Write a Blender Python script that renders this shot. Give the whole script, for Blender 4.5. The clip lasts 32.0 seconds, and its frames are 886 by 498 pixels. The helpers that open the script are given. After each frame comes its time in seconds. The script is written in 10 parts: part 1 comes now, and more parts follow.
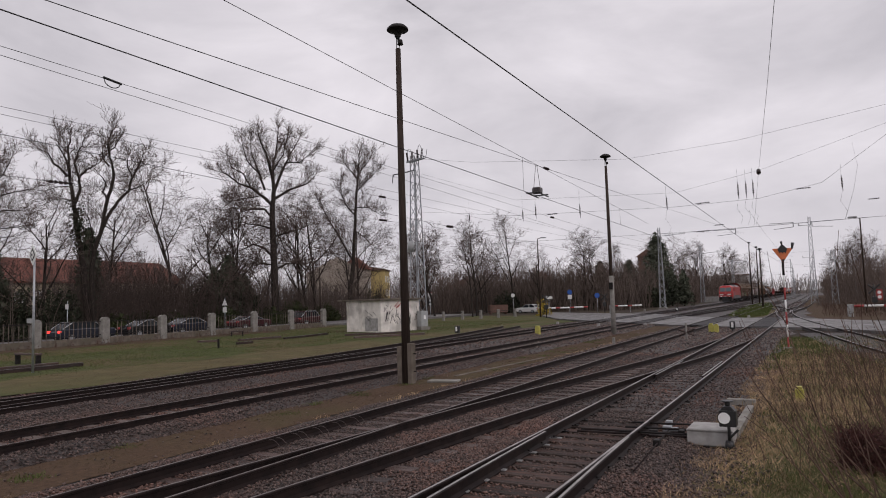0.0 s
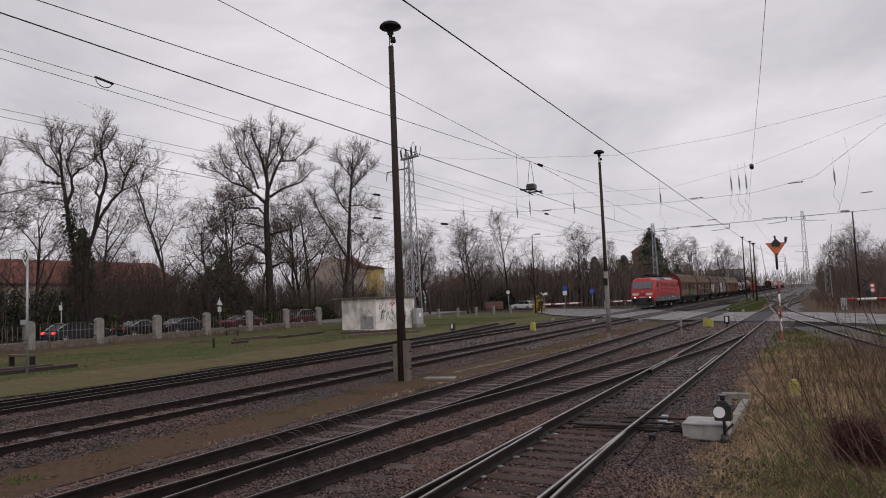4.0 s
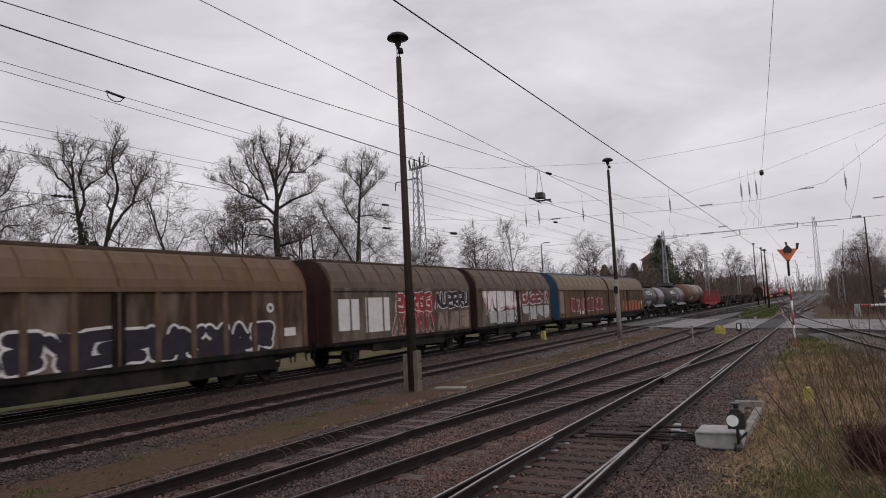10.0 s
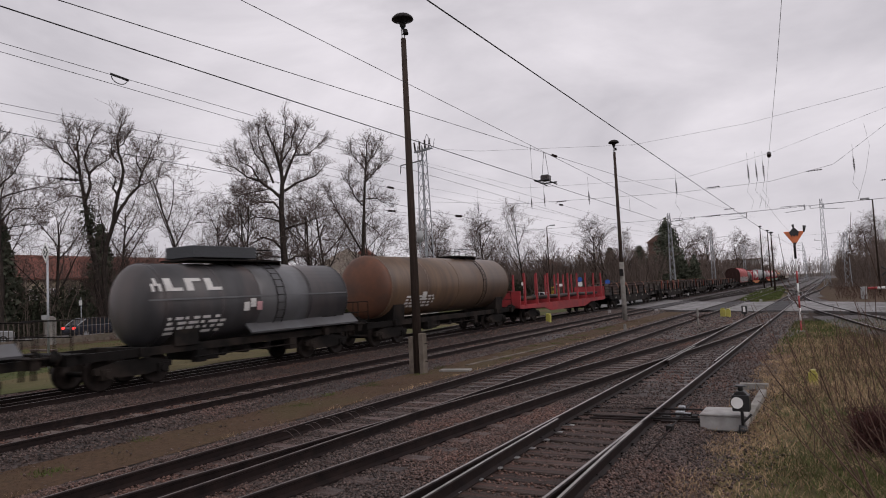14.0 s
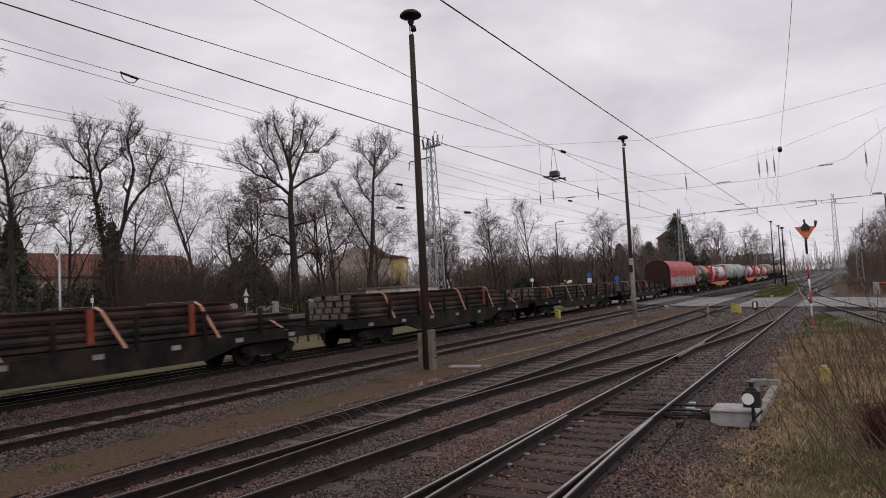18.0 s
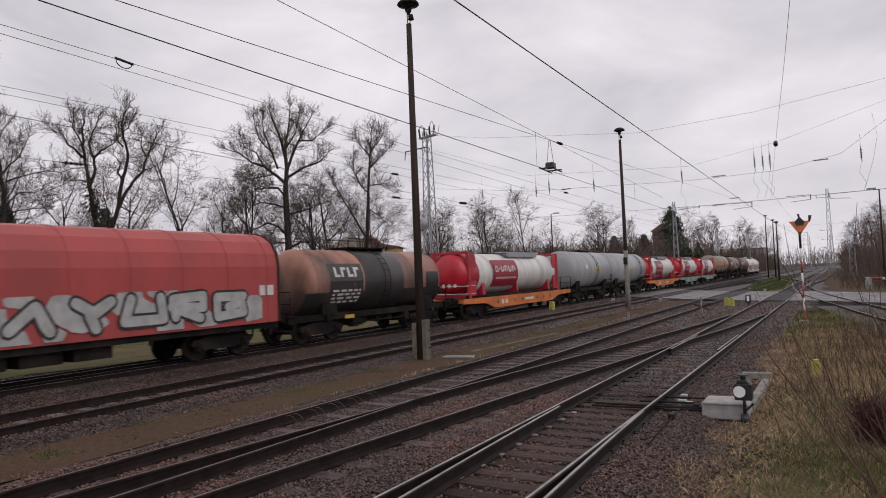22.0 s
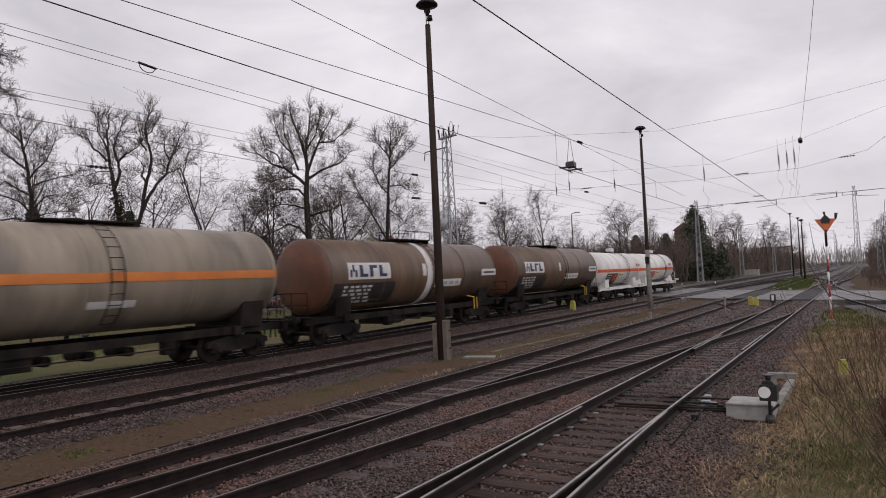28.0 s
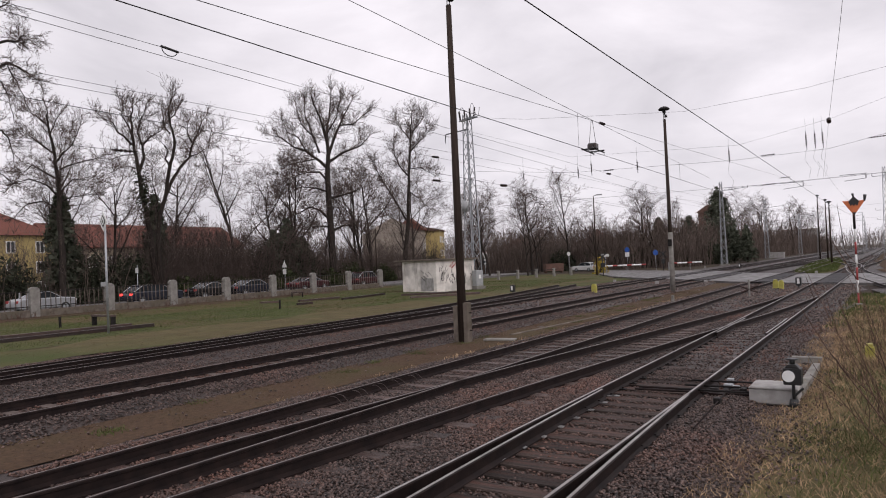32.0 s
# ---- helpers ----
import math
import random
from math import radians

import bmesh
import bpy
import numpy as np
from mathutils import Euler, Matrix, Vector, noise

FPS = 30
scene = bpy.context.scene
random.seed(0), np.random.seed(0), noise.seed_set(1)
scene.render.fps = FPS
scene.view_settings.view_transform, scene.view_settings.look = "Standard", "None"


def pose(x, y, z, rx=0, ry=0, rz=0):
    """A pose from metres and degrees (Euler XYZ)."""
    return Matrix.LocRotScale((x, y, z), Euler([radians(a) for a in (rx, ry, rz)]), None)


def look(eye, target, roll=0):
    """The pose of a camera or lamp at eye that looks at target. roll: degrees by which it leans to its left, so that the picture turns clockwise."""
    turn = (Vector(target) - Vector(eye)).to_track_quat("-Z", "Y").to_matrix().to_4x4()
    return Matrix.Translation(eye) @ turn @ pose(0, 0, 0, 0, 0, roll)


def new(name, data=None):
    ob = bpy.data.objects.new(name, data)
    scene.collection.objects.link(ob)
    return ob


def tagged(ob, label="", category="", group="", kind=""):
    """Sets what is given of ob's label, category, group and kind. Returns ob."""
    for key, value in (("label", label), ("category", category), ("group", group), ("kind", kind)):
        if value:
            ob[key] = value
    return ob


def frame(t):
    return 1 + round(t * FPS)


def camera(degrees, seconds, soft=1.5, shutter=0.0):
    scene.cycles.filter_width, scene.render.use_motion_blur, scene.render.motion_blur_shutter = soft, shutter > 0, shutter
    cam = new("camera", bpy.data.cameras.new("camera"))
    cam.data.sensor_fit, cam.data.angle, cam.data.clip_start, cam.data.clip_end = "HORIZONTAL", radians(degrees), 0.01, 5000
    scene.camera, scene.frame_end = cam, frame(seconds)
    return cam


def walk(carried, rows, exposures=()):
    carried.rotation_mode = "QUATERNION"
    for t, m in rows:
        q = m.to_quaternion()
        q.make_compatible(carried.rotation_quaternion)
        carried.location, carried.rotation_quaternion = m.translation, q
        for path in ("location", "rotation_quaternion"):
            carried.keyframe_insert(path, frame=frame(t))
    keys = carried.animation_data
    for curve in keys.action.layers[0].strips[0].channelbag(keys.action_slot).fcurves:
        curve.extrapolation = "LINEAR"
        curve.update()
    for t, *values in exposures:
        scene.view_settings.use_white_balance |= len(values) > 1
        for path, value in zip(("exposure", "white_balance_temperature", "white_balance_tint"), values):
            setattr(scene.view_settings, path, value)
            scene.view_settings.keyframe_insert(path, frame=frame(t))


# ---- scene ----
EYE = (0.0, 0.0, 2.335)
cam = camera(66.3, 32.0, soft=1.0, shutter=0.16)
walk(cam, [
    (0.0, pose(*EYE, 94.390, 1.786, 29.018)), (0.5, pose(*EYE, 94.472, 2.040, 29.014)), (1.0, pose(*EYE, 94.512, 1.699, 28.890)),
    (1.5, pose(*EYE, 94.018, 1.750, 28.763)), (2.0, pose(*EYE, 93.918, 1.974, 28.651)), (2.5, pose(*EYE, 93.915, 2.176, 28.572)),
    (3.0, pose(*EYE, 93.965, 2.216, 28.561)), (3.5, pose(*EYE, 94.042, 2.275, 28.578)), (5.5, pose(*EYE, 94.539, 2.638, 28.907)),
    (6.0, pose(*EYE, 94.634, 2.762, 29.026)), (6.5, pose(*EYE, 94.692, 2.626, 29.066)), (7.0, pose(*EYE, 94.744, 2.712, 29.079)),
    (7.5, pose(*EYE, 94.827, 2.892, 29.138)), (8.0, pose(*EYE, 94.877, 2.986, 29.213)), (8.5, pose(*EYE, 94.907, 2.862, 29.273)),
    (9.0, pose(*EYE, 94.915, 2.803, 29.327)), (9.5, pose(*EYE, 94.963, 2.825, 29.390)), (10.0, pose(*EYE, 94.986, 2.809, 29.433)),
    (10.5, pose(*EYE, 95.007, 2.853, 29.496)), (11.0, pose(*EYE, 94.987, 2.935, 29.518)), (11.5, pose(*EYE, 94.858, 2.809, 29.593)),
    (12.0, pose(*EYE, 94.557, 2.663, 29.623)), (12.5, pose(*EYE, 94.257, 2.704, 29.675)), (13.0, pose(*EYE, 93.927, 2.843, 29.747)),
    (13.5, pose(*EYE, 93.722, 2.953, 29.838)), (14.0, pose(*EYE, 93.552, 2.805, 29.880)), (14.5, pose(*EYE, 93.436, 2.726, 29.897)),
    (16.5, pose(*EYE, 93.305, 2.907, 30.234)), (17.0, pose(*EYE, 93.283, 2.916, 30.349)), (17.5, pose(*EYE, 93.310, 3.040, 30.518)),
    (18.0, pose(*EYE, 93.301, 2.971, 30.640)), (18.5, pose(*EYE, 93.328, 2.816, 30.795)), (19.0, pose(*EYE, 93.272, 2.695, 30.932)),
    (19.5, pose(*EYE, 93.293, 2.376, 30.992)), (20.0, pose(*EYE, 93.252, 2.301, 30.565)), (20.5, pose(*EYE, 93.229, 2.260, 30.148)),
    (21.0, pose(*EYE, 93.153, 2.184, 29.993)), (21.5, pose(*EYE, 92.756, 2.165, 30.052)), (22.0, pose(*EYE, 92.464, 2.344, 30.190)),
    (22.5, pose(*EYE, 92.205, 2.388, 30.327)), (23.0, pose(*EYE, 92.057, 2.400, 30.455)), (23.5, pose(*EYE, 92.037, 2.456, 30.664)),
    (24.0, pose(*EYE, 92.082, 2.601, 30.861)), (24.5, pose(*EYE, 92.180, 2.621, 31.043)), (25.0, pose(*EYE, 92.299, 2.648, 31.236)),
    (25.5, pose(*EYE, 92.366, 2.571, 31.430)), (27.5, pose(*EYE, 92.565, 2.654, 31.828)), (28.0, pose(*EYE, 92.562, 2.581, 31.897)),
    (28.5, pose(*EYE, 92.500, 2.452, 32.040)), (29.0, pose(*EYE, 92.184, 2.379, 32.185)), (29.5, pose(*EYE, 91.915, 2.491, 32.411)),
    (30.0, pose(*EYE, 91.667, 2.474, 32.673)), (30.5, pose(*EYE, 91.452, 2.475, 32.967)), (31.0, pose(*EYE, 91.331, 2.513, 33.216)),
    (31.5, pose(*EYE, 91.213, 2.502, 33.462)), (32.0, pose(*EYE, 91.165, 2.522, 33.651)),
], [(0.0, -0.05, 6500, 18), (14.5, -0.05, 6500, 18), (17.0, 0.02, 6500, 18), (24.0, 0.04, 6500, 18), (30.2, 0.06, 6500, 18), (31.0, 0.10, 6500, 18), (32.0, 0.24, 6500, 18)])

# ---- world and light: an even overcast, broken by slow grey cloud ----
world = bpy.data.worlds.new("overcast")
scene.world = world
world.use_nodes = True
wt = world.node_tree
wt.nodes.clear()
w_out = wt.nodes.new("ShaderNodeOutputWorld")
w_bg = wt.nodes.new("ShaderNodeBackground")
w_sky = wt.nodes.new("ShaderNodeTexSky")
w_sky.sky_type = 'NISHITA'
w_sky.sun_disc = False
w_sky.sun_elevation, w_sky.sun_rotation = radians(40), radians(119)
w_grey = wt.nodes.new("ShaderNodeHueSaturation")
w_grey.inputs["Saturation"].default_value = 0.10
w_grey.inputs["Value"].default_value = 0.10
w_co = wt.nodes.new("ShaderNodeTexCoord")
w_map = wt.nodes.new("ShaderNodeMapping")
w_map.inputs["Scale"].default_value = (1.0, 1.0, 2.6)
w_map.inputs["Location"].default_value = (0.35, 1.3, 0.0)
w_n = wt.nodes.new("ShaderNodeTexNoise")
w_n.inputs["Scale"].default_value, w_n.inputs["Detail"].default_value, w_n.inputs["Roughness"].default_value = 2.6, 8.0, 0.55
w_n.inputs["Distortion"].default_value = 0.35
w_ramp = wt.nodes.new("ShaderNodeValToRGB")
w_ramp.color_ramp.elements[0].position, w_ramp.color_ramp.elements[0].color = 0.33, (0.53, 0.53, 0.55, 1)
w_ramp.color_ramp.elements[1].position, w_ramp.color_ramp.elements[1].color = 0.66, (0.80, 0.795, 0.81, 1)
w_mix = wt.nodes.new("ShaderNodeMix")
w_mix.data_type = 'RGBA'
w_mix.inputs["Factor"].default_value = 0.88
wt.links.new(w_sky.outputs["Color"], w_grey.inputs["Color"])
wt.links.new(w_co.outputs["Generated"], w_map.inputs["Vector"])
wt.links.new(w_map.outputs["Vector"], w_n.inputs["Vector"])
wt.links.new(w_n.outputs["Fac"], w_ramp.inputs["Fac"])
wt.links.new(w_grey.outputs["Color"], w_mix.inputs["A"])
wt.links.new(w_ramp.outputs["Color"], w_mix.inputs["B"])
wt.links.new(w_mix.outputs["Result"], w_bg.inputs["Color"])
w_bg.inputs["Strength"].default_value = 1.09
wt.links.new(w_bg.outputs["Background"], w_out.inputs["Surface"])

sun_data = bpy.data.lights.new("sun", 'SUN')
sun_data.energy, sun_data.angle, sun_data.color = 0.8, radians(45), (1.0, 0.97, 0.93)
sun = new("sun", sun_data)
sun.matrix_world = look((0, 0, 60), (-62, 34, 0))
scene.view_settings.exposure = 0.0


# ---- materials ----
def mat(name, c1, c2=None, rough=0.7, scale=6.0, bump=0.0, metal=0.0, fine=0.0, stain=None, stain_scale=0.6, stain_amount=0.5,
        glow=0.0, stretch=(1, 1, 1), random_value=0.0, spec=0.5, island=0.0, wet=0.0):
    """A node material: two tones by noise, a coarse stain, fine bump, and per-piece variation."""
    m = bpy.data.materials.new(name)
    m.use_nodes = True
    nt = m.node_tree
    bs = nt.nodes["Principled BSDF"]
    bs.inputs["Roughness"].default_value = rough
    bs.inputs["Metallic"].default_value = metal
    bs.inputs["Specular IOR Level"].default_value = 0.16 if rough >= 0.6 and metal < 0.5 else spec
    co = nt.nodes.new("ShaderNodeTexCoord")
    mp = nt.nodes.new("ShaderNodeMapping")
    mp.inputs["Scale"].default_value = stretch
    nt.links.new(co.outputs["Object"], mp.inputs["Vector"])
    c2 = c2 or tuple(c * 0.75 for c in c1)
    n1 = nt.nodes.new("ShaderNodeTexNoise")
    n1.inputs["Scale"].default_value, n1.inputs["Detail"].default_value, n1.inputs["Roughness"].default_value = scale, 6, 0.62
    nt.links.new(mp.outputs["Vector"], n1.inputs["Vector"])
    r1 = nt.nodes.new("ShaderNodeValToRGB")
    r1.color_ramp.elements[0].position, r1.color_ramp.elements[0].color = 0.34, (*c2, 1)
    r1.color_ramp.elements[1].position, r1.color_ramp.elements[1].color = 0.66, (*c1, 1)
    nt.links.new(n1.outputs["Fac"], r1.inputs["Fac"])
    col = r1.outputs["Color"]
    if stain:
        n2 = nt.nodes.new("ShaderNodeTexNoise")
        n2.inputs["Scale"].default_value, n2.inputs["Detail"].default_value = stain_scale, 8
        nt.links.new(mp.outputs["Vector"], n2.inputs["Vector"])
        r2 = nt.nodes.new("ShaderNodeValToRGB")
        r2.color_ramp.elements[0].position, r2.color_ramp.elements[0].color = 0.46, (0, 0, 0, 1)
        r2.color_ramp.elements[1].position, r2.color_ramp.elements[1].color = 0.64, (stain_amount,) * 3 + (1,)
        nt.links.new(n2.outputs["Fac"], r2.inputs["Fac"])
        mx = nt.nodes.new("ShaderNodeMix")
        mx.data_type = 'RGBA'
        nt.links.new(r2.outputs["Color"], mx.inputs["Factor"])
        nt.links.new(col, mx.inputs["A"])
        mx.inputs["B"].default_value = (*stain, 1)
        col = mx.outputs["Result"]
    if random_value or island:
        if random_value:
            oi = nt.nodes.new("ShaderNodeObjectInfo")
            src, amount = oi.outputs["Random"], random_value
        else:
            ge = nt.nodes.new("ShaderNodeNewGeometry")
            src, amount = ge.outputs["Random Per Island"], island
        mr = nt.nodes.new("ShaderNodeMapRange")
        mr.inputs["To Min"].default_value, mr.inputs["To Max"].default_value = 1 - amount, 1 + amount
        nt.links.new(src, mr.inputs["Value"])
        hs = nt.nodes.new("ShaderNodeHueSaturation")
        nt.links.new(mr.outputs["Result"], hs.inputs["Value"])
        nt.links.new(col, hs.inputs["Color"])
        col = hs.outputs["Color"]
    nt.links.new(col, bs.inputs["Base Color"])
    if wet:
        n4 = nt.nodes.new("ShaderNodeTexNoise")
        n4.inputs["Scale"].default_value, n4.inputs["Detail"].default_value = 1.3, 4
        nt.links.new(co.outputs["Object"], n4.inputs["Vector"])
        m4 = nt.nodes.new("ShaderNodeMapRange")
        m4.inputs["From Min"].default_value, m4.inputs["From Max"].default_value = 0.35, 0.65
        m4.inputs["To Min"].default_value, m4.inputs["To Max"].default_value = rough - wet, rough
        nt.links.new(n4.outputs["Fac"], m4.inputs["Value"])
        nt.links.new(m4.outputs["Result"], bs.inputs["Roughness"])
    if bump:
        n3 = nt.nodes.new("ShaderNodeTexNoise")
        n3.inputs["Scale"].default_value, n3.inputs["Detail"].default_value = fine or scale * 4, 5
        nt.links.new(mp.outputs["Vector"], n3.inputs["Vector"])
        b = nt.nodes.new("ShaderNodeBump")
        b.inputs["Strength"].default_value, b.inputs["Distance"].default_value = 0.6, bump
        nt.links.new(n3.outputs["Fac"], b.inputs["Height"])
        nt.links.new(b.outputs["Normal"], bs.inputs["Normal"])
    if glow:
        bs.inputs["Emission Color"].default_value = (*c1, 1)
        bs.inputs["Emission Strength"].default_value = glow
    return m


def glass_mat(name, tint=(0.02, 0.025, 0.03), rough=0.06):
    m = bpy.data.materials.new(name)
    m.use_nodes = True
    bs = m.node_tree.nodes["Principled BSDF"]
    bs.inputs["Base Color"].default_value = (*tint, 1)
    bs.inputs["Roughness"].default_value = rough
    bs.inputs["Specular IOR Level"].default_value = 0.7
    return m


M_ground = mat("dark_soil", (0.052, 0.037, 0.030), (0.031, 0.023, 0.020), 0.95, 1.4, 0.02, fine=30, stain=(0.10, 0.088, 0.04), stain_scale=0.25)
M_ballast = mat("ballast_bed", (0.0400, 0.0275, 0.0240), (0.0155, 0.0112, 0.0100), 0.55, 16, 0.04, fine=28, spec=0.3, stain=(0.058, 0.038, 0.031), stain_scale=0.35)
M_stone = mat("ballast_stone", (0.1210, 0.0835, 0.0715), (0.0285, 0.0192, 0.0168), 0.52, 14, 0.006, fine=60, island=0.75, spec=0.4, stain=(0.135, 0.068, 0.050), stain_scale=0.3, stain_amount=0.75)
# paler stone colour carries the sky sheen of far wet ballast
M_skystone = mat("sky_paled_ballast_stone", (0.210, 0.165, 0.148), (0.070, 0.053, 0.047), 0.55, 14, 0.006, fine=60, island=0.7, spec=0.4, stain=(0.15, 0.09, 0.07), stain_scale=0.3, stain_amount=0.6)
M_dirt = mat("trodden_path", (0.1040, 0.0640, 0.0390), (0.0540, 0.0335, 0.0215), 0.95, 9.0, 0.02, fine=55, stain=(0.072, 0.060, 0.026), stain_scale=0.5)
M_turf = mat("turf_soil", (0.125, 0.100, 0.048), (0.082, 0.066, 0.032), 0.95, 1.1, 0.03, fine=30, stain=(0.062, 0.078, 0.024), stain_scale=0.13, stain_amount=0.95)
M_lawn = mat("lawn_turf", (0.080, 0.090, 0.030), (0.052, 0.060, 0.021), 0.95, 1.6, 0.03, fine=40, stain=(0.110, 0.078, 0.042), stain_scale=0.2, stain_amount=0.9)
M_grass = mat("short_grass", (0.092, 0.120, 0.035), (0.058, 0.077, 0.024), 0.8, 0.8, island=0.3, stain=(0.090, 0.082, 0.034), stain_scale=0.18, stain_amount=0.5)
M_straw = mat("withered_grass", (0.455, 0.322, 0.196), (0.230, 0.156, 0.096), 0.85, 1.2, island=0.5)
M_twig = mat("bush_twig", (0.135, 0.086, 0.066), (0.064, 0.040, 0.032), 0.8, 8, island=0.4)
M_redtwig = mat("dark_red_twig", (0.085, 0.035, 0.03), (0.04, 0.018, 0.016), 0.8, 8, island=0.4)
M_road = mat("worn_asphalt", (0.1680, 0.1580, 0.1530), (0.1020, 0.0970, 0.0950), 0.62, 0.7, 0.006, fine=90, stain=(0.075, 0.070, 0.069), stain_scale=0.22, wet=0.3)
M_panel = mat("rubber_crossing_panel", (0.060, 0.057, 0.058), (0.036, 0.034, 0.036), 0.75, 3, 0.004, random_value=0.2)
M_rail = mat("rusty_rail", (0.027, 0.0175, 0.0155), (0.012, 0.0085, 0.0085), 0.6, 5, 0.003, metal=0.2, fine=40)
M_shine = mat("polished_railhead", (0.44, 0.41, 0.395), (0.26, 0.235, 0.225), 0.36, 2.5, metal=0.85)
M_dullhead = mat("dull_railhead", (0.20, 0.165, 0.152), (0.11, 0.085, 0.078), 0.34, 2.5, metal=0.75)
M_sleeper = mat("old_timber_sleeper", (0.098, 0.076, 0.068), (0.030, 0.024, 0.023), 0.64, 6, 0.012, stretch=(0.5, 6, 6), random_value=0.45, stain=(0.10, 0.050, 0.040), stain_scale=1.6, stain_amount=0.45, wet=0.34)
M_concsl = mat("concrete_sleeper", (0.1710, 0.1395, 0.1260), (0.0900, 0.0720, 0.0648), 0.7, 5, 0.004, random_value=0.2, stain=(0.09, 0.06, 0.05), stain_scale=2.0)
M_plate = mat("wet_slide_plate", (0.40, 0.40, 0.40), (0.2, 0.19, 0.18), 0.3, 6, metal=0.6, random_value=0.25)
M_dark = mat("dark_iron", (0.030, 0.027, 0.026), (0.016, 0.014, 0.014), 0.6, 6, 0.002, metal=0.3)
M_conc = mat("weathered_concrete", (0.30, 0.285, 0.265), (0.17, 0.16, 0.145), 0.85, 3, 0.006, stain=(0.10, 0.10, 0.075), stain_scale=1.2)
M_concl = mat("light_concrete", (0.40, 0.39, 0.375), (0.29, 0.28, 0.27), 0.75, 4, 0.003, stain=(0.18, 0.165, 0.15), stain_scale=3.0, stain_amount=0.5)
M_timber = mat("black_points_timber", (0.0644, 0.046, 0.03795), (0.0161, 0.01265, 0.0115), 0.66, 6, 0.014, stretch=(0.5, 6, 6), random_value=0.5, stain=(0.095, 0.042, 0.032), stain_scale=1.8, stain_amount=0.5)
M_pole = mat("tarred_wooden_pole", (0.055, 0.040, 0.032), (0.028, 0.02, 0.017), 0.85, 5, 0.006, stretch=(8, 8, 0.4))
M_galv = mat("galvanised_steel", (0.42, 0.44, 0.46), (0.30, 0.31, 0.325), 0.45, 5, metal=0.6)
M_mast = mat("grey_lattice_paint", (0.34, 0.36, 0.38), (0.23, 0.245, 0.26), 0.55, 5, metal=0.3, stain=(0.12, 0.08, 0.06), stain_scale=1.0, stain_amount=0.4)
M_wire = mat("overhead_wire", (0.035, 0.033, 0.035), (0.02, 0.02, 0.02), 0.5, 3, metal=0.5)
M_ins = mat("brown_insulator", (0.035, 0.02, 0.018), (0.02, 0.013, 0.012), 0.25, 6)
M_white = mat("white_paint", (0.78, 0.78, 0.77), (0.68, 0.68, 0.66), 0.5, 3)
M_black = mat("black_paint", (0.018, 0.018, 0.019), (0.012, 0.012, 0.012), 0.45, 5)
M_orange = mat("faded_orange_sign", (0.62, 0.17, 0.055), (0.48, 0.12, 0.04), 0.55, 3)
M_redp = mat("red_paint", (0.36, 0.045, 0.04), (0.26, 0.03, 0.03), 0.5, 3)
M_blue = mat("blue_sign", (0.03, 0.11, 0.42), (0.025, 0.09, 0.36), 0.4, 3)
M_yellow = mat("yellow_paint", (0.46, 0.42, 0.09), (0.32, 0.29, 0.06), 0.55, 5)
M_bark = mat("tree_bark", (0.050, 0.040, 0.034), (0.022, 0.018, 0.016), 0.9, 3, 0.01, stretch=(3, 3, 0.5))
M_twigs = mat("bare_twigs", (0.122, 0.092, 0.080), (0.068, 0.052, 0.046), 0.9, 2, island=0.3)
# bark tone lightened in place of distance haze
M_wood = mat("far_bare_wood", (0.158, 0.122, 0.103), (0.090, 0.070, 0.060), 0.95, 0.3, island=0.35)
M_ever = mat("dark_evergreen", (0.050, 0.054, 0.034), (0.024, 0.028, 0.019), 0.85, 0.8, island=0.4)
M_ivy = mat("green_shrub", (0.050, 0.058, 0.024), (0.026, 0.032, 0.014), 0.8, 0.8, island=0.4)
M_forsy = mat("yellow_blossom_shrub", (0.40, 0.30, 0.05), (0.28, 0.20, 0.035), 0.8, 0.8, island=0.3)
M_glass = glass_mat("dark_window_glass")
# windscreen tint lightened to hold the reflected sky
M_screen = glass_mat("sky_tinted_windscreen", (0.085, 0.10, 0.11), 0.12)
M_wall = mat("white_plaster", (0.806, 0.767, 0.715), (0.65, 0.611, 0.559), 0.85, 2, 0.004, stain=(0.28, 0.26, 0.23), stain_scale=0.8, stain_amount=0.6)
M_tag = mat("black_spray", (0.05, 0.045, 0.045), (0.03, 0.03, 0.03), 0.7, 4)
M_redtag = mat("red_spray", (0.35, 0.05, 0.04), (0.25, 0.04, 0.03), 0.7, 4)
M_fabr = mat("grey_cabinet", (0.36, 0.37, 0.37), (0.28, 0.29, 0.29), 0.5, 3)
M_tile = mat("red_roof_tile", (0.20, 0.078, 0.058), (0.135, 0.058, 0.046), 0.8, 4, 0.02, stretch=(1, 1, 3))
M_house = mat("beige_render", (0.46, 0.385, 0.29), (0.36, 0.30, 0.22), 0.9, 1)
M_housey = mat("yellow_render", (0.50, 0.385, 0.17), (0.40, 0.31, 0.14), 0.9, 1)
M_houseg = mat("grey_render", (0.40, 0.345, 0.29), (0.31, 0.265, 0.225), 0.9, 0.8, stain=(0.22, 0.19, 0.16), stain_scale=0.25)
M_fir = mat("fir_needles", (0.105, 0.114, 0.082), (0.056, 0.063, 0.045), 0.85, 0.8, island=0.4)
M_plinth = mat("mossy_brown_concrete", (0.185, 0.155, 0.130), (0.10, 0.082, 0.068), 0.9, 3, 0.008, stain=(0.075, 0.070, 0.045), stain_scale=1.0)
M_slat = mat("grey_brown_fence_slat", (0.16, 0.13, 0.11), (0.08, 0.065, 0.055), 0.85, 6, random_value=0.3)
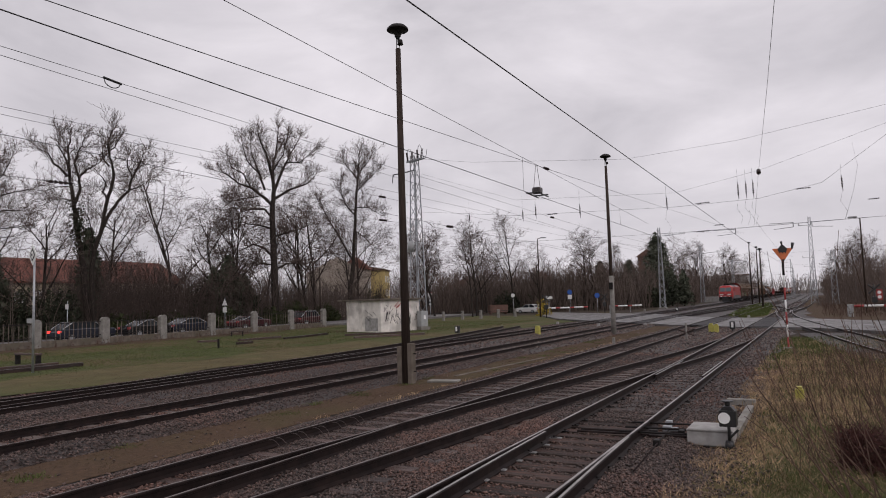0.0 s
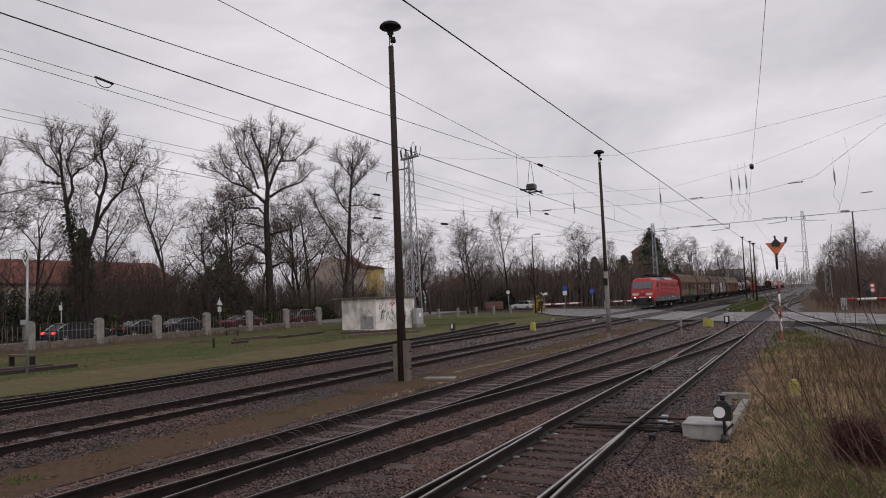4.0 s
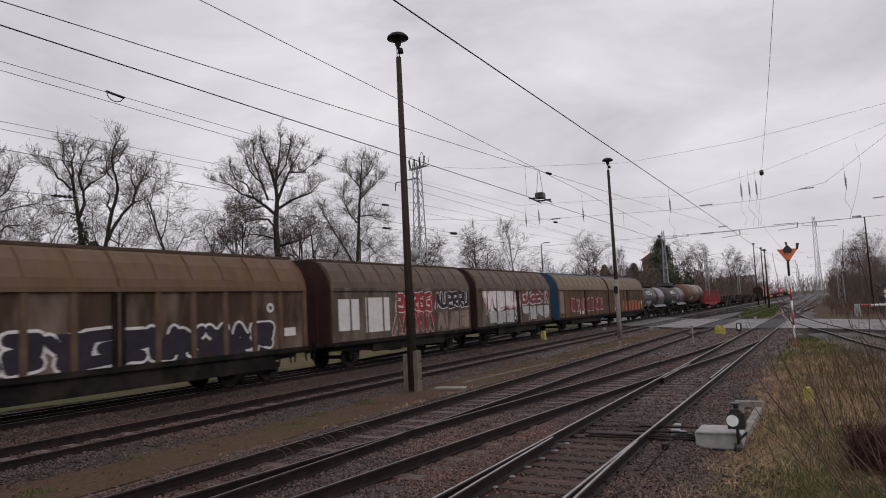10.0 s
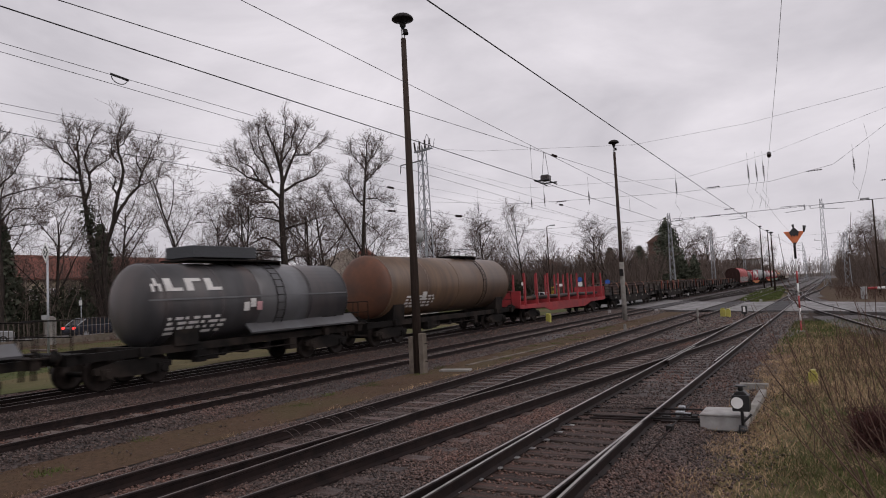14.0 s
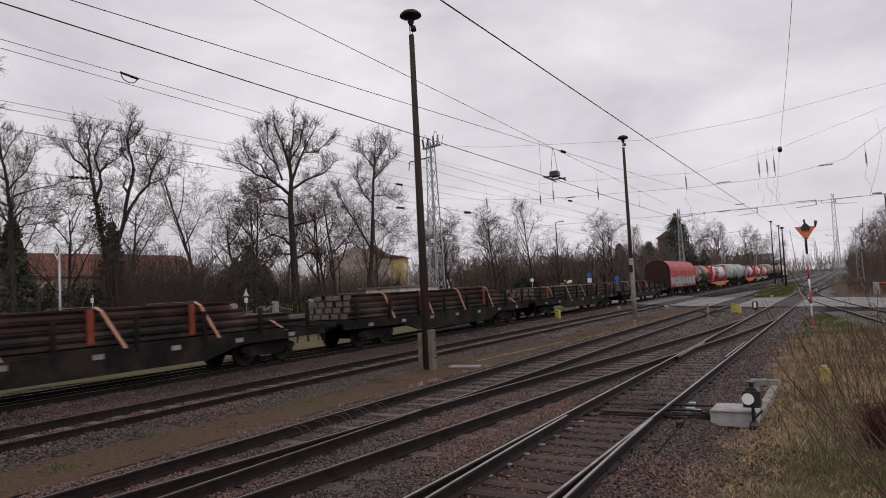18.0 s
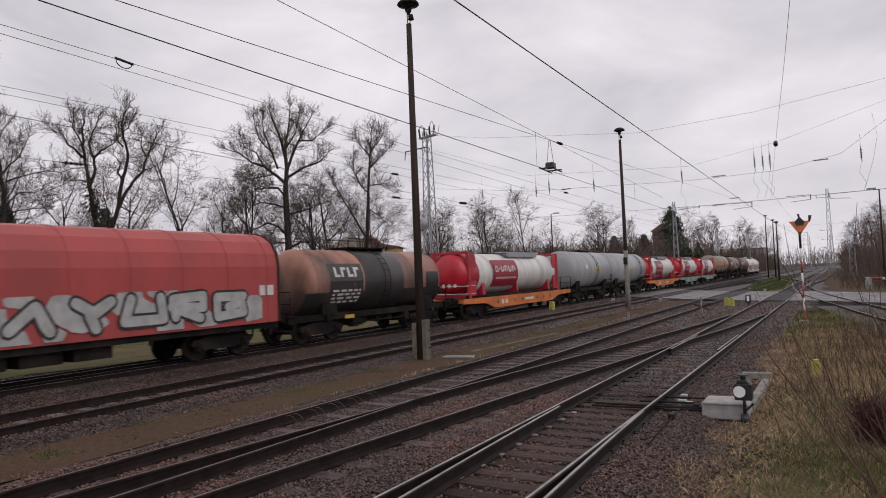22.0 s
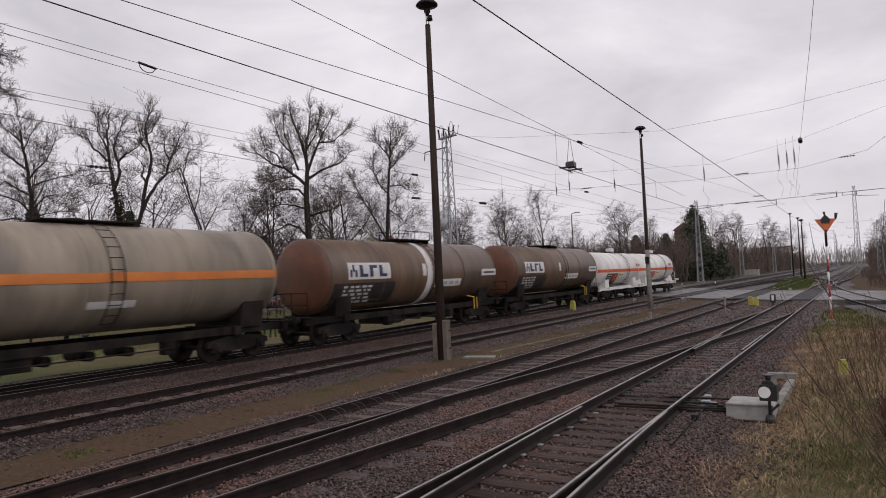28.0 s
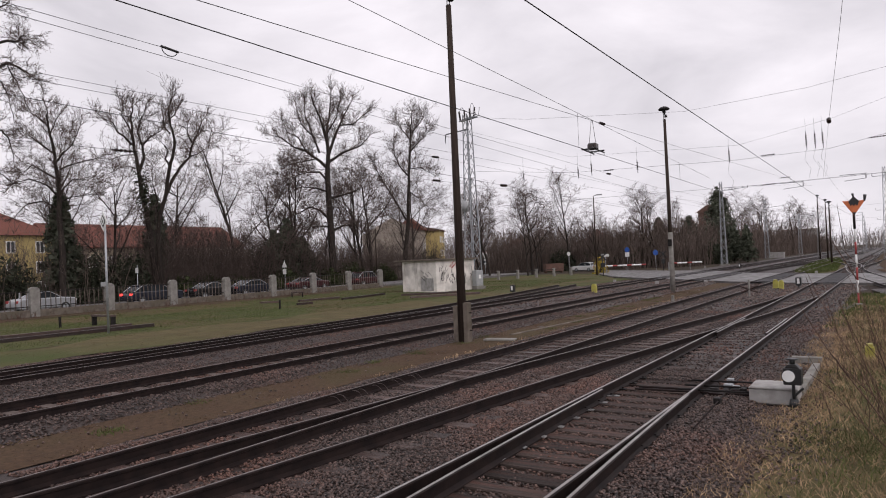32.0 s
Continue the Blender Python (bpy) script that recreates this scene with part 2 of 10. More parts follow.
M_litter = mat("leaf_litter", (0.105, 0.064, 0.042), (0.05, 0.032, 0.023), 0.95, 7, 0.03, fine=30, stain=(0.06, 0.06, 0.022), stain_scale=0.6)
# skyline and town trees: distance haze mixed into the base colour
M_hazewood = mat("haze_paled_wood", (0.225, 0.195, 0.178), (0.145, 0.125, 0.115), 0.95, 0.3, island=0.3)
M_brickfar = mat("dark_brick", (0.17, 0.10, 0.08), (0.12, 0.075, 0.06), 0.9, 2)


# ---- mesh helpers ----
def box(bm, x0, x1, y0, y1, z0, z1):
    v = [bm.verts.new(p) for p in ((x0, y0, z0), (x1, y0, z0), (x1, y1, z0), (x0, y1, z0), (x0, y0, z1), (x1, y0, z1), (x1, y1, z1), (x0, y1, z1))]
    for f in ((3, 2, 1, 0), (4, 5, 6, 7), (0, 1, 5, 4), (1, 2, 6, 5), (2, 3, 7, 6), (3, 0, 4, 7)):
        bm.faces.new([v[i] for i in f])


def tube(bm, p0, p1, r0, r1=None, n=8, caps=True):
    p0, p1 = Vector(p0), Vector(p1)
    r1 = r0 if r1 is None else r1
    d = p1 - p0
    q = d.to_track_quat('Z', 'Y')
    rings = []
    for p, r in ((p0, r0), (p1, r1)):
        rings.append([bm.verts.new(p + q @ Vector((r * math.cos(2 * math.pi * i / n), r * math.sin(2 * math.pi * i / n), 0))) for i in range(n)])
    for i in range(n):
        f = bm.faces.new((rings[0][i], rings[0][(i + 1) % n], rings[1][(i + 1) % n], rings[1][i]))
        f.smooth = n > 6
    if caps:
        bm.faces.new(rings[0][::-1])
        bm.faces.new(rings[1])


def prism(bm, poly, y0, y1, axis='Y'):
    """Extrudes a polygon in the plane across axis; poly is counter-clockwise seen against the axis."""
    def at(a, b, h):
        return (a, h, b) if axis == 'Y' else ((h, a, b) if axis == 'X' else (a, b, h))
    lo = [bm.verts.new(at(a, b, y0)) for a, b in poly]
    hi = [bm.verts.new(at(a, b, y1)) for a, b in poly]
    n = len(poly)
    for i in range(n):
        bm.faces.new((lo[i], lo[(i + 1) % n], hi[(i + 1) % n], hi[i]))
    bm.faces.new(lo[::-1])
    bm.faces.new(hi)


def loft(bm, rings, close=True, smooth=True):
    """Skins a list of equal rings of points."""
    vs = [[bm.verts.new(p) for p in r] for r in rings]
    n = len(vs[0])
    for a, b in zip(vs, vs[1:]):
        for i in range(n if close else n - 1):
            f = bm.faces.new((a[i], a[(i + 1) % n], b[(i + 1) % n], b[i]))
            f.smooth = smooth
    return vs


def lathe_y(bm, prof, cx, cz, n=32):
    """A solid of revolution about a line along y; prof is a list of (y, radius)."""
    rings = [[(cx + r * math.cos(2 * math.pi * i / n), y, cz + r * math.sin(2 * math.pi * i / n)) for i in range(n)] for y, r in prof]
    vs = loft(bm, rings)
    bm.faces.new(vs[0])
    bm.faces.new(vs[-1][::-1])


def finish(bm, name, material, bevel=0.0):
    bmesh.ops.recalc_face_normals(bm, faces=bm.faces)
    if bevel:
        es = [e for e in bm.edges if len(e.link_faces) == 2 and e.calc_face_angle(0) > 0.5]
        bmesh.ops.bevel(bm, geom=es, offset=bevel, segments=1, affect='EDGES', clamp_overlap=True)
    me = bpy.data.meshes.new(name)
    bm.to_mesh(me)
    bm.free()
    me.materials.append(material)
    return me


def part(name, bm, material, parent, label="", bevel=0.0):
    ob = new(name, finish(bm, name, material, bevel))
    ob.parent = parent
    return tagged(ob, label)


def piece(name, me, parent, m, label=""):
    ob = new(name, me)
    ob.parent = parent
    ob.matrix_basis = m
    return tagged(ob, label)


def solo(name, bm, material, label, category, kind="", group="", bevel=0.0):
    return tagged(new(name, finish(bm, name, material, bevel)), label, category, group, kind)


def thing(name, label, category, group="", kind="", m=None):
    ob = new(name)
    ob.empty_display_size = 0.3
    if m is not None:
        ob.matrix_basis = m
    return tagged(ob, label, category, group, kind)


def raw(name, verts, faces, material, smooth=False):
    """A mesh from big arrays of triangles."""
    me = bpy.data.meshes.new(name)
    nv, nf, k = len(verts), len(faces), faces.shape[1]
    me.vertices.add(nv)
    me.vertices.foreach_set("co", np.ascontiguousarray(verts, np.float32).ravel())
    me.loops.add(nf * k)
    me.loops.foreach_set("vertex_index", np.ascontiguousarray(faces, np.int32).ravel())
    me.polygons.add(nf)
    me.polygons.foreach_set("loop_start", np.arange(0, nf * k, k, dtype=np.int32))
    if smooth:
        me.polygons.foreach_set("use_smooth", np.ones(nf, bool))
    me.update(calc_edges=True)
    me.materials.append(material)
    return me


rng = np.random.default_rng(7)

# ---- plan: tracks run along y; x positions of their centre lines, rail top at z = 0 ----
TRACK_A, TRACK_B, TRACK_C, TRACK_E = -18.75, -13.75, -8.03, -3.70
GROUND = -0.24


def interp(table, y):
    ys, xs = [p[0] for p in table], [p[1] for p in table]
    k = 0
    if y <= ys[0]:
        return xs[0] + (y - ys[0]) * (xs[1] - xs[0]) / (ys[1] - ys[0])
    while k < len(ys) - 2 and y > ys[k + 1]:
        k += 1
    t = (y - ys[k]) / (ys[k + 1] - ys[k])
    m0 = (xs[k + 1] - xs[max(k - 1, 0)]) / (ys[k + 1] - ys[max(k - 1, 0)])
    m1 = (xs[min(k + 2, len(xs) - 1)] - xs[k]) / (ys[min(k + 2, len(ys) - 1)] - ys[k])
    h = ys[k + 1] - ys[k]
    t2, t3 = t * t, t * t * t
    return (2 * t3 - 3 * t2 + 1) * xs[k] + (t3 - 2 * t2 + t) * h * m0 + (-2 * t3 + 3 * t2) * xs[k + 1] + (t3 - t2) * h * m1


CROSSOVER = [(-12, -8.03), (-6, -7.9), (0, -7.55), (5, -7.15), (7.3, -6.92), (14.4, -6.2), (22.5, -5.18), (30, -4.32), (38, -3.78), (46, -3.70)]
BRANCH = [(14, 5.6), (24, 3.7), (34, 1.95), (43, 0.65), (50, -0.4), (60, -1.75), (70, -2.75), (80, -3.4), (92, -3.70)]
SIDING = [(-2, -19.25), (6, -19.30), (14, -19.40), (26, -19.85), (36, -20.9), (46, -22.3), (56, -23.9)]


def near_route(y):
    d = max(0.0, 11.6 - y)
    return TRACK_E + 0.018 * d + 0.0027 * d * d


# ---- ground: one sheet to the horizon ----
def ground_sheet():
    xs = np.unique(np.concatenate([np.linspace(-2500, -120, 12), np.linspace(-120, 60, 61), np.linspace(60, 2500, 12)]))
    ys = np.unique(np.concatenate([np.linspace(-2500, -20, 10), np.linspace(-20, 220, 81), np.linspace(220, 4000, 16)]))
    gx, gy = np.meshgrid(xs, ys)
    gz = np.full_like(gx, GROUND)
    gz -= np.where((gx > -80) & (gx < 40), 0.0, 0.02)
    v = np.stack([gx, gy, gz], -1).reshape(-1, 3)
    nx, ny = len(xs), len(ys)
    i = (np.arange(ny - 1)[:, None] * nx + np.arange(nx - 1)[None]).ravel()
    f = np.stack([i, i + 1, i + nx + 1, i + nx], -1)
    tagged(new("ground", raw("ground", v, f, M_ground)), "dark bare soil between and beyond the tracks", "ground", kind="structure")


ground_sheet()


def sheet(name, x0, x1, y0, y1, step, zf, material, label, category, xedge=None):
    xs, ys = np.arange(x0, x1 + 1e-6, step), np.arange(y0, y1 + 1e-6, step)
    gx, gy = np.meshgrid(xs, ys)
    if xedge is not None:
        gx = xedge(gx, gy)
    gz = zf(gx, gy)
    v = np.stack([gx, gy, gz], -1).reshape(-1, 3)
    nx, ny = len(xs), len(ys)
    i = (np.arange(ny - 1)[:, None] * nx + np.arange(nx - 1)[None]).ravel()
    f = np.stack([i, i + 1, i + nx + 1, i + nx], -1)
    return tagged(new(name, raw(name, v, f, material, True)), label, category, kind="structure")


def wob(a, b, s, seed=0.0):
    return np.sin(a * 1.7 * s + 1.3 + seed) * 0.35 + np.sin(b * 1.1 * s + 0.4 + seed * 2) * 0.4 + np.sin((a * 0.8 + b * 0.63) * 2.3 * s + seed) * 0.25


def bed_height(x, y):
    z = np.full_like(x, -0.232)
    for c, top, mid in ((TRACK_A, -0.150, -0.172), (TRACK_B, -0.150, -0.195), (TRACK_C, -0.172, -0.198), (TRACK_E, -0.168, -0.212)):
        d = np.abs(x - c)
        z = np.maximum(z, top - np.clip(d - 1.55, 0, 1) * 0.22)
        z = np.where(d < 0.80, mid if c != TRACK_E else np.where(y < 13.5, mid, -0.182), z)
    d = np.abs(x - (-5.9))
    z = np.where((d < 1.2), np.maximum(z, -0.205), z)
    return z + 0.012 * wob(x, y, 3.0)


sheet("ballast_bed", -22.6, -1.55, -14, 68, 0.3, bed_height, M_ballast, "dark grey and reddish railway ballast bed", "ballast",
      lambda x, y: np.where(x > -1.7, x + 0.25 * wob(y, y, 0.9), np.where(x < -22.4, x + 0.4 * wob(y, y, 0.5), x)))
sheet("far_ballast_bed", -24.0, 3.0, 70, 640, 3.0, lambda x, y: np.full_like(x, -0.215), M_ballast, "dark ballast under the far tracks", "ballast")
sheet("dirt_path", -12.75, -9.85, -12, 58, 0.45, lambda x, y: -0.220 + 0.008 * wob(x, y, 1.4), M_dirt, "brown trodden path between the tracks", "path",
      lambda x, y: np.where(x > -10.0, x + 0.28 * wob(y, y, 0.9, 1), np.where(x < -12.6, x + 0.25 * wob(y, y, 0.7, 2), x)))


def lawn_height(x, y):
    return -0.208 + 0.02 * wob(x, y, 0.5) + np.clip((-x - 40) / 6, 0, 1) * 0.16 - np.clip((y - 62) / 6, 0, 1) * np.clip((-x - 40) / 6, 0, 1) * 0.12


sheet("lawn", -49.3, -22.3, -14, 96, 0.7, lawn_height, M_lawn, "patchy green lawn beside the main track", "lawn",
      lambda x, y: np.where(x > -22.6, x + 0.6 * wob(y, y, 0.45), x))
sheet("lawn_edge", -27.6, -22.2, -14, 60, 0.6, lambda x, y: lawn_height(x, y) + 0.007, M_turf, "trodden brown margin of the lawn", "lawn",
      lambda x, y: np.where(x < -27.0, x + 1.2 * wob(y, y, 0.35, 5), np.where(x > -22.7, x + 0.6 * wob(y, y, 0.45), x)))
sheet("far_verge", -9.3, -4.3, 72.0, 175, 0.8, lambda x, y: -0.19 + 0.02 * wob(x, y, 0.6), M_turf, "grassy island between the far tracks", "verge",
      lambda x, y: -6.4 - (y - 72) * 0.042 + (x + 6.8) * np.clip(np.minimum((y - 72) / 7 + 0.25, (178 - y) / 60), 0.05, 1))
sheet("right_verge", -1.55, 40, -6, 41, 0.55, lambda x, y: -0.20 + np.clip((x + 1.6) / 9, 0, 1.4) * 0.07 + 0.025 * wob(x, y, 0.9), M_turf,
      "rough grassy verge with withered tufts", "verge", lambda x, y: np.where(x < -1.3, x + 0.22 * wob(y, y, 0.9), x))
sheet("right_far_verge", -0.9, 60, 62, 320, 1.5, lambda x, y: -0.175 + 0.03 * wob(x, y, 0.2), M_litter, "grassy strip before the far wood", "verge",
      lambda x, y: np.where(x < 0.5, x - np.clip((y - 70) / 60, 0, 1) * 1.6 + 0.5 * wob(y, y, 0.3, 2), x))

sheet("fence_litter", -47.9, -43.6, -10, 50, 0.5, lambda x, y: lawn_height(x, y) + 0.008, M_litter, "brown leaf litter along the fence", "litter",
      lambda x, y: np.where(x > -44.5, x + 0.8 * wob(y, y, 0.5, 3) - 0.5, x))

# ---- street behind the fence ----
street = solo("street", (lambda b: (box(b, -58.5, -49.2, -60, 100, -0.5, 0.10), b)[1])(bmesh.new()), M_road, "grey asphalt street behind the fence", "road", "structure")


# ---- level crossing road ----
def crossing_road():
    near = [(-74, 190), (-50, 140), (-40, 108), (-33, 87), (-26.4, 74.4), (-21.4, 67.9), (-17.2, 63.4), (-10.4, 55.4), (-4.2, 50.2), (-1.2, 49.6), (3.1, 44.5), (14, 37), (60, 30)]
    far = [(-86, 194), (-62, 146), (-47, 116), (-40, 108), (-33, 101), (-26, 94), (-17.9, 86.5), (-12, 74.5), (-7.2, 69.0), (-2.0, 66.2), (4.3, 58.0), (15, 52), (60, 47)]
    bm = bmesh.new()
    top = [[(*p, -0.5), (*p, -0.06), (*q, -0.06), (*q, -0.5)] for p, q in zip(near, far)]
    vs = loft(bm, top, True, False)
    bm.faces.new(vs[0])
    bm.faces.new(vs[-1][::-1])
    return solo("crossing_road", bm, M_road, "pale worn asphalt road over the level crossing", "road", "structure")


crossing_road()


# ---- rails and sleepers ----
def rail_path(fn, y0, y1, off, step):
    n = max(1, int(round((y1 - y0) / step)))
    out = []
    for i in range(n + 1):
        y = y0 + (y1 - y0) * i / n
        s = (fn(y + 0.05) - fn(y - 0.05)) / 0.1
        l = math.hypot(1, s)
        out.append((fn(y) + off / l, y - off * s / l, 1 / l, -s / l))
    return out


def sweep(bm, pts, prof):
    rings = [[(x + a * nx, y + a * ny, z) for a, z in prof] for x, y, nx, ny in pts]
    vs = loft(bm, rings, True, False)
    bm.faces.new(vs[0])
    bm.faces.new(vs[-1][::-1])


RAIL = [(-0.075, -0.190), (0.075, -0.190), (0.075, -0.165), (0.014, -0.135), (0.010, -0.045), (0.035, -0.034), (0.036, -0.008), (0.026, 0.0), (-0.026, 0.0), (-0.036, -0.008), (-0.035, -0.034), (-0.010, -0.045), (-0.014, -0.135), (-0.075, -0.165)]
HEAD = [(-0.017, -0.002), (0.017, -0.002), (0.017, 0.003), (-0.017, 0.003)]


def add_rail(parent, fn, y0, y1, off, step=400.0, shine=M_shine):
    bm = bmesh.new()
    pts = rail_path(fn, y0, y1, off, step)
    sweep(bm, pts, RAIL)
    r = part("rail", bm, M_rail, parent)
    bm = bmesh.new()
    sweep(bm, pts, HEAD)
    part("running_surface", bm, shine, r, "worn bright running surface")
    return r


_sleepers = {}
TIES = []


def sleeper_mesh(length, material, width=0.26):
    key = (round(length, 1), material.name, width)
    if key not in _sleepers:
        bm = bmesh.new()
        h = round(length, 1) / 2
        box(bm, -h, h, -width / 2, width / 2, -0.35, -0.176)
        _sleepers[key] = finish(bm, "sleeper", material, 0.012)
    return _sleepers[key]


def far_ties(parent, fn, y0, y1, step):
    bm = bmesh.new()
    y = y0
    while y < y1:
        x = fn(y)
        box(bm, x - 1.3, x + 1.3, y - 0.13, y + 0.13, -0.33, -0.176)
        y += step
    tagged(part("far_sleepers", bm, M_sleeper, parent), kind="stuff")


def ties(parent, fn, y0, y1, step, material, span=None, jitter=0.02):
    y, r = y0, random.Random(int(y0 * 10 + fn(y0) * 100))
    while y < y1:
        x0, x1 = span(y) if span else (fn(y) - 1.3, fn(y) + 1.3)
        me = sleeper_mesh(x1 - x0, material)
        TIES.append((round(fn(y0), 2), y))
        piece("sleeper", me, parent, pose((x0 + x1) / 2 + r.uniform(-jitter, jitter), y, r.uniform(-0.010, 0.006), 0, 0, r.uniform(-1.1, 1.1)))
        y += step * r.uniform(0.97, 1.03)


GAUGE = 0.752
track_main = thing("main_track", "main railway track on dark sleepers", "railway track", kind="structure")
for o in (-GAUGE, GAUGE):
    add_rail(track_main, lambda y: TRACK_A, -40, 700, o)
ties(track_main, lambda y: TRACK_A, 2.0, 67, 0.62, M_sleeper)
far_ties(track_main, lambda y: TRACK_A, 87, 200, 0.8)

track_second = thing("second_track", "railway track on pale concrete sleepers", "railway track", kind="structure")
for o in (-GAUGE, GAUGE):
    add_rail(track_second, lambda y: TRACK_B, -40, 640, o, shine=M_dullhead)
ties(track_second, lambda y: TRACK_B, 1.0, 61, 0.66, M_concsl)
far_ties(track_second, lambda y: TRACK_B, 78, 190, 0.8)

track_third = thing("third_track", "rusty railway track on timber sleepers", "railway track", kind="structure")
cx = lambda y: interp(CROSSOVER, y)
for o in (-GAUGE, GAUGE):
    add_rail(track_third, lambda y: TRACK_C, -30, 400, o, shine=M_dullhead)


def span_c(y):
    d = cx(y)
    return (TRACK_C - 1.35, max(TRACK_C + 1.35, d + 1.3 if d - TRACK_C < 2.3 else -99))


ties(track_third, lambda y: TRACK_C, 0.6, 55, 0.63, M_sleeper, span_c)
far_ties(track_third, lambda y: TRACK_C, 72, 160, 0.8)

crossover = thing("crossover_track", "crossover track joining two rusty tracks", "railway track", kind="structure")
for o in (-GAUGE, GAUGE):
    add_rail(crossover, cx, -11, 45.5, o, 1.0, M_dullhead)
ties(crossover, cx, 15.2, 25.2, 0.63, M_sleeper)

track_near = thing("near_track", "railway track with shiny railheads on old timber sleepers", "railway track", kind="structure")
for o in (-GAUGE, GAUGE):
    add_rail(track_near, lambda y: TRACK_E, -30, 420, o)


def span_e(y):
    d = cx(y)
    lo = d - 1.3 if TRACK_E - d < 2.4 and y > 20 else -99
    lo = min(TRACK_E - 1.35, lo) if lo > -50 else TRACK_E - 1.35
    return lo, max(TRACK_E + 1.35, near_route(y) + 1.3 if y < 11 else -99)


ties(track_near, lambda y: TRACK_E, 1.5, 14.2, 0.46, M_timber, span_e, 0.06)
ties(track_near, lambda y: TRACK_E, 14.6, 50, 0.61, M_sleeper, span_e)
far_ties(track_near, lambda y: TRACK_E, 72, 180, 0.8)

# the points beside the point lever: blades and slide plates
points = thing("track_points", "switch blades with wet slide plates", "railway points", kind="structure")
for o in (-GAUGE, GAUGE):
    add_rail(points, lambda y: near_route(y) + (0.075 if o < 0 else 0.02), -8, 11.45, o, 0.8)
bm = bmesh.new()
prism(bm, [(-0.12, -0.09), (0.13, -0.045), (0.13, 0.045), (-0.12, 0.09)], -0.155, -0.135, "Z")
plate_me = finish(bm, "slide_plate", M_plate, 0.004)
bm = bmesh.new()
tube(bm, (0, 0, -0.15), (0, 0, -0.10), 0.022, 0.02, 6)
box(bm, -0.06, 0.06, -0.05, 0.05, -0.148, -0.125)
clip_me = finish(bm, "rail_clip", M_dark)
y = 2.6
while y < 24:
    for o in (-GAUGE, GAUGE):
        if y < 12 and o < 0:
            piece("slide_plate", plate_me, points, pose(TRACK_E + o + 0.13, y, -0.022))
        piece("rail_clip", clip_me, points, pose(TRACK_E + o + (0.12 if o < 0 else 0.11), y, -0.024))
        if y > 12:
            piece("rail_clip", clip_me, points, pose(TRACK_E + o - 0.115, y, -0.024))
    y += 0.61
# check rails and bolted joints of the crossover
for off, y0, y1, base in ((-0.752 + 0.11, 20.5, 25.0, TRACK_E), (0.752 - 0.11, 20.5, 25.0, TRACK_E)):
    add_rail(points, lambda y: base, y0, y1, off, 5.0, M_plate)

for yb in (9.2, 9.8, 10.4, 11.0, 11.6):
    for dy in (0.0, 0.18):
        bm = bmesh.new()
        prev = None
        for k in range(7):
            a = k / 6
            q = Vector((TRACK_C - GAUGE + 0.045 + 0.20 * a, yb + dy + 0.10 * a, -0.03 - 0.15 * a + 0.06 * math.sin(a * 3.1416)))
            if prev:
                tube(bm, prev, q, 0.005, 0.005, 5, False)
            prev = q
        bmesh.ops.remove_doubles(bm, verts=bm.verts, dist=0.002)
        part("bond_wire", bm, M_dullhead, track_third, "thin grey bond wire at the rail")
branch = thing("branch_track", "branch track curving away over the level crossing", "railway track", kind="structure")
bx = lambda y: interp(BRANCH, y)
for o in (-GAUGE, GAUGE):
    add_rail(branch, bx, 14, 91.5, o, 1.5)
ties(branch, bx, 16, 44, 0.62, M_concsl)

sheet("branch_ballast", -1.7, 1.7, 15, 44, 0.45, lambda x, y: np.full_like(x, -0.10) - 0.06 * np.clip(np.abs(x - np.array([[bx(v) for v in y[:, 0]]]).T) - 1.2, 0, 1), M_ballast,
      "dark ballast under the branch track", "ballast", lambda x, y: x + np.array([[bx(v) for v in y[:, 0]]]).T)
siding = thing("siding_track", "closely laid siding rails leaving the main track", "railway track", kind="structure")
sx = lambda y: interp(SIDING, y)
for o in (-GAUGE, GAUGE):
    add_rail(siding, sx, -20, 55, o, 1.5, M_dullhead)
ties(siding, sx, 30, 55, 0.63, M_sleeper)
spur = thing("far_spur_track", "spur tracks fanning out beyond the crossing", "railway track", kind="structure")
for table in ([(80, -3.70), (92, -3.2), (110, -2.4), (150, -1.9), (220, -1.9)], [(84, -3.7), (98, -4.4), (120, -7.2), (150, -11), (190, -13.75)], [(72, -13.75), (90, -12.8), (120, -10.5), (160, -8.4), (200, -8.03)]):
    for o in (-GAUGE, GAUGE):
        add_rail(spur, lambda y, t=table: interp(t, y), table[0][0], table[-1][0], o, 4.0)

# rubber panels between the rails of the crossing
bm = bmesh.new()
box(bm, -0.62, 0.62, -0.58, 0.58, -0.09, -0.018)
panel_in = finish(bm, "crossing_panel", M_panel, 0.01)
crossing = thing("crossing_panels", "dark rubber panels between the rails of the crossing", "crossing", kind="structure")
for c, y0, y1 in ((TRACK_A, 66.4, 86.0), (TRACK_B, 60.4, 76.5), (TRACK_C, 54.0, 70.0), (TRACK_E, 50.8, 67.6)):
    y = y0
    while y < y1:
        piece("crossing_panel", panel_in, crossing, pose(c, y, 0))
        y += 1.2

# old rails and baulks lying on the lawn
def baulk(x0, y0, x1, y1, label):
    bm = bmesh.new()
    l = math.hypot(x1 - x0, y1 - y0)
    box(bm, -l / 2, l / 2, -0.13, 0.13, 0.0, 0.22)
    ob = solo("old_baulk", bm, M_sleeper, label, "timber", group="old timbers on the lawn", bevel=0.02)
    ob.matrix_basis = pose((x0 + x1) / 2, (y0 + y1) / 2, -0.26, 0, 0, math.degrees(math.atan2(y1 - y0, x1 - x0)))


